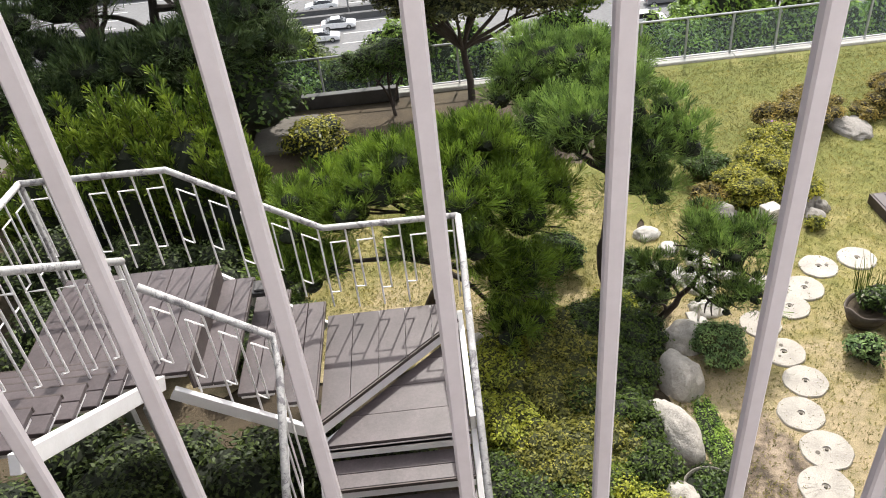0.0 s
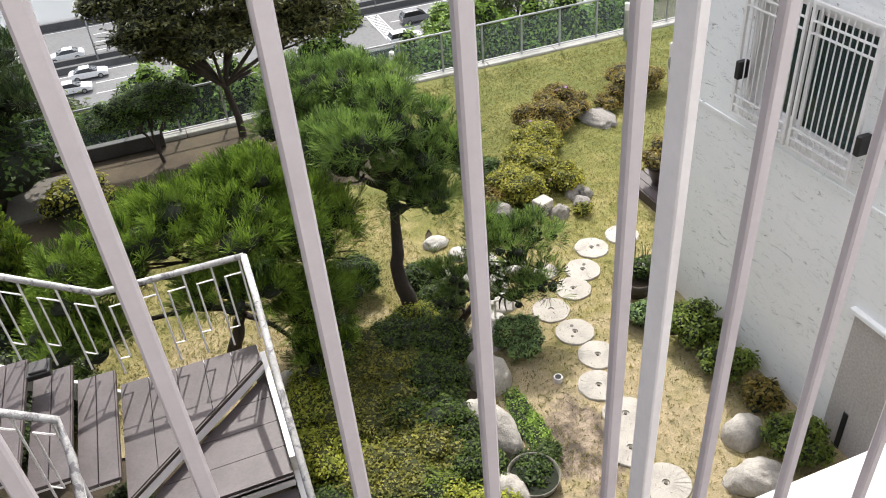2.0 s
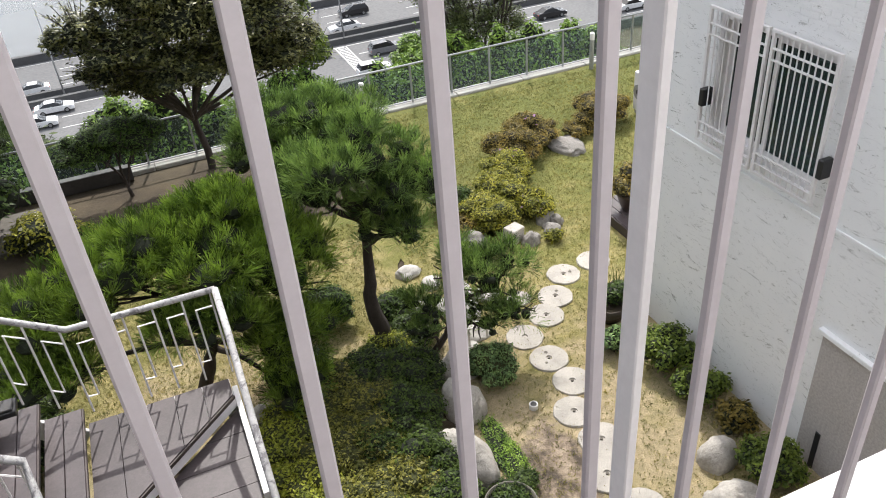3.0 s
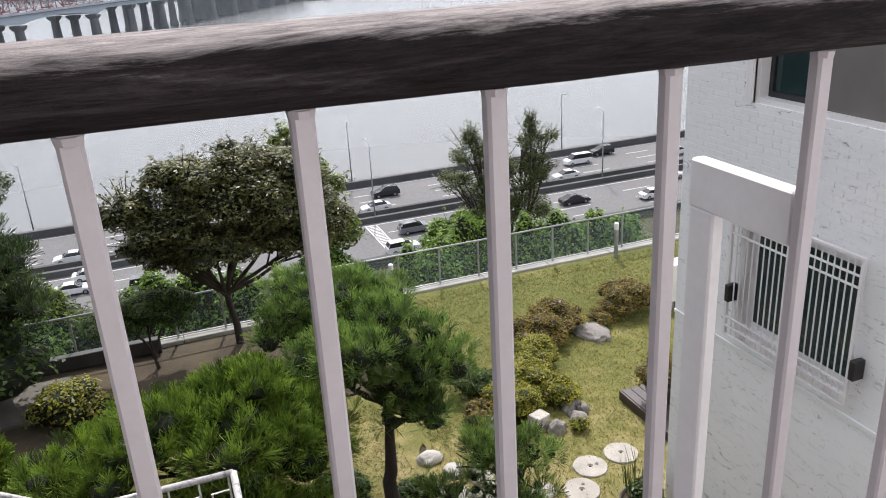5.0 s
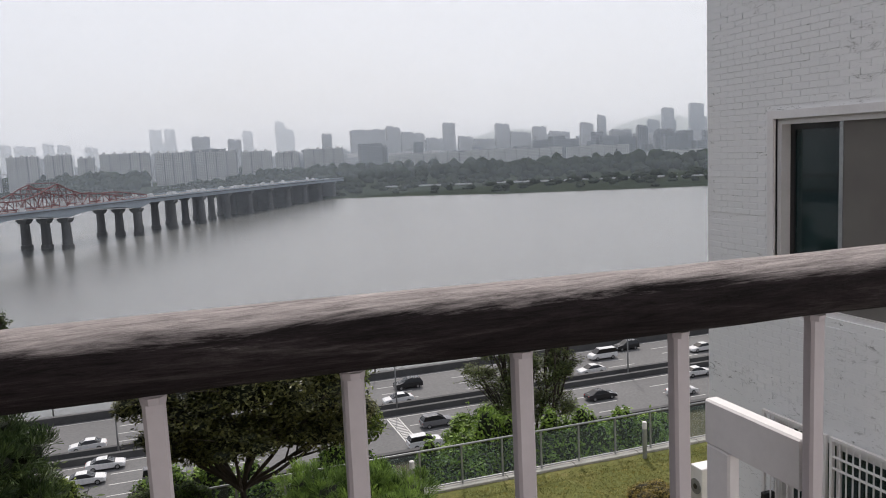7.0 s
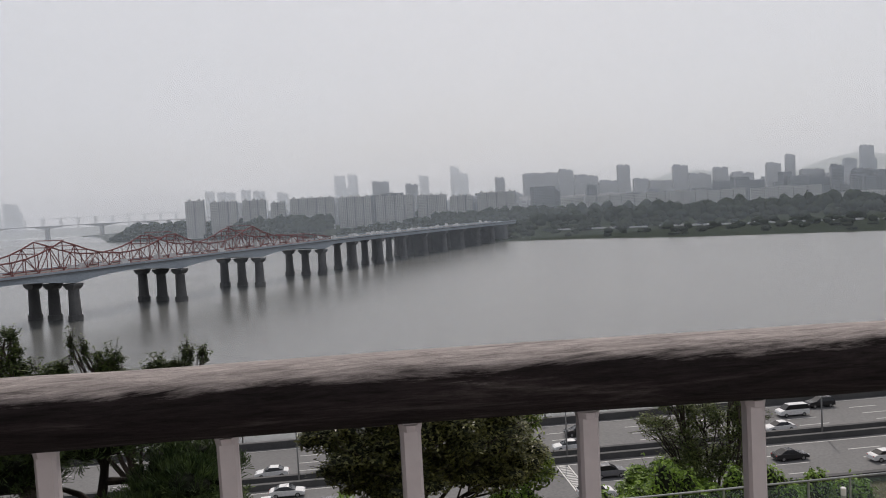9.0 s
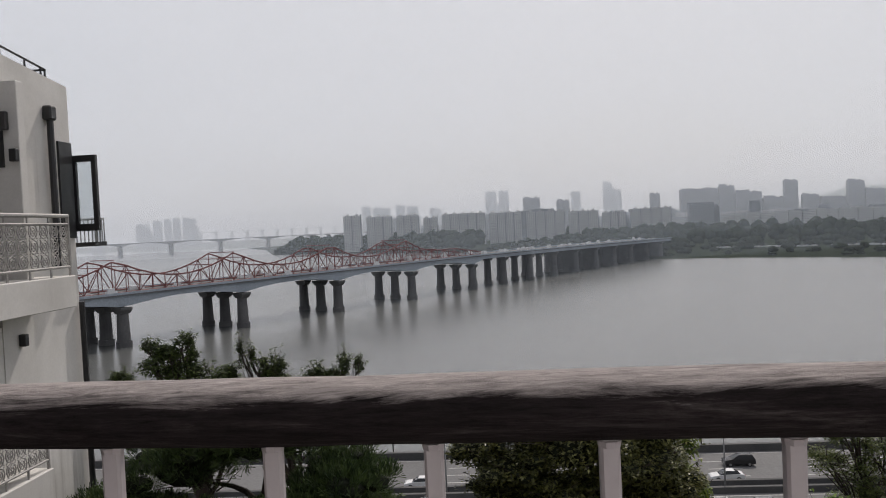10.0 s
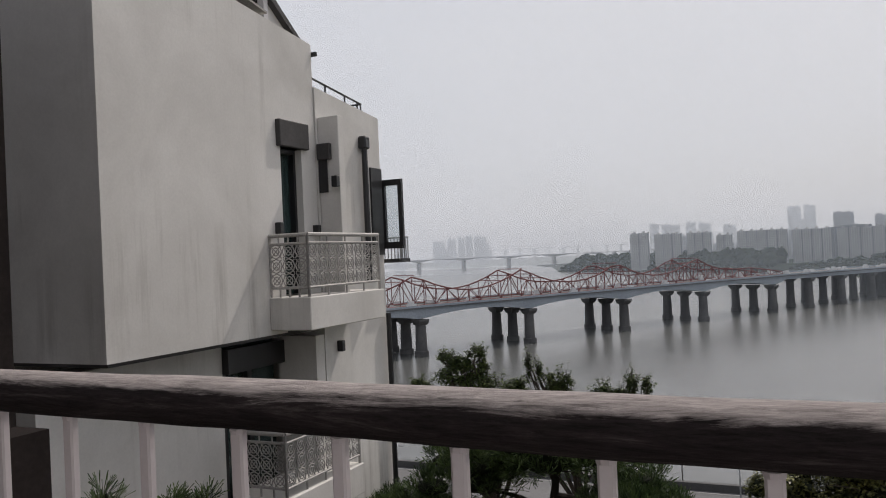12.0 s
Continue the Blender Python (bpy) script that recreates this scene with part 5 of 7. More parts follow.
def tower(x, y, w, h, mat, label, group):
    ob = thing("high_rise", label, "building", group, at=pose(x, y, BASE, 0, 0, -math.degrees(math.atan2(x, y)) * 0.6))
    part("shaft", Geo().box(-w / 2, w / 2, 0, w * 0.8, -6, h), mat, ob)
    k = (x * 0.37 + h * 0.61) % 1.0
    part("setback", Geo().box(-w * 0.45, w * (0.15 * k - 0.1), w * 0.1, w * 0.6, h, h + 2.0 + 4.0 * k), mat, ob)
    part("roof_plant", Geo().box(w * 0.18, w * 0.34, w * 0.2, w * 0.4, h, h + 2.5), M_ROOF, ob)
    if w > 34:
        part("side_wing", Geo().box(w / 2, w * 0.72, 0, w * 0.6, -6, h * 0.72), mat, ob)


for x, y, w, h in ((464, 1894, 82, 94), (523, 1879, 34, 97), (568, 1865, 56, 80), (624, 1847, 54, 65), (653, 1838, 29, 101), (690, 1824, 34, 67), (732, 1807, 51, 58), (774, 1790, 33, 92), (808, 1775, 38, 71), (366, 1915, 23, 88), (151, 1944, 31, 83), (75, 1949, 41, 94)):
    tower(x, y, w, h, M_APT2, "grey mid-rise office block in haze", "mid skyline")
for x, y, w, h in ((877, 1797, 32, 83), (980, 1744, 30, 84), (1011, 1726, 20, 101), (835, 1818, 49, 69), (921, 1775, 48, 67), (1051, 1702, 47, 66), (1093, 1675, 26, 71), (1140, 1650, 40, 60)):
    tower(x, y, w, h, M_APT2, "grey mid-rise office block in haze", "mid skyline")
for x, y, w, h in ((-33, 2700, 38, 143), (11, 2700, 34, 143), (252, 2688, 32, 128), (357, 2676, 31, 152), (387, 2672, 29, 128), (-342, 2678, 31, 110), (-300, 2683, 38, 104), (-224, 2691, 38, 93), (-456, 2661, 29, 110), (-405, 2669, 57, 104), (1543, 2216, 35, 137), (1615, 2164, 41, 146), (1505, 2242, 35, 100)):
    tower(x, y, w, h, M_TOWER, "pale blue-grey tower block far in haze", "far skyline")
for x, y, w, h in ((-1388, 3104, 32, 108), (-1351, 3120, 26, 111), (-1320, 3133, 28, 116), (-1275, 3152, 51, 112), (-1440, 3080, 47, 97), (-1590, 3005, 41, 100)):
    tower(x, y, w, h, M_TOWER, "pale blue-grey tower block far in haze", "far skyline")
for x, y, w, h in ((421, 1750, 87, 40), (534, 1719, 144, 36), (684, 1665, 172, 33), (476, 1423, 180, 32), (637, 1358, 130, 32), (751, 1298, 116, 32), (865, 1226, 100, 17), (980, 1150, 120, 30)):
    ob = thing("low_block", "long low apartment block behind riverside trees", "building", "low blocks", at=pose(x, y, BASE, 0, 0, -math.degrees(math.atan2(x, y)) * 0.8))
    n = max(2, round(w / 22))
    for i in range(n):
        part("wing", Geo().box(-w / 2 + w / n * i, -w / 2 + w / n * (i + 1) - 1.5, 0, 14, -6, h + (i % 3) * 1.2), M_APT, ob)
rng = random.Random(21)
g = Geo()
for i in range(150):
    az = radians(rng.uniform(-42, 9))
    d = rng.uniform(1600, 2500)
    w, h = rng.uniform(20, 60), rng.uniform(28, 62)
    m = Matrix.Translation((-math.sin(az) * d, math.cos(az) * d, BASE)) @ pose(0, 0, 0, 0, 0, rng.uniform(-25, 25))
    g.box(-w / 2, w / 2, 0, 16, -6, h, m=m)
tagged(part("city_blocks", g, M_APT2), "crowd of distant grey city blocks", "buildings", kind="stuff")
M_HILL = surface("far_wooded_hill", (0.05, 0.07, 0.05), (0.08, 0.10, 0.07), 0.004, 0.05, 0.95, 0.1, 1.0)
g = wavy_grid(700, 3600, 2300, 3800, 40, 12, lambda x, y: WATER + 8 + 128 * math.exp(-((x - 2080) / 250) ** 2 - ((y - 3100) / 420) ** 2) + 112 * math.exp(-((x - 1330) / 260) ** 2 - ((y - 3000) / 350) ** 2) + 60 * math.exp(-((x - 2500) / 420) ** 2 - ((y - 3100) / 420) ** 2) + 8 * noise.noise((x * 0.006, y * 0.006, 0)))
tagged(part("far_hill", g, M_HILL, smooth=True), "low wooded hill fading in haze", "hill", kind="structure")

# ---- flat translucent sheets put up as river haze, lit by the sun and sky ----
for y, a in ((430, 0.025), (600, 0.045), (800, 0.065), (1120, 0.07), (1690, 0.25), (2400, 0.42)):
    m_haze_sheet, nt, b = nodes_of("haze_stand_in")
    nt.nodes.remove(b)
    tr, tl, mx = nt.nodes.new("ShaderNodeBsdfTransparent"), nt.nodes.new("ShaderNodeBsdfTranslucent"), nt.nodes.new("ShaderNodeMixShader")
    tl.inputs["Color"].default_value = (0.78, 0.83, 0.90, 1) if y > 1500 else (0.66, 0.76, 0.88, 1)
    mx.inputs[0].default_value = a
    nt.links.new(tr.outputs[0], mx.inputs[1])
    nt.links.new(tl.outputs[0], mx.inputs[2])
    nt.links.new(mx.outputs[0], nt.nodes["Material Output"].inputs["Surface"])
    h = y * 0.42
    tagged(part("haze_sheet", Geo().add([(-4700, y, WATER + 0.3), (4700, y, WATER + 0.3), (4700, y, h), (-4700, y, h)], [(0, 1, 2, 3)]), m_haze_sheet), "flat translucent sheet standing in for river haze", "haze", kind="structure")

# ---- plants ----
def leaf_mesh(name, p, nrm, size, aspect, rng, curl=0.15):
    """Pointed leaves at points p with normals nrm."""
    n = len(p)
    nrm = nrm / np.linalg.norm(nrm, axis=1, keepdims=True)
    t = rng.normal(size=(n, 3))
    t -= nrm * (t * nrm).sum(1, keepdims=True)
    t /= np.linalg.norm(t, axis=1, keepdims=True)
    b = np.cross(nrm, t)
    s = (size * rng.uniform(0.6, 1.3, n))[:, None]
    v = np.stack([p - t * s, p - b * s * aspect + nrm * s * curl, p + t * s, p + b * s * aspect + nrm * s * curl], 1).reshape(-1, 3)
    me = bpy.data.meshes.new(name)
    me.vertices.add(4 * n)
    me.vertices.foreach_set("co", v.astype(np.float32).ravel())
    me.loops.add(4 * n)
    me.loops.foreach_set("vertex_index", np.arange(4 * n, dtype=np.int32))
    me.polygons.add(n)
    me.polygons.foreach_set("loop_start", np.arange(0, 4 * n, 4, dtype=np.int32))
    me.update(calc_edges=True)
    return me


def needle_mesh(name, p, way, length, width, count, rng, spread=0.9):
    """Tufts of needles: thin blades fanned from each point about the way given."""
    n = len(p)
    d = np.repeat(way, count, 0) + rng.normal(size=(n * count, 3)) * spread
    d /= np.linalg.norm(d, axis=1, keepdims=True)
    side = np.cross(d, rng.normal(size=(n * count, 3)))
    side /= np.linalg.norm(side, axis=1, keepdims=True)
    ln = (length * rng.uniform(0.7, 1.2, n * count))[:, None]
    tip = np.repeat(p, count, 0) + d * ln
    v = np.concatenate([p[:, None], np.stack([tip - side * width, tip + side * width], 1).reshape(n, 2 * count, 3)], 1).reshape(-1, 3)
    base = np.arange(n) * (2 * count + 1)
    k = np.arange(count)
    tri = np.stack([np.repeat(base, count), (base[:, None] + 1 + 2 * k).ravel(), (base[:, None] + 2 + 2 * k).ravel()], 1)
    me = bpy.data.meshes.new(name)
    me.vertices.add(len(v))
    me.vertices.foreach_set("co", v.astype(np.float32).ravel())
    me.loops.add(3 * len(tri))
    me.loops.foreach_set("vertex_index", tri.astype(np.int32).ravel())
    me.polygons.add(len(tri))
    me.polygons.foreach_set("loop_start", np.arange(0, 3 * len(tri), 3, dtype=np.int32))
    me.update(calc_edges=True)
    return me


def blob_points(blobs, n, rng, low=-0.25, depth=0.45):
    """Points and outward normals on the skins of several ellipsoids (x, y, z, rx, ry, rz)."""
    bl = np.array(blobs, float)
    area = bl[:, 3] * bl[:, 4] + bl[:, 5] * bl[:, 3]
    k = rng.choice(len(bl), n, p=area / area.sum())
    d = rng.normal(size=(n, 3))
    d /= np.linalg.norm(d, axis=1, keepdims=True)
    d[:, 2] = np.where(d[:, 2] < low, -d[:, 2], d[:, 2])
    r = 1 - depth * rng.random(n) ** 2
    p = bl[k, :3] + d * bl[k, 3:] * r[:, None]
    nrm = d / bl[k, 3:]
    nrm /= np.linalg.norm(nrm, axis=1, keepdims=True)
    return p, nrm


def lumps(cx, cy, cz, rx, ry, rz, count, rng, small=0.45):
    """A heap of smaller ellipsoids that together fill a larger one."""
    out = [(cx, cy, cz, rx * 0.72, ry * 0.72, rz * 0.72)]
    for _ in range(count):
        a, u = rng.uniform(0, 6.283), rng.uniform(-0.3, 1)
        h = math.sqrt(max(0, 1 - u * u))
        s = small * rng.uniform(0.7, 1.2)
        out.append((cx + rx * 0.72 * h * math.cos(a), cy + ry * 0.68 * h * math.sin(a), cz + rz * 0.68 * u, rx * s, ry * s, rz * s))
    return out


def core_mesh(blobs, k, seed):
    """Rough inner mass of twigs and leaves, with shade put into its dark colour."""
    g = Geo()
    bm = bmesh.new()
    bmesh.ops.create_icosphere(bm, subdivisions=2, radius=1.0)
    vs = [v.co.copy() for v in bm.verts]
    fs = [tuple(v.index for v in f.verts) for f in bm.faces]
    bm.free()
    for i, (x, y, z, rx, ry, rz) in enumerate(blobs):
        g.add([(x + v.x * rx * k * (1 + 0.25 * noise.noise(v * 3 + Vector((i, seed, 0)))), y + v.y * ry * k * (1 + 0.25 * noise.noise(v * 3 + Vector((seed, i, 0)))), z + v.z * rz * k) for v in vs], fs)
    return g


L_AZALEA = foliage("yellow_green_azalea_leaves", (0.10, 0.115, 0.016), (0.33, 0.32, 0.05))
L_OLIVE = foliage("olive_brown_shrub_leaves", (0.10, 0.085, 0.022), (0.26, 0.20, 0.055))
L_DARK = foliage("dark_green_shrub_leaves", (0.024, 0.05, 0.014), (0.085, 0.14, 0.032))
L_MID = foliage("mid_green_leaves", (0.05, 0.085, 0.016), (0.18, 0.24, 0.045))
L_PINE = foliage("pine_needles", (0.024, 0.052, 0.018), (0.235, 0.355, 0.10), 0.45, 0.28)
L_PINE_Y = foliage("bright_pine_needles", (0.022, 0.050, 0.009), (0.215, 0.325, 0.052), 0.45, 0.25)
L_JUNIPER = foliage("juniper_sprays", (0.05, 0.10, 0.014), (0.20, 0.28, 0.04), 0.55, 0.2)
# darker needle copy; the tree's backlit shade is put into its colour
L_PINE_BACKLIT = foliage("backlit_toned_needles", (0.026, 0.050, 0.024), (0.10, 0.15, 0.062), 0.5, 0.1)
L_BLUE = foliage("blue_green_juniper", (0.08, 0.15, 0.06), (0.21, 0.31, 0.13), 0.6, 0.2)
L_MAPLE = foliage("maple_leaves", (0.016, 0.023, 0.008), (0.15, 0.155, 0.062), 0.38, 0.2)
L_VINE = foliage("bright_vine_leaves", (0.05, 0.105, 0.019), (0.21, 0.33, 0.06), 0.45, 0.3)
# darker leaf copy: shade and backlight are put into its colour
L_SHADE = foliage("shade_toned_leaves", (0.016, 0.028, 0.010), (0.07, 0.10, 0.030), 0.55, 0.15)
L_FLOWER = foliage("pale_flowers", (0.5, 0.46, 0.36), (0.7, 0.66, 0.55), 0.6, 0.3)
L_WHITE = foliage("white_flowers", (0.6, 0.6, 0.58), (0.75, 0.75, 0.72), 0.6, 0.3)
L_PURPLE = foliage("purple_flowers", (0.22, 0.12, 0.30), (0.40, 0.22, 0.48), 0.6, 0.3)
# core colours: the shade between leaves is put into these dark tones
M_CORE = surface("core_shade_dark", (0.008, 0.012, 0.006), (0.018, 0.024, 0.010), 6, 30, 0.95, 0.5, 0.02)
M_CORE_GREEN = surface("core_shade_green", (0.03, 0.036, 0.01), (0.06, 0.065, 0.018), 8, 40, 0.95, 0.6, 0.02)
M_CORE_BROWN = surface("core_shade_brown", (0.02, 0.017, 0.01), (0.045, 0.04, 0.02), 6, 30, 0.95, 0.5, 0.02)


def shrub(x, y, r, h, mat, label, seed, size=0.032, dens=1.0, name="shrub", group="garden shrubs", ry=None, core=M_CORE, flowers=None, z=0.0, nl=9):
    rng = np.random.default_rng(seed)
    prng = random.Random(seed)
    ob = thing(name, label, "shrub", group, at=pose(x, y, z))
    blobs = lumps(0, 0, h * 0.42, r, ry or r, h * 0.58, nl, prng, 0.30 if nl > 12 else 0.45)
    n = int(1500 * dens * (r * (ry or r) + r * h) / (size / 0.032) ** 2 * 4.2)
    p, nrm = blob_points(blobs, n, rng)
    keep = p[:, 2] > 0.0
    p, nrm = p[keep], nrm[keep]
    nrm = nrm * 0.75 + rng.normal(size=nrm.shape) * 0.4 + np.array((0, 0.1, 0.5))
    p = p + rng.normal(size=p.shape) * size * 0.8
    tagged(part("foliage", leaf_mesh("foliage", p, nrm, size, 0.5, rng), mat, ob), kind="stuff")
    part("shade_core", core_mesh(blobs, 0.80, seed), core, ob)
    g = Geo()
    for i in range(5):
        a = prng.uniform(0, 6.28)
        g.tube([(0.05 * math.cos(a), 0.05 * math.sin(a), -0.05), (r * 0.3 * math.cos(a), r * 0.3 * math.sin(a), h * 0.4)], [0.014, 0.008], 5)
    part("stem", g, M_BARK, ob)
    if flowers:
        p, nrm = blob_points(blobs, 70 if flowers is L_FLOWER else 14, rng, 0.1, 0.05)
        part("blossom", leaf_mesh("blossom", p, nrm + rng.normal(size=nrm.shape) * 0.3, 0.035, 0.8, rng), flowers, ob)
    return ob


# planted bed between the stair and the rocks
L_HEDGE = foliage("dark_azalea_leaves", (0.030, 0.055, 0.013), (0.095, 0.145, 0.032))
L_BRONZE = foliage("bronze_green_azalea_leaves", (0.075, 0.085, 0.018), (0.25, 0.245, 0.058))
# brighter azalea copy; sunlight on the bed is put into its colour
L_SUNNY = foliage("sunlit_toned_azalea_leaves", (0.16, 0.19, 0.022), (0.40, 0.43, 0.065))
BED_KINDS = {"y": (L_SUNNY, "yellow-green azalea bush, sunlight put into its leaf colour"), "o": (L_BRONZE, "bronze-green azalea bush in the planted bed"), "h": (L_HEDGE, "dark green clipped azalea along the boulders"),
             "m": (L_MID, "mid-green azalea bush in the planted bed"), "d": (L_DARK, "dark clipped shrub under the pine")}
BED = ((0.62, 6.25, 0.55, 0.55, "y"), (1.15, 6.65, 0.58, 0.54, "o"), (1.20, 5.75, 0.60, 0.52, "o"), (0.62, 5.45, 0.58, 0.52, "y"), (0.52, 4.62, 0.56, 0.50, "h"), (1.10, 4.85, 0.60, 0.50, "o"),
       (1.55, 4.3, 0.55, 0.52, "y"), (1.05, 4.05, 0.56, 0.52, "y"), (1.55, 3.65, 0.55, 0.50, "y"), (0.5, 3.8, 0.55, 0.5, "m"), (1.70, 5.35, 0.44, 0.52, "h"), (1.82, 6.05, 0.44, 0.52, "h"),
       (2.10, 6.6, 0.44, 0.48, "h"), (1.65, 6.75, 0.44, 0.50, "h"), (1.50, 8.15, 0.45, 0.55, "d"), (1.80, 4.75, 0.36, 0.46, "h"), (2.45, 7.3, 0.35, 0.4, "h"), (0.95, 7.25, 0.45, 0.4, "d"), (2.4, 7.95, 0.3, 0.35, "d"),
       (0.90, 5.08, 0.48, 0.50, "o"), (1.45, 5.05, 0.46, 0.50, "o"), (0.92, 5.95, 0.50, 0.53, "o"), (1.48, 6.3, 0.46, 0.52, "o"), (1.35, 4.55, 0.44, 0.50, "m"), (0.82, 4.35, 0.46, 0.50, "h"), (1.50, 5.68, 0.42, 0.52, "h"), (1.3, 3.75, 0.5, 0.5, "y"), (1.98, 7.05, 0.36, 0.42, "y"))
for i, (x, y, r, h, kind) in enumerate(BED):
    mat, label = BED_KINDS[kind]
    shrub(x, y, r, h, mat, label, 100 + i, 0.0205, 0.95, nl=30, core=M_CORE_GREEN if kind in "yo" else M_CORE)
# azaleas round the lawn
for i, (x, y, r, h, mat, label, fl) in enumerate((
        (4.35, 9.25, 0.50, 0.55, L_AZALEA, "yellow-green azalea mound on the lawn", None), (4.85, 9.75, 0.55, 0.55, L_AZALEA, "yellow-green azalea mound on the lawn", None),
        (5.25, 10.3, 0.50, 0.55, L_AZALEA, "yellow-green azalea mound with purple flowers", L_PURPLE), (5.1, 9.2, 0.36, 0.45, L_AZALEA, "yellow-green azalea mound with purple flowers", L_PURPLE),
        (5.7, 11.0, 0.55, 0.55, L_OLIVE, "olive-brown azalea mound on the lawn", None), (6.25, 11.35, 0.55, 0.58, L_OLIVE, "olive-brown azalea mound by the rock", L_PURPLE),
        (7.75, 11.45, 0.62, 0.6, L_OLIVE, "olive azalea mound by the outdoor unit", None), (7.1, 11.2, 0.30, 0.3, L_OLIVE, "small olive azalea by the rock", None),
        (4.05, 9.95, 0.42, 0.5, L_DARK, "dark clipped shrub on the lawn", None), (3.85, 9.1, 0.34, 0.42, L_OLIVE, "olive azalea among the rocks", None), (5.05, 8.45, 0.14, 0.2, L_AZALEA, "small yellow-green plant by the rocks", None))):
    shrub(x, y, r, h, mat, label, 200 + i, 0.022, 1.0, nl=18, core=M_CORE_BROWN if mat is L_OLIVE else M_CORE_GREEN, flowers=fl)
shrub(-1.75, 11.9, 0.62, 0.6, L_AZALEA, "bush with pale cream blossoms in the soil bed", 301, 0.035, 0.7, flowers=L_FLOWER, name="flowering_bush")
# along the house wall
for i, (x, y, r, h, mat, label) in enumerate(((4.85, 5.55, 0.36, 0.55, L_MID, "mid-green shrub against the white wall"), (4.85, 4.95, 0.32, 0.42, L_MID, "mid-green shrub against the white wall"), (4.9, 4.45, 0.26, 0.32, L_OLIVE, "straggling olive shrub against the wall"),
                                              (4.75, 3.75, 0.36, 0.52, L_MID, "mid-green shrub beside the garden rocks"), (4.5, 6.05, 0.22, 0.34, L_BLUE, "small blue-green plant near the wall"))):
    shrub(x, y, r, h, mat, label, 320 + i, 0.025, 0.9, nl=16)
shrub(3.0, 6.26, 0.33, 0.5, L_BLUE, "blue-green creeping juniper beside the rock", 340, 0.017, 1.2, nl=26, name="juniper_bush", core=M_CORE_GREEN)
shrub(2.58, 5.35, 0.16, 0.09, L_VINE, "bright green ground cover along the rocks", 341, 0.014, 1.0, ry=0.62, name="ground_cover")
shrub(2.5, 4.72, 0.26, 0.16, L_HEDGE, "dark green ground cover beside the bowl", 342, 0.016, 1.0, name="ground_cover")
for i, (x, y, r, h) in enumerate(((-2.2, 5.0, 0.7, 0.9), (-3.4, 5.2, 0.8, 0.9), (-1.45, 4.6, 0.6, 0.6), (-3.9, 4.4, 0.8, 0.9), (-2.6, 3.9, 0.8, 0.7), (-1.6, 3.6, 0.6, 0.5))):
    shrub(x, y, r, h, L_SHADE, "bush under the stair, shade put into its dark green leaves", 360 + i, 0.034, 0.6)


# bushes stand for the dark shade behind the stair
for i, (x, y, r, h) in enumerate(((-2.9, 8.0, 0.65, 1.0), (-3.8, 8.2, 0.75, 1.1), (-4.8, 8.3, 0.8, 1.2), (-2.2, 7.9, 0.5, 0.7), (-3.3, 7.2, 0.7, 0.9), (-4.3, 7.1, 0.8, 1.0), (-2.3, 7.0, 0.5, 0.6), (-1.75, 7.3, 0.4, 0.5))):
    shrub(x, y, r, h, L_SHADE, "bush behind the stair, shade put into its dark leaves", 370 + i, 0.03, 0.6)
# more dark bushes, added to fill the shade under the stair
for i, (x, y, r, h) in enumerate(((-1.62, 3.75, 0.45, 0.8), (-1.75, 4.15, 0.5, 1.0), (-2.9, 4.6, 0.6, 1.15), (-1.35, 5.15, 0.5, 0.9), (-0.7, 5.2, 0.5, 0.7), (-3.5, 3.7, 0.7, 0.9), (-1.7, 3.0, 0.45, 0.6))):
    shrub(x, y, r, h, L_SHADE, "bush under the stair, shade put into its dark green leaves", 390 + i, 0.028, 0.8)


def limb(g, p0, p1, r0, r1, prng, bend=0.12, n=6):
    p0, p1 = Vector(p0), Vector(p1)
    ln = (p1 - p0).length
    off = Vector((prng.uniform(-1, 1), prng.uniform(-1, 1), prng.uniform(-0.3, 0.6))) * bend * ln
    pts, rs = [], []
    for i in range(n + 1):
        t = i / n
        pts.append(p0.lerp(p1, t) + off * math.sin(t * math.pi) + Vector((prng.gauss(0, 1), prng.gauss(0, 1), 0)) * 0.012 * ln)
        rs.append(r0 + (r1 - r0) * t)
    g.tube(pts, rs, 8)
    return pts[-1]


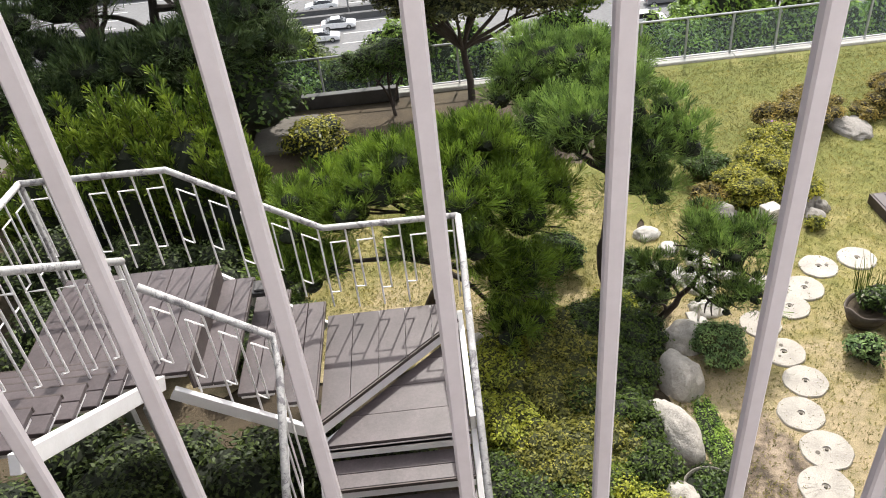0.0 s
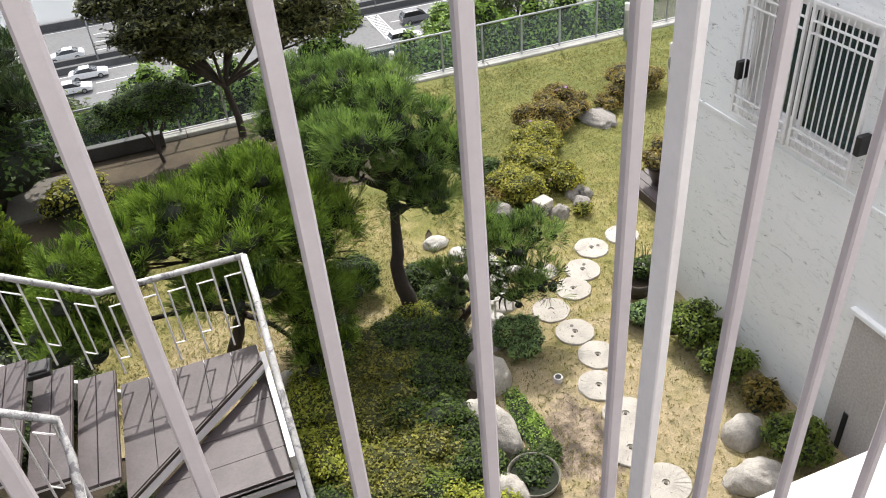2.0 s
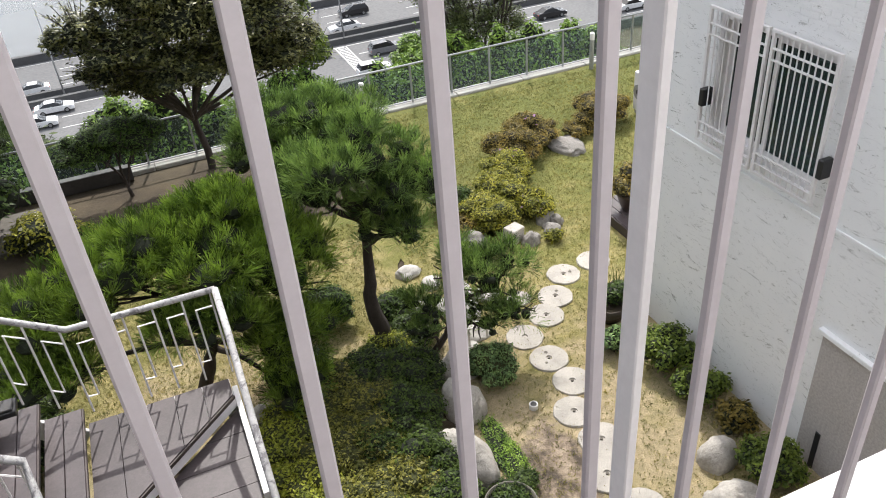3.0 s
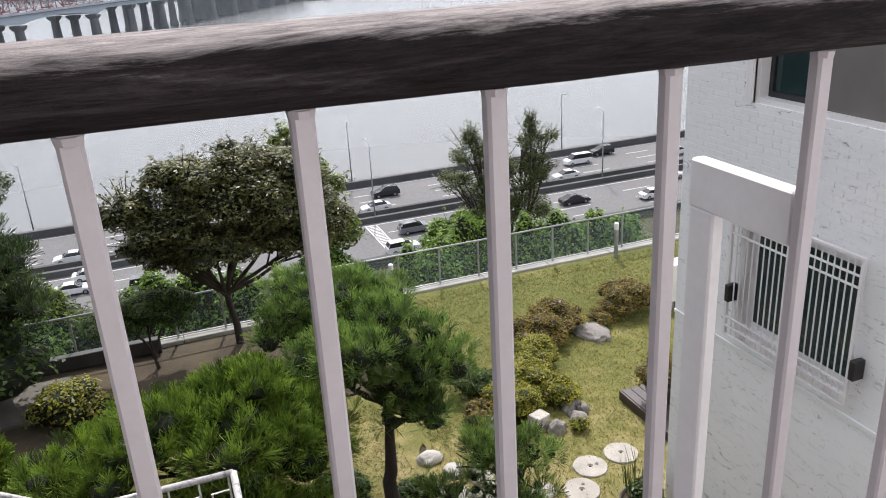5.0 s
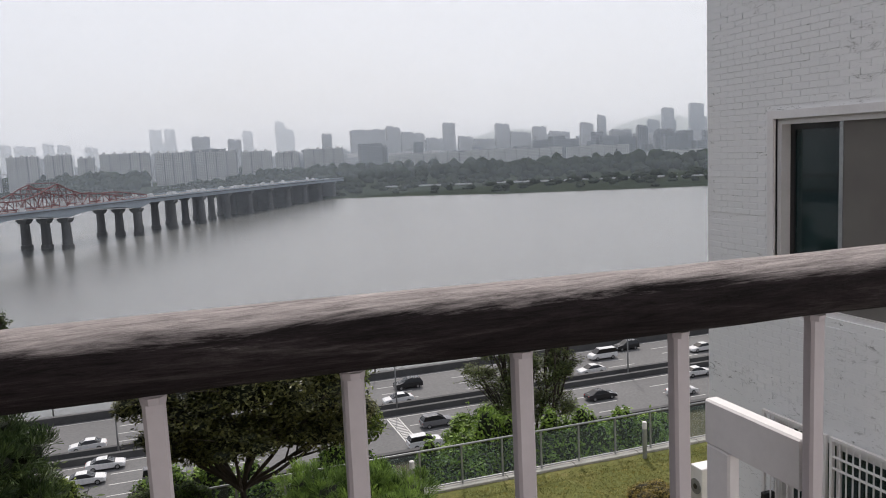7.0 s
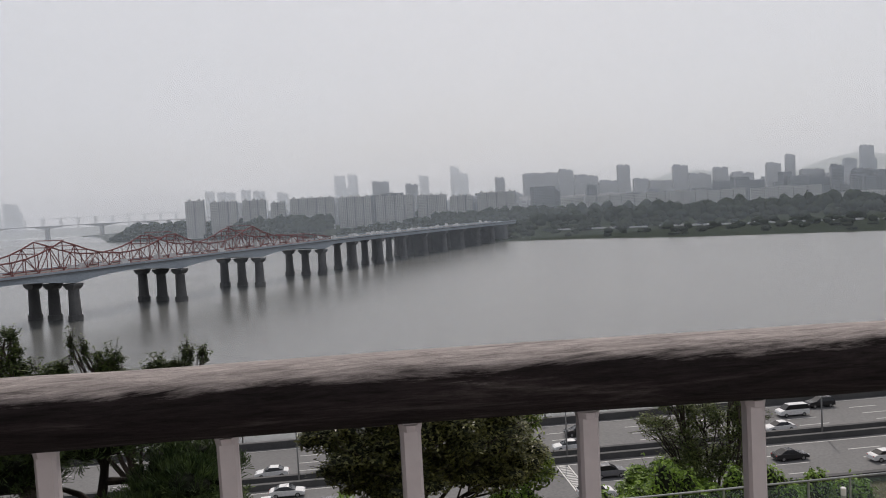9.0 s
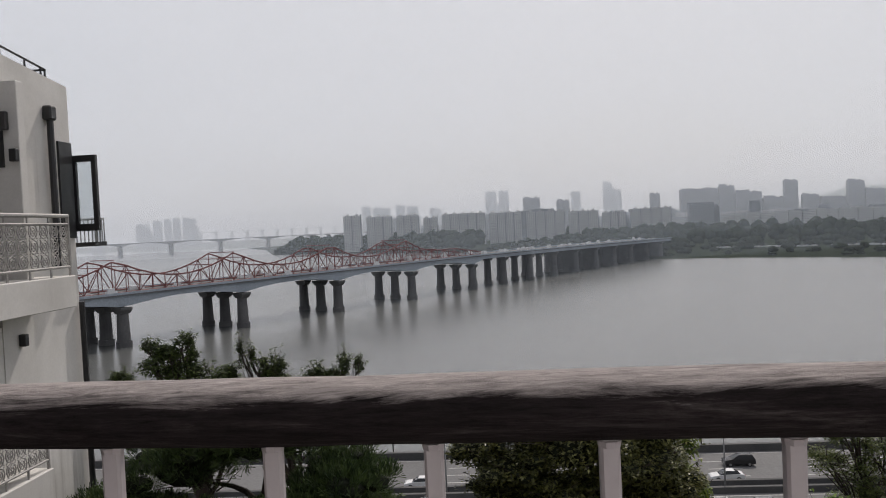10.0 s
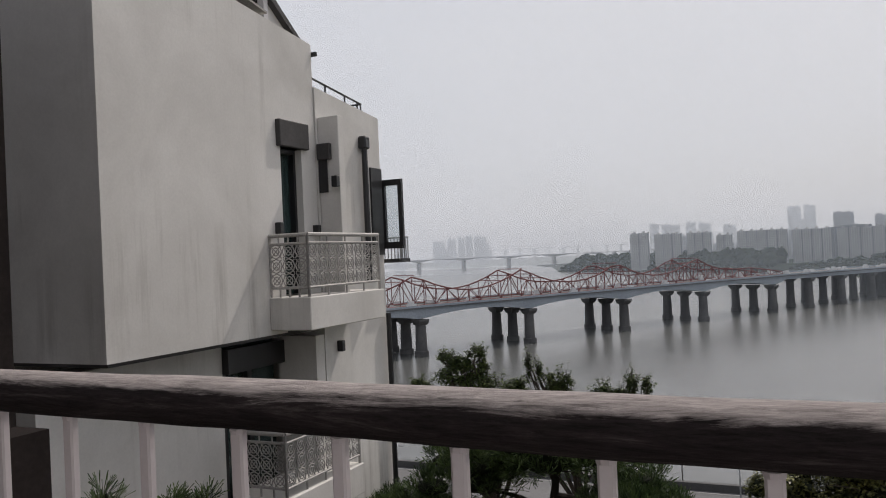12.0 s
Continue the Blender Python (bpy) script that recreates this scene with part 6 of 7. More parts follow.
def pine(name, label, base, path, pads, seed, mat, tufts=520, needle=0.15, r0=0.09, count=22, width=0.0038, inner=0.56):
    """A garden pine: a bent trunk, limbs to each pad and pads of needle tufts."""
    rng, prng = np.random.default_rng(seed), random.Random(seed)
    ob = thing(name, label, "tree", at=pose(*base))
    g = Geo()
    pts = [(0, 0, -0.1)] + list(path)
    fine = []
    for a, c in zip(pts, pts[1:]):
        for t in (0, 0.25, 0.5, 0.75):
            q = Vector(a).lerp(Vector(c), t)
            fine.append(q + Vector((prng.gauss(0, 0.014), prng.gauss(0, 0.014), 0)))
    fine.append(Vector(pts[-1]))
    g.tube(fine, [r0 * (1 - 0.65 * i / (len(fine) - 1)) for i in range(len(fine))], 10)
    part("trunk", g, M_BARK, ob, smooth=True)
    g = Geo()
    allp = []
    for x, y, z, rx, ry, rz in pads:
        start = min(fine, key=lambda q: (q - Vector((x, y, z - 0.3))).length)
        end = limb(g, start, (x, y, z - rz * 0.3), r0 * 0.42, 0.014, prng)
        for _ in range(7):
            a = prng.uniform(0, 6.28)
            limb(g, end.lerp(start, prng.uniform(0, 0.4)), (x + rx * 0.75 * math.cos(a), y + ry * 0.75 * math.sin(a), z - rz * 0.1), 0.016, 0.006, prng, n=3)
        allp += lumps(x, y, z, rx, ry, rz, 8, prng, 0.42)
    part("branch", g, M_BARK, ob)
    n = int(tufts * 0.9 * sum(rx * ry for _, _, _, rx, ry, _ in pads) * 3.4)
    p, nrm = blob_points(allp, n, rng, -0.55, 0.55)
    way = nrm * 0.9 + np.array((0, 0, 0.75)) + rng.normal(size=nrm.shape) * 0.25
    tagged(part("needles", needle_mesh("needles", p, way, needle, width, count, rng, 0.52), mat, ob), kind="stuff")
    part("shade_core", core_mesh(allp, inner, seed), M_CORE, ob)
    return ob


pine("pine_tree", "low spreading garden pine with bright green needles", (-0.15, 7.6, 0), [(0.1, -0.1, 0.35), (0.25, -0.25, 0.8), (0.3, -0.3, 1.35)],
     [(0.55, -0.5, 2.25, 0.85, 0.70, 0.46), (-0.35, -0.5, 2.2, 0.80, 0.68, 0.42), (1.15, -0.55, 1.7, 0.62, 0.68, 0.55), (1.05, -0.85, 1.1, 0.52, 0.5, 0.45), (-1.05, -0.45, 1.95, 0.62, 0.56, 0.36), (0.65, 0.1, 1.9, 0.75, 0.65, 0.45), (-1.3, -0.8, 1.5, 0.5, 0.45, 0.3), (0.95, -1.05, 0.6, 0.4, 0.36, 0.3), (0.3, -1.0, 1.75, 0.5, 0.4, 0.35)], 1, L_PINE_Y, tufts=230, count=34, r0=0.10, needle=0.165, width=0.0036)
pine("pine_tree", "rounded garden pine with a curved bare trunk", (1.98, 7.3, 0), [(0.08, 0.05, 0.3), (-0.02, 0.15, 0.7), (0.1, 0.3, 1.1), (0.1, 0.4, 1.7)],
     [(0.12, 0.42, 2.42, 0.82, 0.74, 0.5), (0.58, 0.3, 2.0, 0.52, 0.52, 0.42), (-0.35, 0.5, 2.15, 0.58, 0.58, 0.42), (-0.3, 1.6, 2.6, 0.68, 0.6, 0.36), (-0.7, 1.5, 2.25, 0.48, 0.45, 0.32), (0.2, 1.25, 2.45, 0.55, 0.5, 0.38), (0.35, 0.15, 1.65, 0.42, 0.4, 0.25)], 2, L_PINE, tufts=215, count=32, r0=0.125, needle=0.15, width=0.0035)
pine("pine_tree", "small low pine reaching over the stepping stones", (2.5, 7.0, 0), [(0.25, -0.05, 0.4), (0.45, -0.1, 0.75)],
     [(0.72, -0.25, 1.02, 0.50, 0.42, 0.40), (0.88, -0.5, 0.75, 0.36, 0.34, 0.34), (0.45, 0.05, 1.12, 0.42, 0.4, 0.28), (0.1, 0.0, 0.82, 0.42, 0.34, 0.24), (1.0, -0.15, 1.12, 0.30, 0.3, 0.24), (0.55, -0.45, 0.62, 0.34, 0.3, 0.28), (-0.05, -0.15, 0.5, 0.34, 0.3, 0.2)], 3, L_PINE, r0=0.05, tufts=210, needle=0.14, width=0.0034, inner=0.35)
pine("pine_tree", "large dark pine at the garden's corner", (-4.2, 12.9, 0), [(0.1, 0, 1.0), (0.0, 0.1, 2.0), (0.2, 0, 2.9)],
     [(0.0, 0.0, 3.1, 1.3, 1.1, 0.6), (1.35, 0.1, 2.45, 0.95, 0.9, 0.55), (-1.4, 0.2, 2.6, 1.2, 1.0, 0.6), (0.6, -0.7, 1.9, 1.1, 0.9, 0.55), (-1.0, -0.8, 1.6, 1.2, 0.9, 0.55), (1.5, 0.3, 1.5, 0.9, 0.8, 0.5), (-2.4, -0.2, 1.9, 1.0, 0.9, 0.55), (0.4, 0.2, 0.9, 1.2, 0.8, 0.4)], 4, L_PINE_BACKLIT, tufts=210, needle=0.2, r0=0.16, count=14, width=0.007)
shrub(-3.3, 13.2, 1.3, 1.5, L_DARK, "dark evergreen bush under the corner pine", 380, 0.06, 0.6)
shrub(-5.6, 12.6, 1.4, 1.8, L_DARK, "dark evergreen bush under the corner pine", 381, 0.06, 0.6)
pine("pine_tree", "young pine with upright shoots beside the stucco house", (-4.75, 4.8, 0), [(0, 0, 1.6), (0.05, 0, 3.2), (0.0, 0.05, 4.3)],
     [(-0.33, -0.33, 4.72, 0.09, 0.09, 0.2), (0.02, 0.0, 4.6, 0.09, 0.09, 0.2), (0.2, 0.15, 4.62, 0.08, 0.08, 0.2), (0.0, 0.0, 4.1, 0.5, 0.45, 0.25), (0.0, 0.0, 3.3, 0.7, 0.6, 0.3)], 9, L_PINE_BACKLIT, tufts=300, needle=0.16, r0=0.08)


def juniper(x, y, h, r, seed):
    """Upright feathery juniper: many rising sprays."""
    rng, prng = np.random.default_rng(seed), random.Random(seed)
    ob = thing("juniper", "upright feathery bright green juniper behind the stair", "shrub", "upright junipers", at=pose(x, y, 0))
    g = Geo()
    pp, ww = [], []
    for i in range(42):
        a, k = prng.uniform(0, 6.283), math.sqrt(prng.random())
        top = Vector((r * k * math.cos(a), r * k * math.sin(a), h * (1 - 0.45 * k * k) * prng.uniform(0.75, 1.08)))
        foot = Vector((0.3 * top.x, 0.3 * top.y, 0.0))
        g.tube([foot, foot.lerp(top, 0.6), top], [0.015, 0.010, 0.004], 4)
        for j in range(46):
            t = 0.15 + 0.85 * j / 45
            w = 0.17 * (1.05 - t) + 0.03
            b = prng.uniform(0, 6.283)
            q = foot.lerp(top, t) + Vector((math.cos(b), math.sin(b), 0)) * w * prng.random()
            pp.append(q)
            ww.append((math.cos(b) * 0.45, math.sin(b) * 0.45, 1.0))
    part("stem", g, M_BARK, ob)
    tagged(part("foliage", needle_mesh("foliage", np.array(pp), np.array(ww), 0.15, 0.011, 9, rng, 0.34), L_JUNIPER, ob), kind="stuff")
    part("shade_core", core_mesh([(0, 0, h * 0.36, r * 0.85, r * 0.85, h * 0.42)], 0.9, seed), M_CORE, ob)


for i, (x, y, h, r) in enumerate(((-2.45, 9.0, 1.9, 0.6), (-3.0, 9.3, 2.75, 0.75), (-3.7, 9.4, 2.6, 0.75), (-4.4, 9.5, 2.4, 0.8), (-5.2, 9.6, 2.2, 0.8), (-2.05, 8.7, 1.2, 0.45))):
    juniper(x, y, h, r, 400 + i)


def broadleaf(name, label, base, trunk, crown, mat, seed, size, n, r0, forks=5, core=0.0, flat=0.35, sprays=9, reach=1.3):
    """A tree with a forked, tapered trunk and a crown of leaf clumps with gaps."""
    rng, prng = np.random.default_rng(seed), random.Random(seed)
    ob = thing(name, label, "tree", at=pose(*base))
    g = Geo()
    fork = Vector(trunk)
    limb(g, (0, 0, -0.3), fork, r0, r0 * 0.75, prng, 0.05)
    part("trunk", g, M_BARK, ob, smooth=True)
    g = Geo()
    blobs = []
    for x, y, z, rx, ry, rz in crown:
        blobs += lumps(x, y, z, rx, ry, rz, 9, prng, 0.34)
        end = limb(g, fork, (x, y, z - rz * 0.2), r0 * 0.5, 0.02, prng, 0.1)
        for _ in range(forks):
            a, u = prng.uniform(0, 6.28), prng.uniform(-0.2, 0.8)
            limb(g, fork.lerp(end, prng.uniform(0.5, 1)), (x + rx * 0.8 * math.cos(a), y + ry * 0.8 * math.sin(a), z + rz * 0.7 * u), 0.022, 0.006, prng, 0.1, 4)
    # leafy twigs that break the outline
    tip_p, tip_n = [], []
    for x, y, z, rx, ry, rz in crown:
        for _ in range(sprays):
            a, u = prng.uniform(0, 6.283), prng.uniform(-0.25, 1.0)
            q = math.sqrt(1 - u * u)
            way = Vector((q * math.cos(a) * rx, q * math.sin(a) * ry, u * rz))
            p0, p1 = Vector((x, y, z)) + way * 0.45, Vector((x, y, z)) + way * prng.uniform(0.95, reach) + Vector((0, 0, 0.06))
            g.tube([p0, p0.lerp(p1, 0.5) + Vector((0, 0, 0.02)), p1], [0.010, 0.007, 0.003], 4)
            for k in range(16):
                t = 0.2 + 0.8 * k / 15
                tip_p.append(p0.lerp(p1, t) + Vector((prng.gauss(0, 1), prng.gauss(0, 1), prng.gauss(0, 1))) * size * (1.5 - t * 0.9))
                tip_n.append((prng.gauss(0, 0.5), prng.gauss(0, 0.5), 1.0))
    part("limb", g, M_BARK, ob)
    p, nrm = blob_points(blobs, n, rng, -0.8, 0.7)
    p, nrm = np.concatenate([p, np.array(tip_p)]), np.concatenate([nrm, np.array(tip_n)])
    nrm = nrm * 0.5 + np.array((0, 0, 0.8)) + rng.normal(size=nrm.shape) * flat
    tagged(part("foliage", leaf_mesh("foliage", p, nrm, size, 0.42, rng, 0.05), mat, ob), kind="stuff")
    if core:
        part("shade_core", core_mesh(blobs, core, seed), M_CORE, ob)
    return ob


broadleaf("maple_tree", "spreading maple with dense dark green leaves near the fence", (0.96, 13.45, 0), (-0.12, 0.05, 0.98),
          [(0.1, 0.0, 2.75, 1.15, 1.1, 0.75), (-0.95, 0.0, 2.45, 0.85, 0.9, 0.55), (1.25, -0.1, 2.55, 1.0, 0.95, 0.7), (0.5, 0.2, 3.25, 0.75, 0.8, 0.45), (1.75, 0.1, 2.0, 0.6, 0.7, 0.45), (-0.2, -0.4, 2.0, 0.9, 0.7, 0.4), (1.5, 0.3, 3.2, 0.35, 0.35, 0.4), (-1.45, 0.0, 2.75, 0.55, 0.6, 0.5), (-0.5, 0.1, 3.05, 0.8, 0.8, 0.5), (-1.2, -0.1, 2.1, 0.6, 0.6, 0.35), (1.1, 0.1, 3.1, 0.7, 0.7, 0.5), (0.5, 0.0, 2.0, 0.9, 0.8, 0.4), (-0.7, 0.0, 1.85, 0.7, 0.7, 0.35), (1.3, -0.2, 1.85, 0.75, 0.7, 0.4)], L_MAPLE, 500, 0.040, 76000, 0.078, core=0.66, sprays=26, reach=1.22)
broadleaf("small_tree", "small round-headed dark tree by the kerb", (-0.5, 13.2, 0), (0.0, 0.0, 0.14),
          [(-0.42, 0, 0.98, 0.58, 0.5, 0.36), (0.35, 0, 1.0, 0.52, 0.5, 0.4), (0.0, 0.1, 1.15, 0.5, 0.5, 0.32)], L_DARK, 501, 0.024, 26000, 0.042, 3, core=0.78, sprays=12, reach=1.12)
L_SPRIG = foliage("grey_green_feathery_leaves", (0.03, 0.045, 0.018), (0.15, 0.185, 0.07), 0.5, 0.3)
broadleaf("tree_beyond_fence", "thin feathery tree on the slope beyond the fence", (8.3, 18.0, -4.5), (0.1, 0, 3.2),
          [(-0.9, 0, 6.1, 0.55, 0.45, 0.6), (-0.85, 0, 6.5, 0.22, 0.2, 0.3), (-1.3, 0, 5.4, 0.55, 0.45, 0.4), (-0.1, 0, 5.6, 0.5, 0.45, 0.55), (0.8, 0, 6.65, 0.18, 0.16, 0.3), (0.85, 0, 6.1, 0.42, 0.4, 0.55), (1.35, 0, 6.2, 0.3, 0.22, 0.25), (0.6, 0, 5.2, 0.65, 0.6, 0.7), (0.6, 0, 4.4, 0.8, 0.7, 0.6), (-0.5, 0, 4.4, 0.9, 0.8, 0.6), (-0.5, 0, 5.0, 0.65, 0.6, 0.5), (1.0, 0, 5.5, 0.45, 0.45, 0.5)], L_SPRIG, 502, 0.034, 30000, 0.065, 7, sprays=26, reach=1.7)
broadleaf("tree_beyond_fence", "bright leafy bush-tree on the slope beyond the fence", (6.7, 17.4, -3.5), (0.0, 0, 1.8),
          [(0.0, 0, 3.2, 0.9, 0.8, 0.6), (0.9, 0, 2.9, 0.8, 0.8, 0.6)], L_VINE, 503, 0.055, 11000, 0.07, 4, sprays=16)
# slope trees whose backlit tone is put into the leaf colour
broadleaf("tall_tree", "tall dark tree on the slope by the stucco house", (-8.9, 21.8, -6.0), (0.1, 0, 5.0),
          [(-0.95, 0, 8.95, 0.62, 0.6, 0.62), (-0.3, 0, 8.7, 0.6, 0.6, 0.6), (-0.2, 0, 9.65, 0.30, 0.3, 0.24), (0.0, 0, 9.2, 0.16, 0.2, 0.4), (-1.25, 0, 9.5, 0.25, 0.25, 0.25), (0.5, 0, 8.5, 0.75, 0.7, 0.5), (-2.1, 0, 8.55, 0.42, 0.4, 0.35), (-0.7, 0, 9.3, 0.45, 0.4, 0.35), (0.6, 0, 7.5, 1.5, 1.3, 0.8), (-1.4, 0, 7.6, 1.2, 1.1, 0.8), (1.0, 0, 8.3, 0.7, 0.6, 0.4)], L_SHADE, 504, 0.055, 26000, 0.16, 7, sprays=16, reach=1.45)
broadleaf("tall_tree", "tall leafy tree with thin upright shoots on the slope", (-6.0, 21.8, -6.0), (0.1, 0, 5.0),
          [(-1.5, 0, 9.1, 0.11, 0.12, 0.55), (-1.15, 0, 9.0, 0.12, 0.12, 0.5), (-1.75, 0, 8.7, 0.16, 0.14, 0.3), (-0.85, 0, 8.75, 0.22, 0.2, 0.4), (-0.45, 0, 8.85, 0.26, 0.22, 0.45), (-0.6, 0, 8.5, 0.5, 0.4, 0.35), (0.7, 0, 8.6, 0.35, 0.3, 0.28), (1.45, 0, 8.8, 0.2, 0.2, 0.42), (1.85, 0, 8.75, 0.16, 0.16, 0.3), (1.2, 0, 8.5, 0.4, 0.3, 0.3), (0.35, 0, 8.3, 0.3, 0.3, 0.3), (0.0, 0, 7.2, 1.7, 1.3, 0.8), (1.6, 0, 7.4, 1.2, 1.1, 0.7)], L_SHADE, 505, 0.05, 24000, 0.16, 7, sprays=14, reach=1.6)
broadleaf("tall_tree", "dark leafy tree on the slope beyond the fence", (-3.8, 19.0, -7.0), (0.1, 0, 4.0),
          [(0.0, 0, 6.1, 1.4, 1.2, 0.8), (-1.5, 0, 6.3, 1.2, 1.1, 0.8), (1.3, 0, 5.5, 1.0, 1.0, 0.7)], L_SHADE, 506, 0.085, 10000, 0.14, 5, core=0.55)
broadleaf("tall_tree", "leafy tree beyond the fence behind the maple", (3.6, 17.0, -4.0), (0.1, 0, 3.0),
          [(0.0, 0, 4.6, 0.9, 0.9, 0.7), (-0.3, 0, 5.6, 0.7, 0.7, 0.8), (-0.9, 0, 6.6, 0.35, 0.3, 0.5)], L_MID, 507, 0.07, 7000, 0.1, 5, core=0.4)
# climbing greenery on the slope behind the fence
prng = random.Random(77)
for i in range(26):
    x = -8.8 + 0.76 * i + prng.uniform(-0.25, 0.25)
    top = 0.75 if i % 4 else 1.0
    if 3.9 < x < 4.9:
        top = -0.1
    elif x > 8.6:
        top = 0.5
    y = 15.2 + prng.uniform(0, 0.9)
    z0 = ground_height(x, y) - 0.3
    shrub(x, y, prng.uniform(0.65, 0.95), top - z0 + prng.uniform(-0.15, 0.2), L_VINE if prng.random() < 0.65 else L_MID, "leafy climbing bush on the slope behind the fence", 600 + i, 0.05, 0.6, nl=16, name="slope_bush", group="slope bushes", z=z0)
rng = random.Random(5)
nrng = np.random.default_rng(5)
pts, wid = [], []
for i in range(420):
    x, y = rng.uniform(-55, 75), rng.uniform(20, 84)
    z = ground_height(x, y)
    r = rng.uniform(1.3, 2.6)
    pts.append((x, y, z + r * 0.25, r, r, r * 0.8))
p, nrm = blob_points(pts, 60000, nrng, -0.1, 0.3)
tagged(part("hillside_scrub", leaf_mesh("hillside_scrub", p, nrm + nrng.normal(size=nrm.shape) * 0.4, 0.22, 0.5, nrng), L_MID), "dense green scrub down the hillside", "scrub", kind="stuff")

# ---- garden stones ----
def rock(x, y, rx, ry, rz, seed, label, mat=M_ROCK, turn=0.0, flat=0.0, group="garden rocks", z=0.0):
    bm = bmesh.new()
    bmesh.ops.create_icosphere(bm, subdivisions=4, radius=1.0)
    for v in bm.verts:
        c = v.co.copy()
        k = 1 + 0.17 * noise.noise(c * 1.1 + Vector((seed, 0, 0))) + 0.09 * noise.noise(c * 3.1 + Vector((0, seed, 0))) + 0.03 * noise.noise(c * 9 + Vector((0, 0, seed)))
        if flat:
            k *= 1 - flat * max(0, 0.5 * noise.cell(c * 1.4 + Vector((seed, seed, 0))))
        v.co = Vector((c.x * rx * k, c.y * ry * k, max(-0.35, c.z) * rz * k))
    me = bpy.data.meshes.new("rock")
    bm.to_mesh(me)
    bm.free()
    me.shade_smooth()
    me.materials.append(mat)
    ob = new("rock", me)
    ob.matrix_world = pose(x, y, z + rz * 0.2, 0, 0, turn)
    return tagged(ob, label, "rock", group)


M_GREYROCK = surface("weathered_grey_rock", (0.19, 0.175, 0.16), (0.34, 0.32, 0.295), 2.8, 28, 0.9, 0.8, 0.02, stain=(0.10, 0.095, 0.08), stain_at=0.6)
BOULDERS = ((2.70, 6.57, 0.25, 0.22, 0.26), (2.48, 6.0, 0.22, 0.30, 0.30), (2.20, 5.24, 0.20, 0.42, 0.34), (1.98, 4.42, 0.21, 0.24, 0.28), (2.0, 3.85, 0.22, 0.22, 0.26))
for i, (x, y, rx, ry, rz) in enumerate(BOULDERS):
    rock(x, y, rx, ry, rz, 7.3 * i + 1.7, "rounded pale boulder edging the planted bed", turn=9 * i)
for i, (x, y, rx, ry, rz) in enumerate(((2.86, 8.68, 0.2, 0.14, 0.12), (2.66, 7.95, 0.2, 0.13, 0.10), (3.05, 8.3, 0.17, 0.14, 0.1), (3.33, 8.05, 0.26, 0.16, 0.12), (3.2, 7.55, 0.26, 0.2, 0.12), (3.15, 7.1, 0.22, 0.18, 0.1), (3.6, 7.75, 0.2, 0.16, 0.1), (2.95, 7.75, 0.2, 0.16, 0.12), (3.5, 8.4, 0.2, 0.16, 0.12))):
    rock(x, y, rx, ry, rz, 20 + 2.7 * i, "flat pale stone under the pines", M_STONE, 31 * i, 0.3)
for i, (x, y, rx, ry, rz) in enumerate(((3.9, 8.86, 0.26, 0.2, 0.24), (4.74, 8.56, 0.17, 0.14, 0.17), (5.22, 9.0, 0.2, 0.15, 0.18), (5.14, 8.68, 0.18, 0.14, 0.12), (6.72, 10.9, 0.42, 0.3, 0.13), (5.32, 8.85, 0.12, 0.1, 0.14))):
    rock(x, y, rx, ry, rz, 51.3 + 2.7 * i, "angular grey rock beside the azaleas", M_GREYROCK, 25 * i, 0.5)
bevelled(tagged(part("stone_block", Geo().box(-0.13, 0.13, -0.1, 0.1, -0.05, 0.26, m=pose(4.52, 8.72, 0, 3, 4, 22)), M_ROCK), "small squared grey stone block", "stone"), 0.02)
rock(4.46, 4.16, 0.21, 0.18, 0.25, 71, "rounded pale boulder beside the white wall")
rock(4.24, 3.66, 0.32, 0.2, 0.22, 74, "broad grey garden rock beside the white wall", turn=-20, flat=0.4)
rock(0.42, 6.95, 0.12, 0.1, 0.14, 78, "small pale rock behind the stair", M_STONE)

# ---- millstone stepping stones ----
M_MILL = surface("pale_millstone_granite", (0.36, 0.335, 0.30), (0.52, 0.485, 0.435), 4, 70, 0.9, 0.6, 0.006, stain=(0.38, 0.34, 0.28), stain_at=0.62)
# holes are solid plugs with their inner shade put into the colour
M_SOCKET = plain("hole_shade", (0.14, 0.125, 0.105), 0.95)


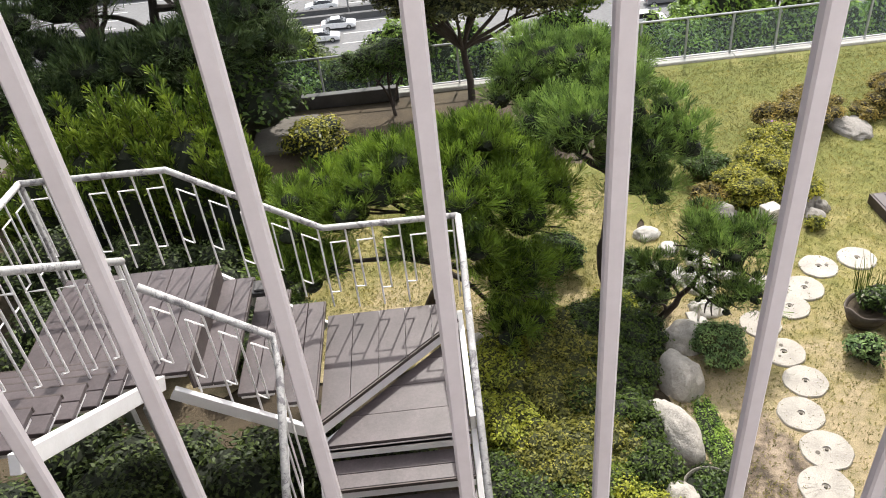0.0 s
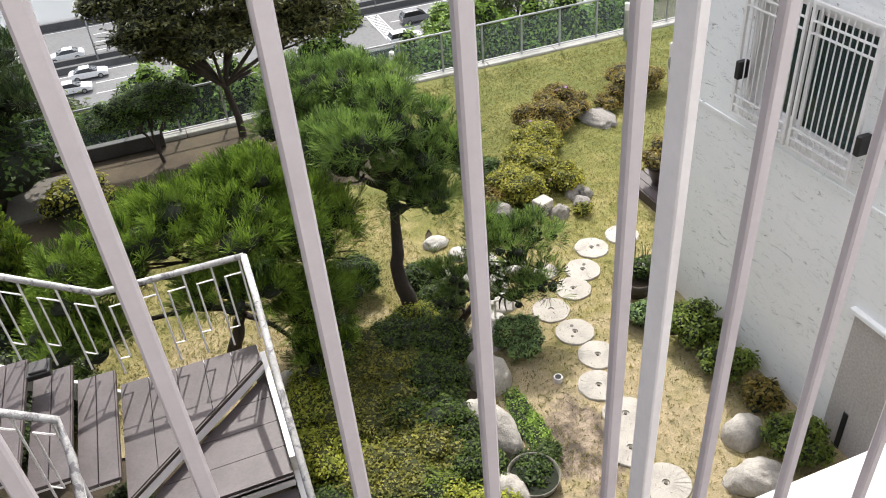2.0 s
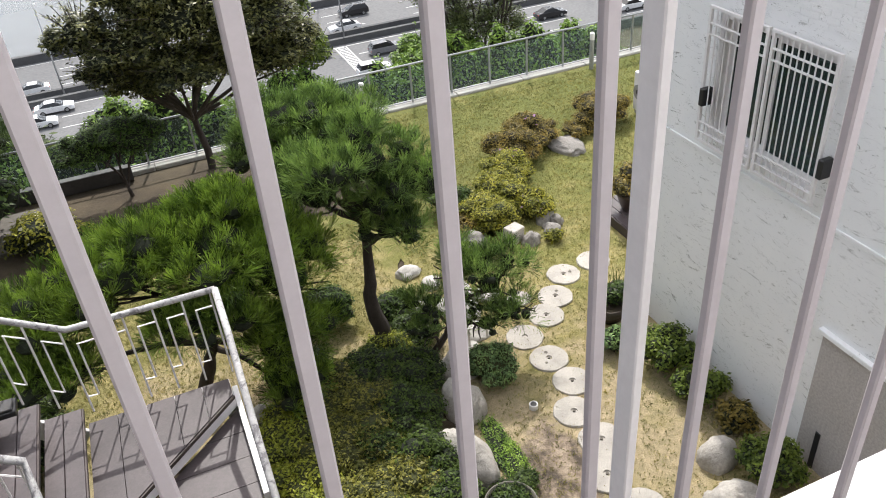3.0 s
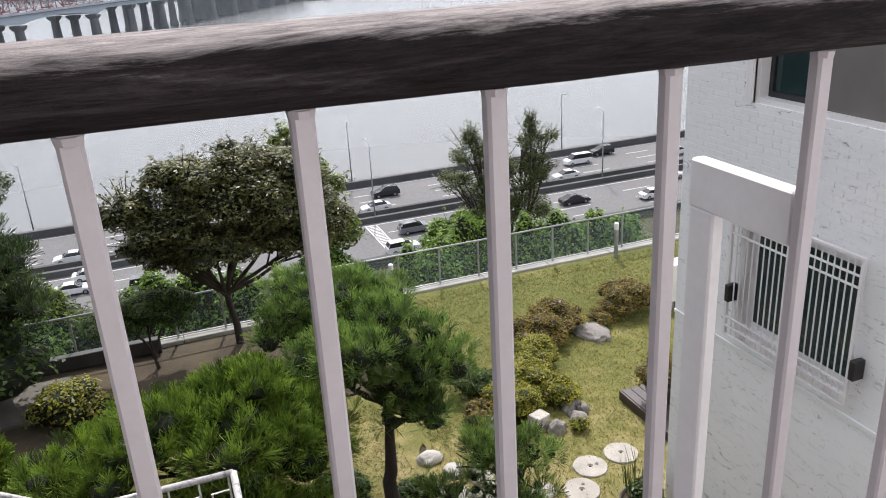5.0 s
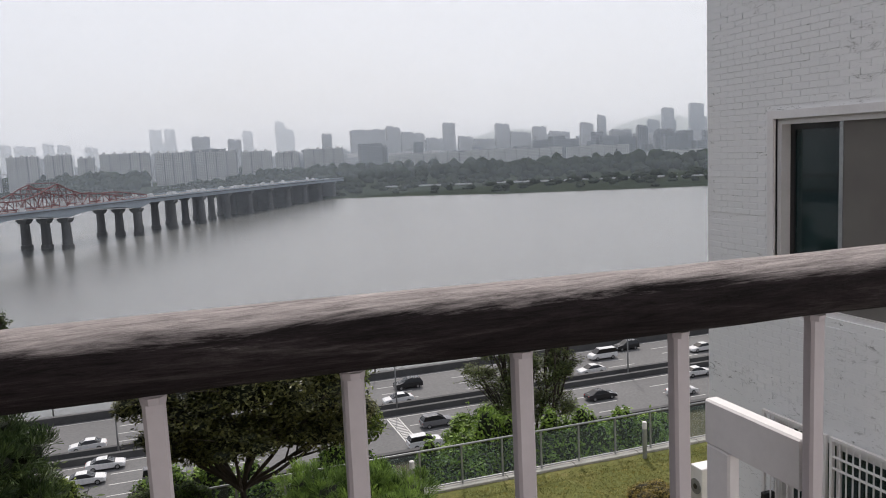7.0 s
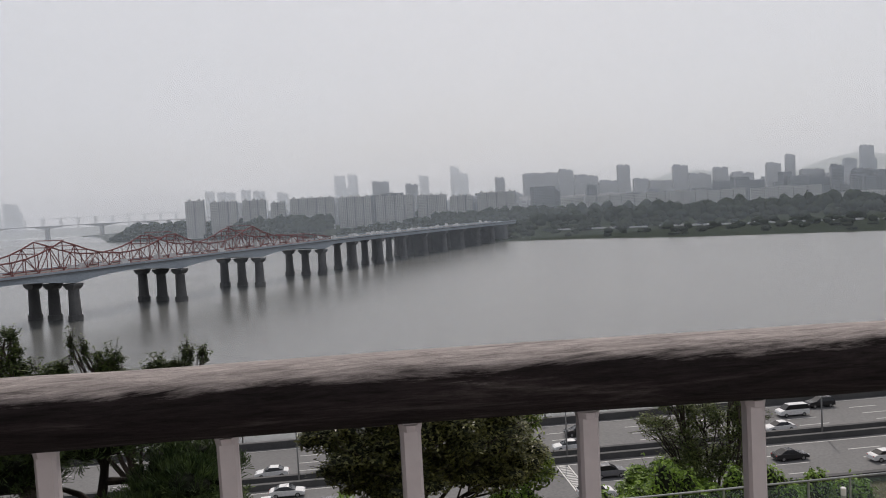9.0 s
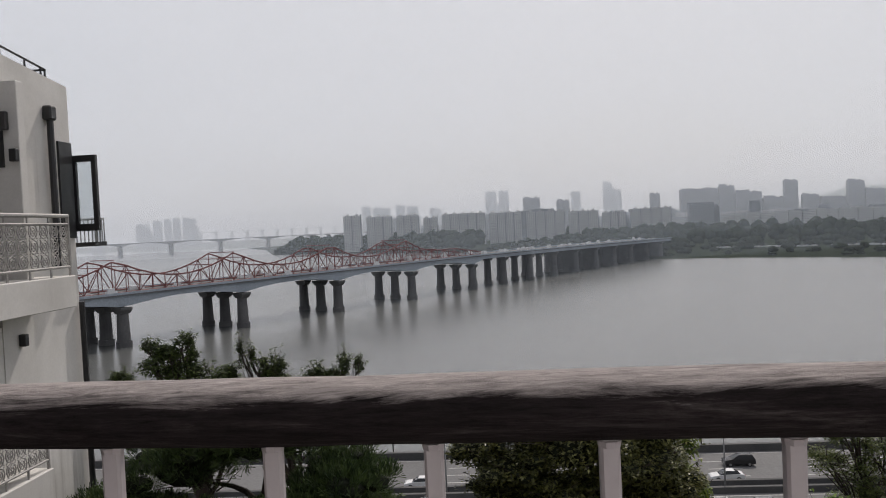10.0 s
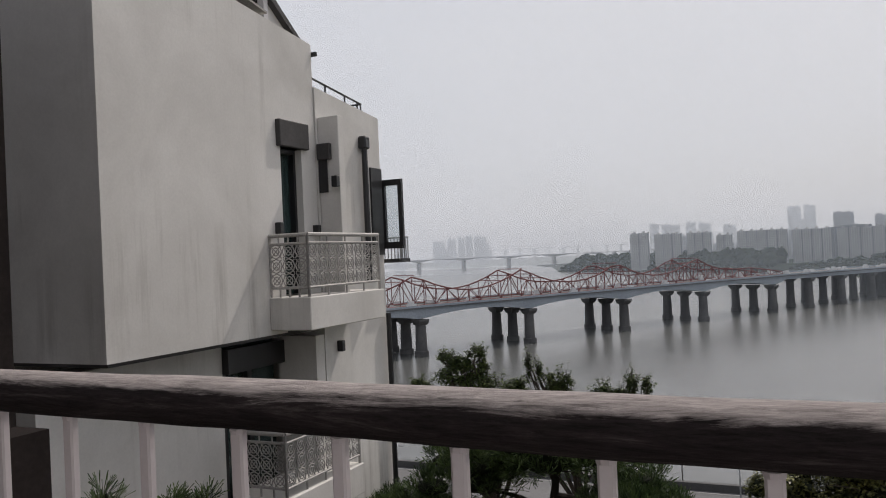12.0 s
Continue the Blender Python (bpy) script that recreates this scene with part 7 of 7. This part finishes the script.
def millstone(x, y, r, seed, holes):
    prng = random.Random(seed)
    ob = thing("stepping_stone", "round pale millstone stepping stone set in dry grass", "stepping stone", "stepping stones", at=pose(x, y, 0.0, prng.uniform(-1, 1), prng.uniform(-1, 1), prng.uniform(0, 360)))
    n = 40
    rim = [r * (1 + 0.012 * math.sin(7 * a + seed) + prng.uniform(-0.012, 0.012)) for a in [6.283 * k / n for k in range(n)]]
    vs, fs = [], []
    for q, z in ((1.0, -0.05), (1.0, 0.028), (0.965, 0.042), (0.16, 0.046), (0.14, 0.032)):
        vs += [(rim[k] * q * math.cos(6.283 * k / n), rim[k] * q * math.sin(6.283 * k / n), z) for k in range(n)]
    for j in range(4):
        fs += [(j * n + k, j * n + (k + 1) % n, (j + 1) * n + (k + 1) % n, (j + 1) * n + k) for k in range(n)]
    fs.append(tuple(range(4 * n, 5 * n)))
    part("disc", Geo().add(vs, fs), M_MILL, ob)
    g = Geo()
    for k in range(20):
        a = 6.283 * k / 20 + 0.1
        d = Vector((math.cos(a), math.sin(a), 0))
        s = Vector((-d.y, d.x, 0)) * 0.0035
        p0, p1 = d * r * 0.3 + Vector((0, 0, 0.0475)), d * r * 0.93 + Vector((0, 0, 0.0465))
        g.add([p0 - s, p0 + s, p1 + s, p1 - s], [(0, 1, 2, 3)])
    tagged(part("groove", g, M_ROCK, ob), kind="stuff")
    for k in range(holes):
        a = prng.uniform(0, 6.28) if k else 0
        q = 0.0 if k == 0 else r * 0.42
        part("hole_plug", Geo().tube([(q * math.cos(a), q * math.sin(a), 0.03), (q * math.cos(a), q * math.sin(a), 0.0485)], 0.017 + 0.006 * (k % 2), 10), M_SOCKET, ob)


for i, (x, y) in enumerate(((5.25, 7.72), (4.73, 7.64), (4.39, 7.27), (4.09, 6.98), (3.65, 6.73), (3.72, 6.255), (3.765, 5.80), (3.535, 5.38), (3.58, 4.905), (3.385, 4.495), (3.46, 3.99), (3.40, 3.5))):
    millstone(x, y, 0.232 if i < 8 else 0.245, 10 + i, (1, 2, 2, 1, 0, 3, 1, 1, 2, 1, 1, 1)[i])
millstone(3.95, 7.45, 0.16, 40, 0)

# ---- deck, pots, fittings ----
deck = thing("timber_deck", "low grey timber deck on the lawn", "deck")
for i in range(9):
    x = 6.0 + 0.15 * i
    part("deck_board", Geo().box(x, x + 0.143, 6.9, 8.85, 0.13, 0.17, c=0.004), M_DECK, deck)
part("deck_skirt", Geo().box(5.985, 7.35, 8.85, 8.88, 0.0, 0.165).box(5.965, 5.995, 6.9, 8.88, 0.0, 0.165), M_DECK_DARK, deck)
M_POT = surface("dark_glazed_pot", (0.035, 0.022, 0.018), (0.06, 0.04, 0.032), 6, 50, 0.35, 0.15, 0.002)


def pot(x, y, z, r, h, mat, label, cat="plant pot"):
    ob = thing("plant_pot", label, cat, at=pose(x, y, z))
    n, prof = 28, ((0.62, 0), (0.8, 0.35), (0.95, 0.8), (1.06, 0.92), (1.06, 1.0), (0.93, 1.0), (0.9, 0.86))
    vs, fs = [], []
    for q, t in prof:
        vs += [(r * q * math.cos(6.283 * k / n), r * q * math.sin(6.283 * k / n), h * t) for k in range(n)]
    for j in range(len(prof) - 1):
        fs += [(j * n + k, j * n + (k + 1) % n, (j + 1) * n + (k + 1) % n, (j + 1) * n + k) for k in range(n)]
    fs.append(tuple(range(n))[::-1])
    part("pot_wall", Geo().add(vs, fs), mat, ob, smooth=True)
    part("pot_soil", Geo().tube([(0, 0, h * 0.8), (0, 0, h * 0.86)], r * 0.91, 24), M_SOIL, ob)
    return ob


pot(6.38, 8.42, 0.17, 0.27, 0.32, M_POT, "large dark glazed plant pot on the deck")
shrub(6.38, 8.42, 0.40, 0.42, L_OLIVE, "bushy olive shrub growing in the dark pot", 701, 0.03, 0.8, z=0.44, core=M_CORE_BROWN)
M_TROUGH = surface("weathered_brown_pot", (0.045, 0.033, 0.027), (0.10, 0.078, 0.062), 5, 40, 0.7, 0.4, 0.004)
trough = thing("plant_pot", "dark brown oval pot with an uneven rim near the wall", "plant pot", at=pose(4.82, 6.62, 0, 0, 0, 35))
n, vs, fs = 32, [], []
for q, t in ((0.58, 0.0), (0.74, 0.25), (0.92, 0.7), (1.0, 1.0), (0.93, 1.0), (0.86, 0.75)):
    for k in range(n):
        a = 6.283 * k / n
        vs.append((0.34 * q * math.cos(a), 0.25 * q * math.sin(a), 0.27 * t + (0.05 * math.cos(2 * a) + 0.02 * math.sin(5 * a) if t > 0.9 else 0)))
for j in range(5):
    fs += [(j * n + k, j * n + (k + 1) % n, (j + 1) * n + (k + 1) % n, (j + 1) * n + k) for k in range(n)]
fs.append(tuple(range(n))[::-1])
part("pot_wall", Geo().add(vs, fs), M_TROUGH, trough, smooth=True)
part("pot_soil", Geo().prism([(0.29 * math.cos(6.283 * k / 24), 0.21 * math.sin(6.283 * k / 24)) for k in range(24)], 0.12, 0.2), M_SOIL, trough)
shrub(4.82, 6.62, 0.25, 0.26, L_DARK, "dark leafy plants with white flowers in the pot", 702, 0.026, 0.9, z=0.2, ry=0.2, flowers=L_WHITE)
prng = random.Random(8)
g = Geo()
for i in range(26):
    x, y, h = prng.uniform(-0.15, 0.15), prng.uniform(-0.1, 0.3), prng.uniform(0.3, 0.6)
    g.tube([(x, y, 0), (x * 1.1, y * 1.1, h * 0.6), (x * 1.35 + prng.uniform(-0.05, 0.05), y * 1.3, h)], [0.006, 0.005, 0.001], 4)
ob = thing("reed_plant", "thin upright green reeds near the wall", "plant", at=pose(4.9, 6.7, 0.19))
tagged(part("reed_leaf", g, L_MID, ob), kind="stuff")
bowl = thing("water_bowl", "shallow dark stone bowl of plants on the ground", "bowl", at=pose(2.32, 4.52, 0.0))
n, vs, fs = 28, [], []
for q, z in ((0.12, 0.0), (0.2, 0.03), (0.25, 0.1), (0.262, 0.16), (0.252, 0.16), (0.24, 0.1), (0.19, 0.035)):
    vs += [(q * math.cos(6.283 * k / n), q * math.sin(6.283 * k / n), z) for k in range(n)]
for j in range(6):
    fs += [(j * n + k, j * n + (k + 1) % n, (j + 1) * n + (k + 1) % n, (j + 1) * n + k) for k in range(n)]
part("bowl_wall", Geo().add(vs, fs), surface("mossy_stone_bowl", (0.10, 0.095, 0.075), (0.24, 0.225, 0.19), 8, 60, 0.6, 0.3, 0.004), bowl, smooth=True)
part("bowl_water", Geo().tube([(0, 0, 0.06), (0, 0, 0.11)], 0.24, 24), M_CORE, bowl)
shrub(2.32, 4.52, 0.15, 0.11, L_DARK, "small dark water plants in the bowl", 703, 0.022, 0.9, z=0.09)
tap = thing("garden_tap", "white pipe frame of a garden tap", "tap")
part("pipe", Geo().tube([(2.98, 6.9, 0), (2.98, 6.9, 0.3), (3.2, 6.85, 0.33), (3.2, 6.85, 0.14)], 0.016, 8), M_WHITE_STEEL, tap)
part("valve_box", Geo().box(2.88, 3.08, 6.84, 7.06, 0, 0.05, c=0.006), M_CONCRETE, tap)
spot = thing("ground_spotlight", "small white round ground light in dry grass", "garden light", at=pose(3.17, 5.63, 0.02))
part("ring", Geo().tube([(0, 0, 0), (0, 0, 0.07)], 0.05, 16), M_WHITE_STEEL, spot)
part("lens", Geo().tube([(0, 0, 0.065), (0, 0, 0.074)], 0.036, 14), M_DARK_METAL, spot)


def bollard(x, y):
    ob = thing("bollard_light", "short pale bollard light beside the fence", "garden light", "bollard lights", at=pose(x, y, 0.0))
    part("shaft", Geo().tube([(0, 0, 0), (0, 0, 0.66)], 0.048, 14), M_GALV, ob)
    part("head", Geo().tube([(0, 0, 0.66), (0, 0, 0.80), (0, 0, 0.815)], [0.05, 0.05, 0.03], 14), M_WHITE_STEEL, ob)


bollard(3.98, 13.85)
bollard(9.0, 13.75)
ac = thing("outdoor_unit", "white air conditioner outdoor unit on the lawn's edge", "air conditioner", at=pose(8.5, 11.3, 0, 0, 0, 0))
bevelled(part("casing", Geo().box(-0.05, 0.85, -0.16, 0.16, 0.12, 0.86), M_WHITE_STEEL, ac), 0.02)
part("fan_grille", Geo().tube([(-0.052, 0.0, 0.5), (-0.066, 0.0, 0.5)], 0.14, 20), M_GALV, ac)
part("fan_hub", Geo().tube([(-0.066, 0.0, 0.5), (-0.074, 0.0, 0.5)], 0.05, 14), M_DARK_METAL, ac)
for x in (0.05, 0.75):
    part("foot", Geo().box(x - 0.03, x + 0.03, -0.18, 0.18, 0.0, 0.12), M_GALV, ac)
# darker concrete copy; the slab's shade is put into its colour
bevelled(tagged(part("concrete_slab", Geo().box(-3.0, -1.9, 12.2, 13.5, -0.05, 0.05, m=Matrix.Translation((0, 0, 0.0))), surface("shade_dulled_concrete", (0.10, 0.09, 0.078), (0.18, 0.165, 0.145), 2, 35, 0.9, 0.4, 0.004)), "concrete slab in the soil bed, shade put into its dull colour", "slab"), 0.015)
tagged(part("bed_wall", Geo().box(-6.5, -0.4, 13.78, 13.94, 0.0, 0.26, c=0.01), M_DARK_LINTEL), "low dark retaining wall under the kerb", "wall", kind="structure")
tray = thing("lantern_tray", "small dark square lantern on a stair tread", "lantern", at=pose(-1.5, 5.62, LZ + RISE * 3 + 0.06))
part("tray_rim", Geo().box(-0.09, 0.09, -0.09, 0.09, 0, 0.05, c=0.006), M_DARK_METAL, tray)
part("tray_top", Geo().box(-0.07, 0.07, -0.07, 0.07, 0.05, 0.07, c=0.006), M_DARK_LINTEL, tray)

# ---- loose grass ----
rng = np.random.default_rng(12)
n = 50000
gx = rng.uniform(2.3, 11.5, n)
gy = 2.5 + 11.3 * rng.random(n) ** 0.8
ok = gx > np.array([lawn_left(y) for y in gy]) + 0.05
ok &= ~((gx > HX - 0.1) & (gy < HY + 0.1))
ok &= ~((gx > 5.95) & (gx < 7.4) & (gy > 6.85) & (gy < 8.9))
p = np.stack([gx[ok], gy[ok], np.full(ok.sum(), 0.015)], 1)
under = np.stack([rng.uniform(-3.2, 2.6, 16000), rng.uniform(6.9, 10.4, 16000), np.full(16000, 0.012)], 1)
p = np.concatenate([p, under])
L_GRASS = foliage("grass_blades", (0.15, 0.165, 0.045), (0.34, 0.31, 0.13), 0.7, 0.3)
tagged(part("grass", needle_mesh("grass", p, np.tile((0.0, 0.0, 1.0), (len(p), 1)), 0.034, 0.004, 4, rng, 0.7), L_GRASS), "short patchy dry lawn grass", "grass", kind="stuff")

# ---- painted bricks of the house's upper wall ----
BR_L, BR_H, BR_J = 0.205, 0.058, 0.007
me_brick = Geo().box(-0.0045, 0.0, 0.0, BR_L - BR_J, 0.0, BR_H - BR_J * 0.8, c=0.0025).mesh("brick")
me_brick.materials.append(M_HWALL)
brick_rng = random.Random(31)
rest = Geo()
made = 0
row = 0
z = 4.18
while z < 9.5:
    y = HY - (0.0 if row % 2 else BR_L / 2)
    while y > 1.2:
        y0 = y - BR_L
        y1 = y0 + BR_L - BR_J
        clear = not (y1 > UY0 - 0.1 and y0 < UY1 + 0.1 and z + BR_H > UZ0 - 0.06 and z < UZ1 + 0.1) and y1 <= HY
        if clear and brick_rng.random() > 0.02:
            proud = brick_rng.uniform(-0.002, 0.0015)
            if 5.0 < y0 and 4.4 < z < 7.6 and made < 300:
                ob = part("brick", me_brick, M_HWALL, house)
                ob.location = (HX + proud + 0.001, y0, z)
                made += 1
            else:
                rest.box(HX - 0.0038 + proud, HX + 0.001, y0, y1, z, z + BR_H - BR_J * 0.8)
        y -= BR_L
    z += BR_H
    row += 1
tagged(part("painted_brickwork", rest, M_HWALL, house), kind="stuff")
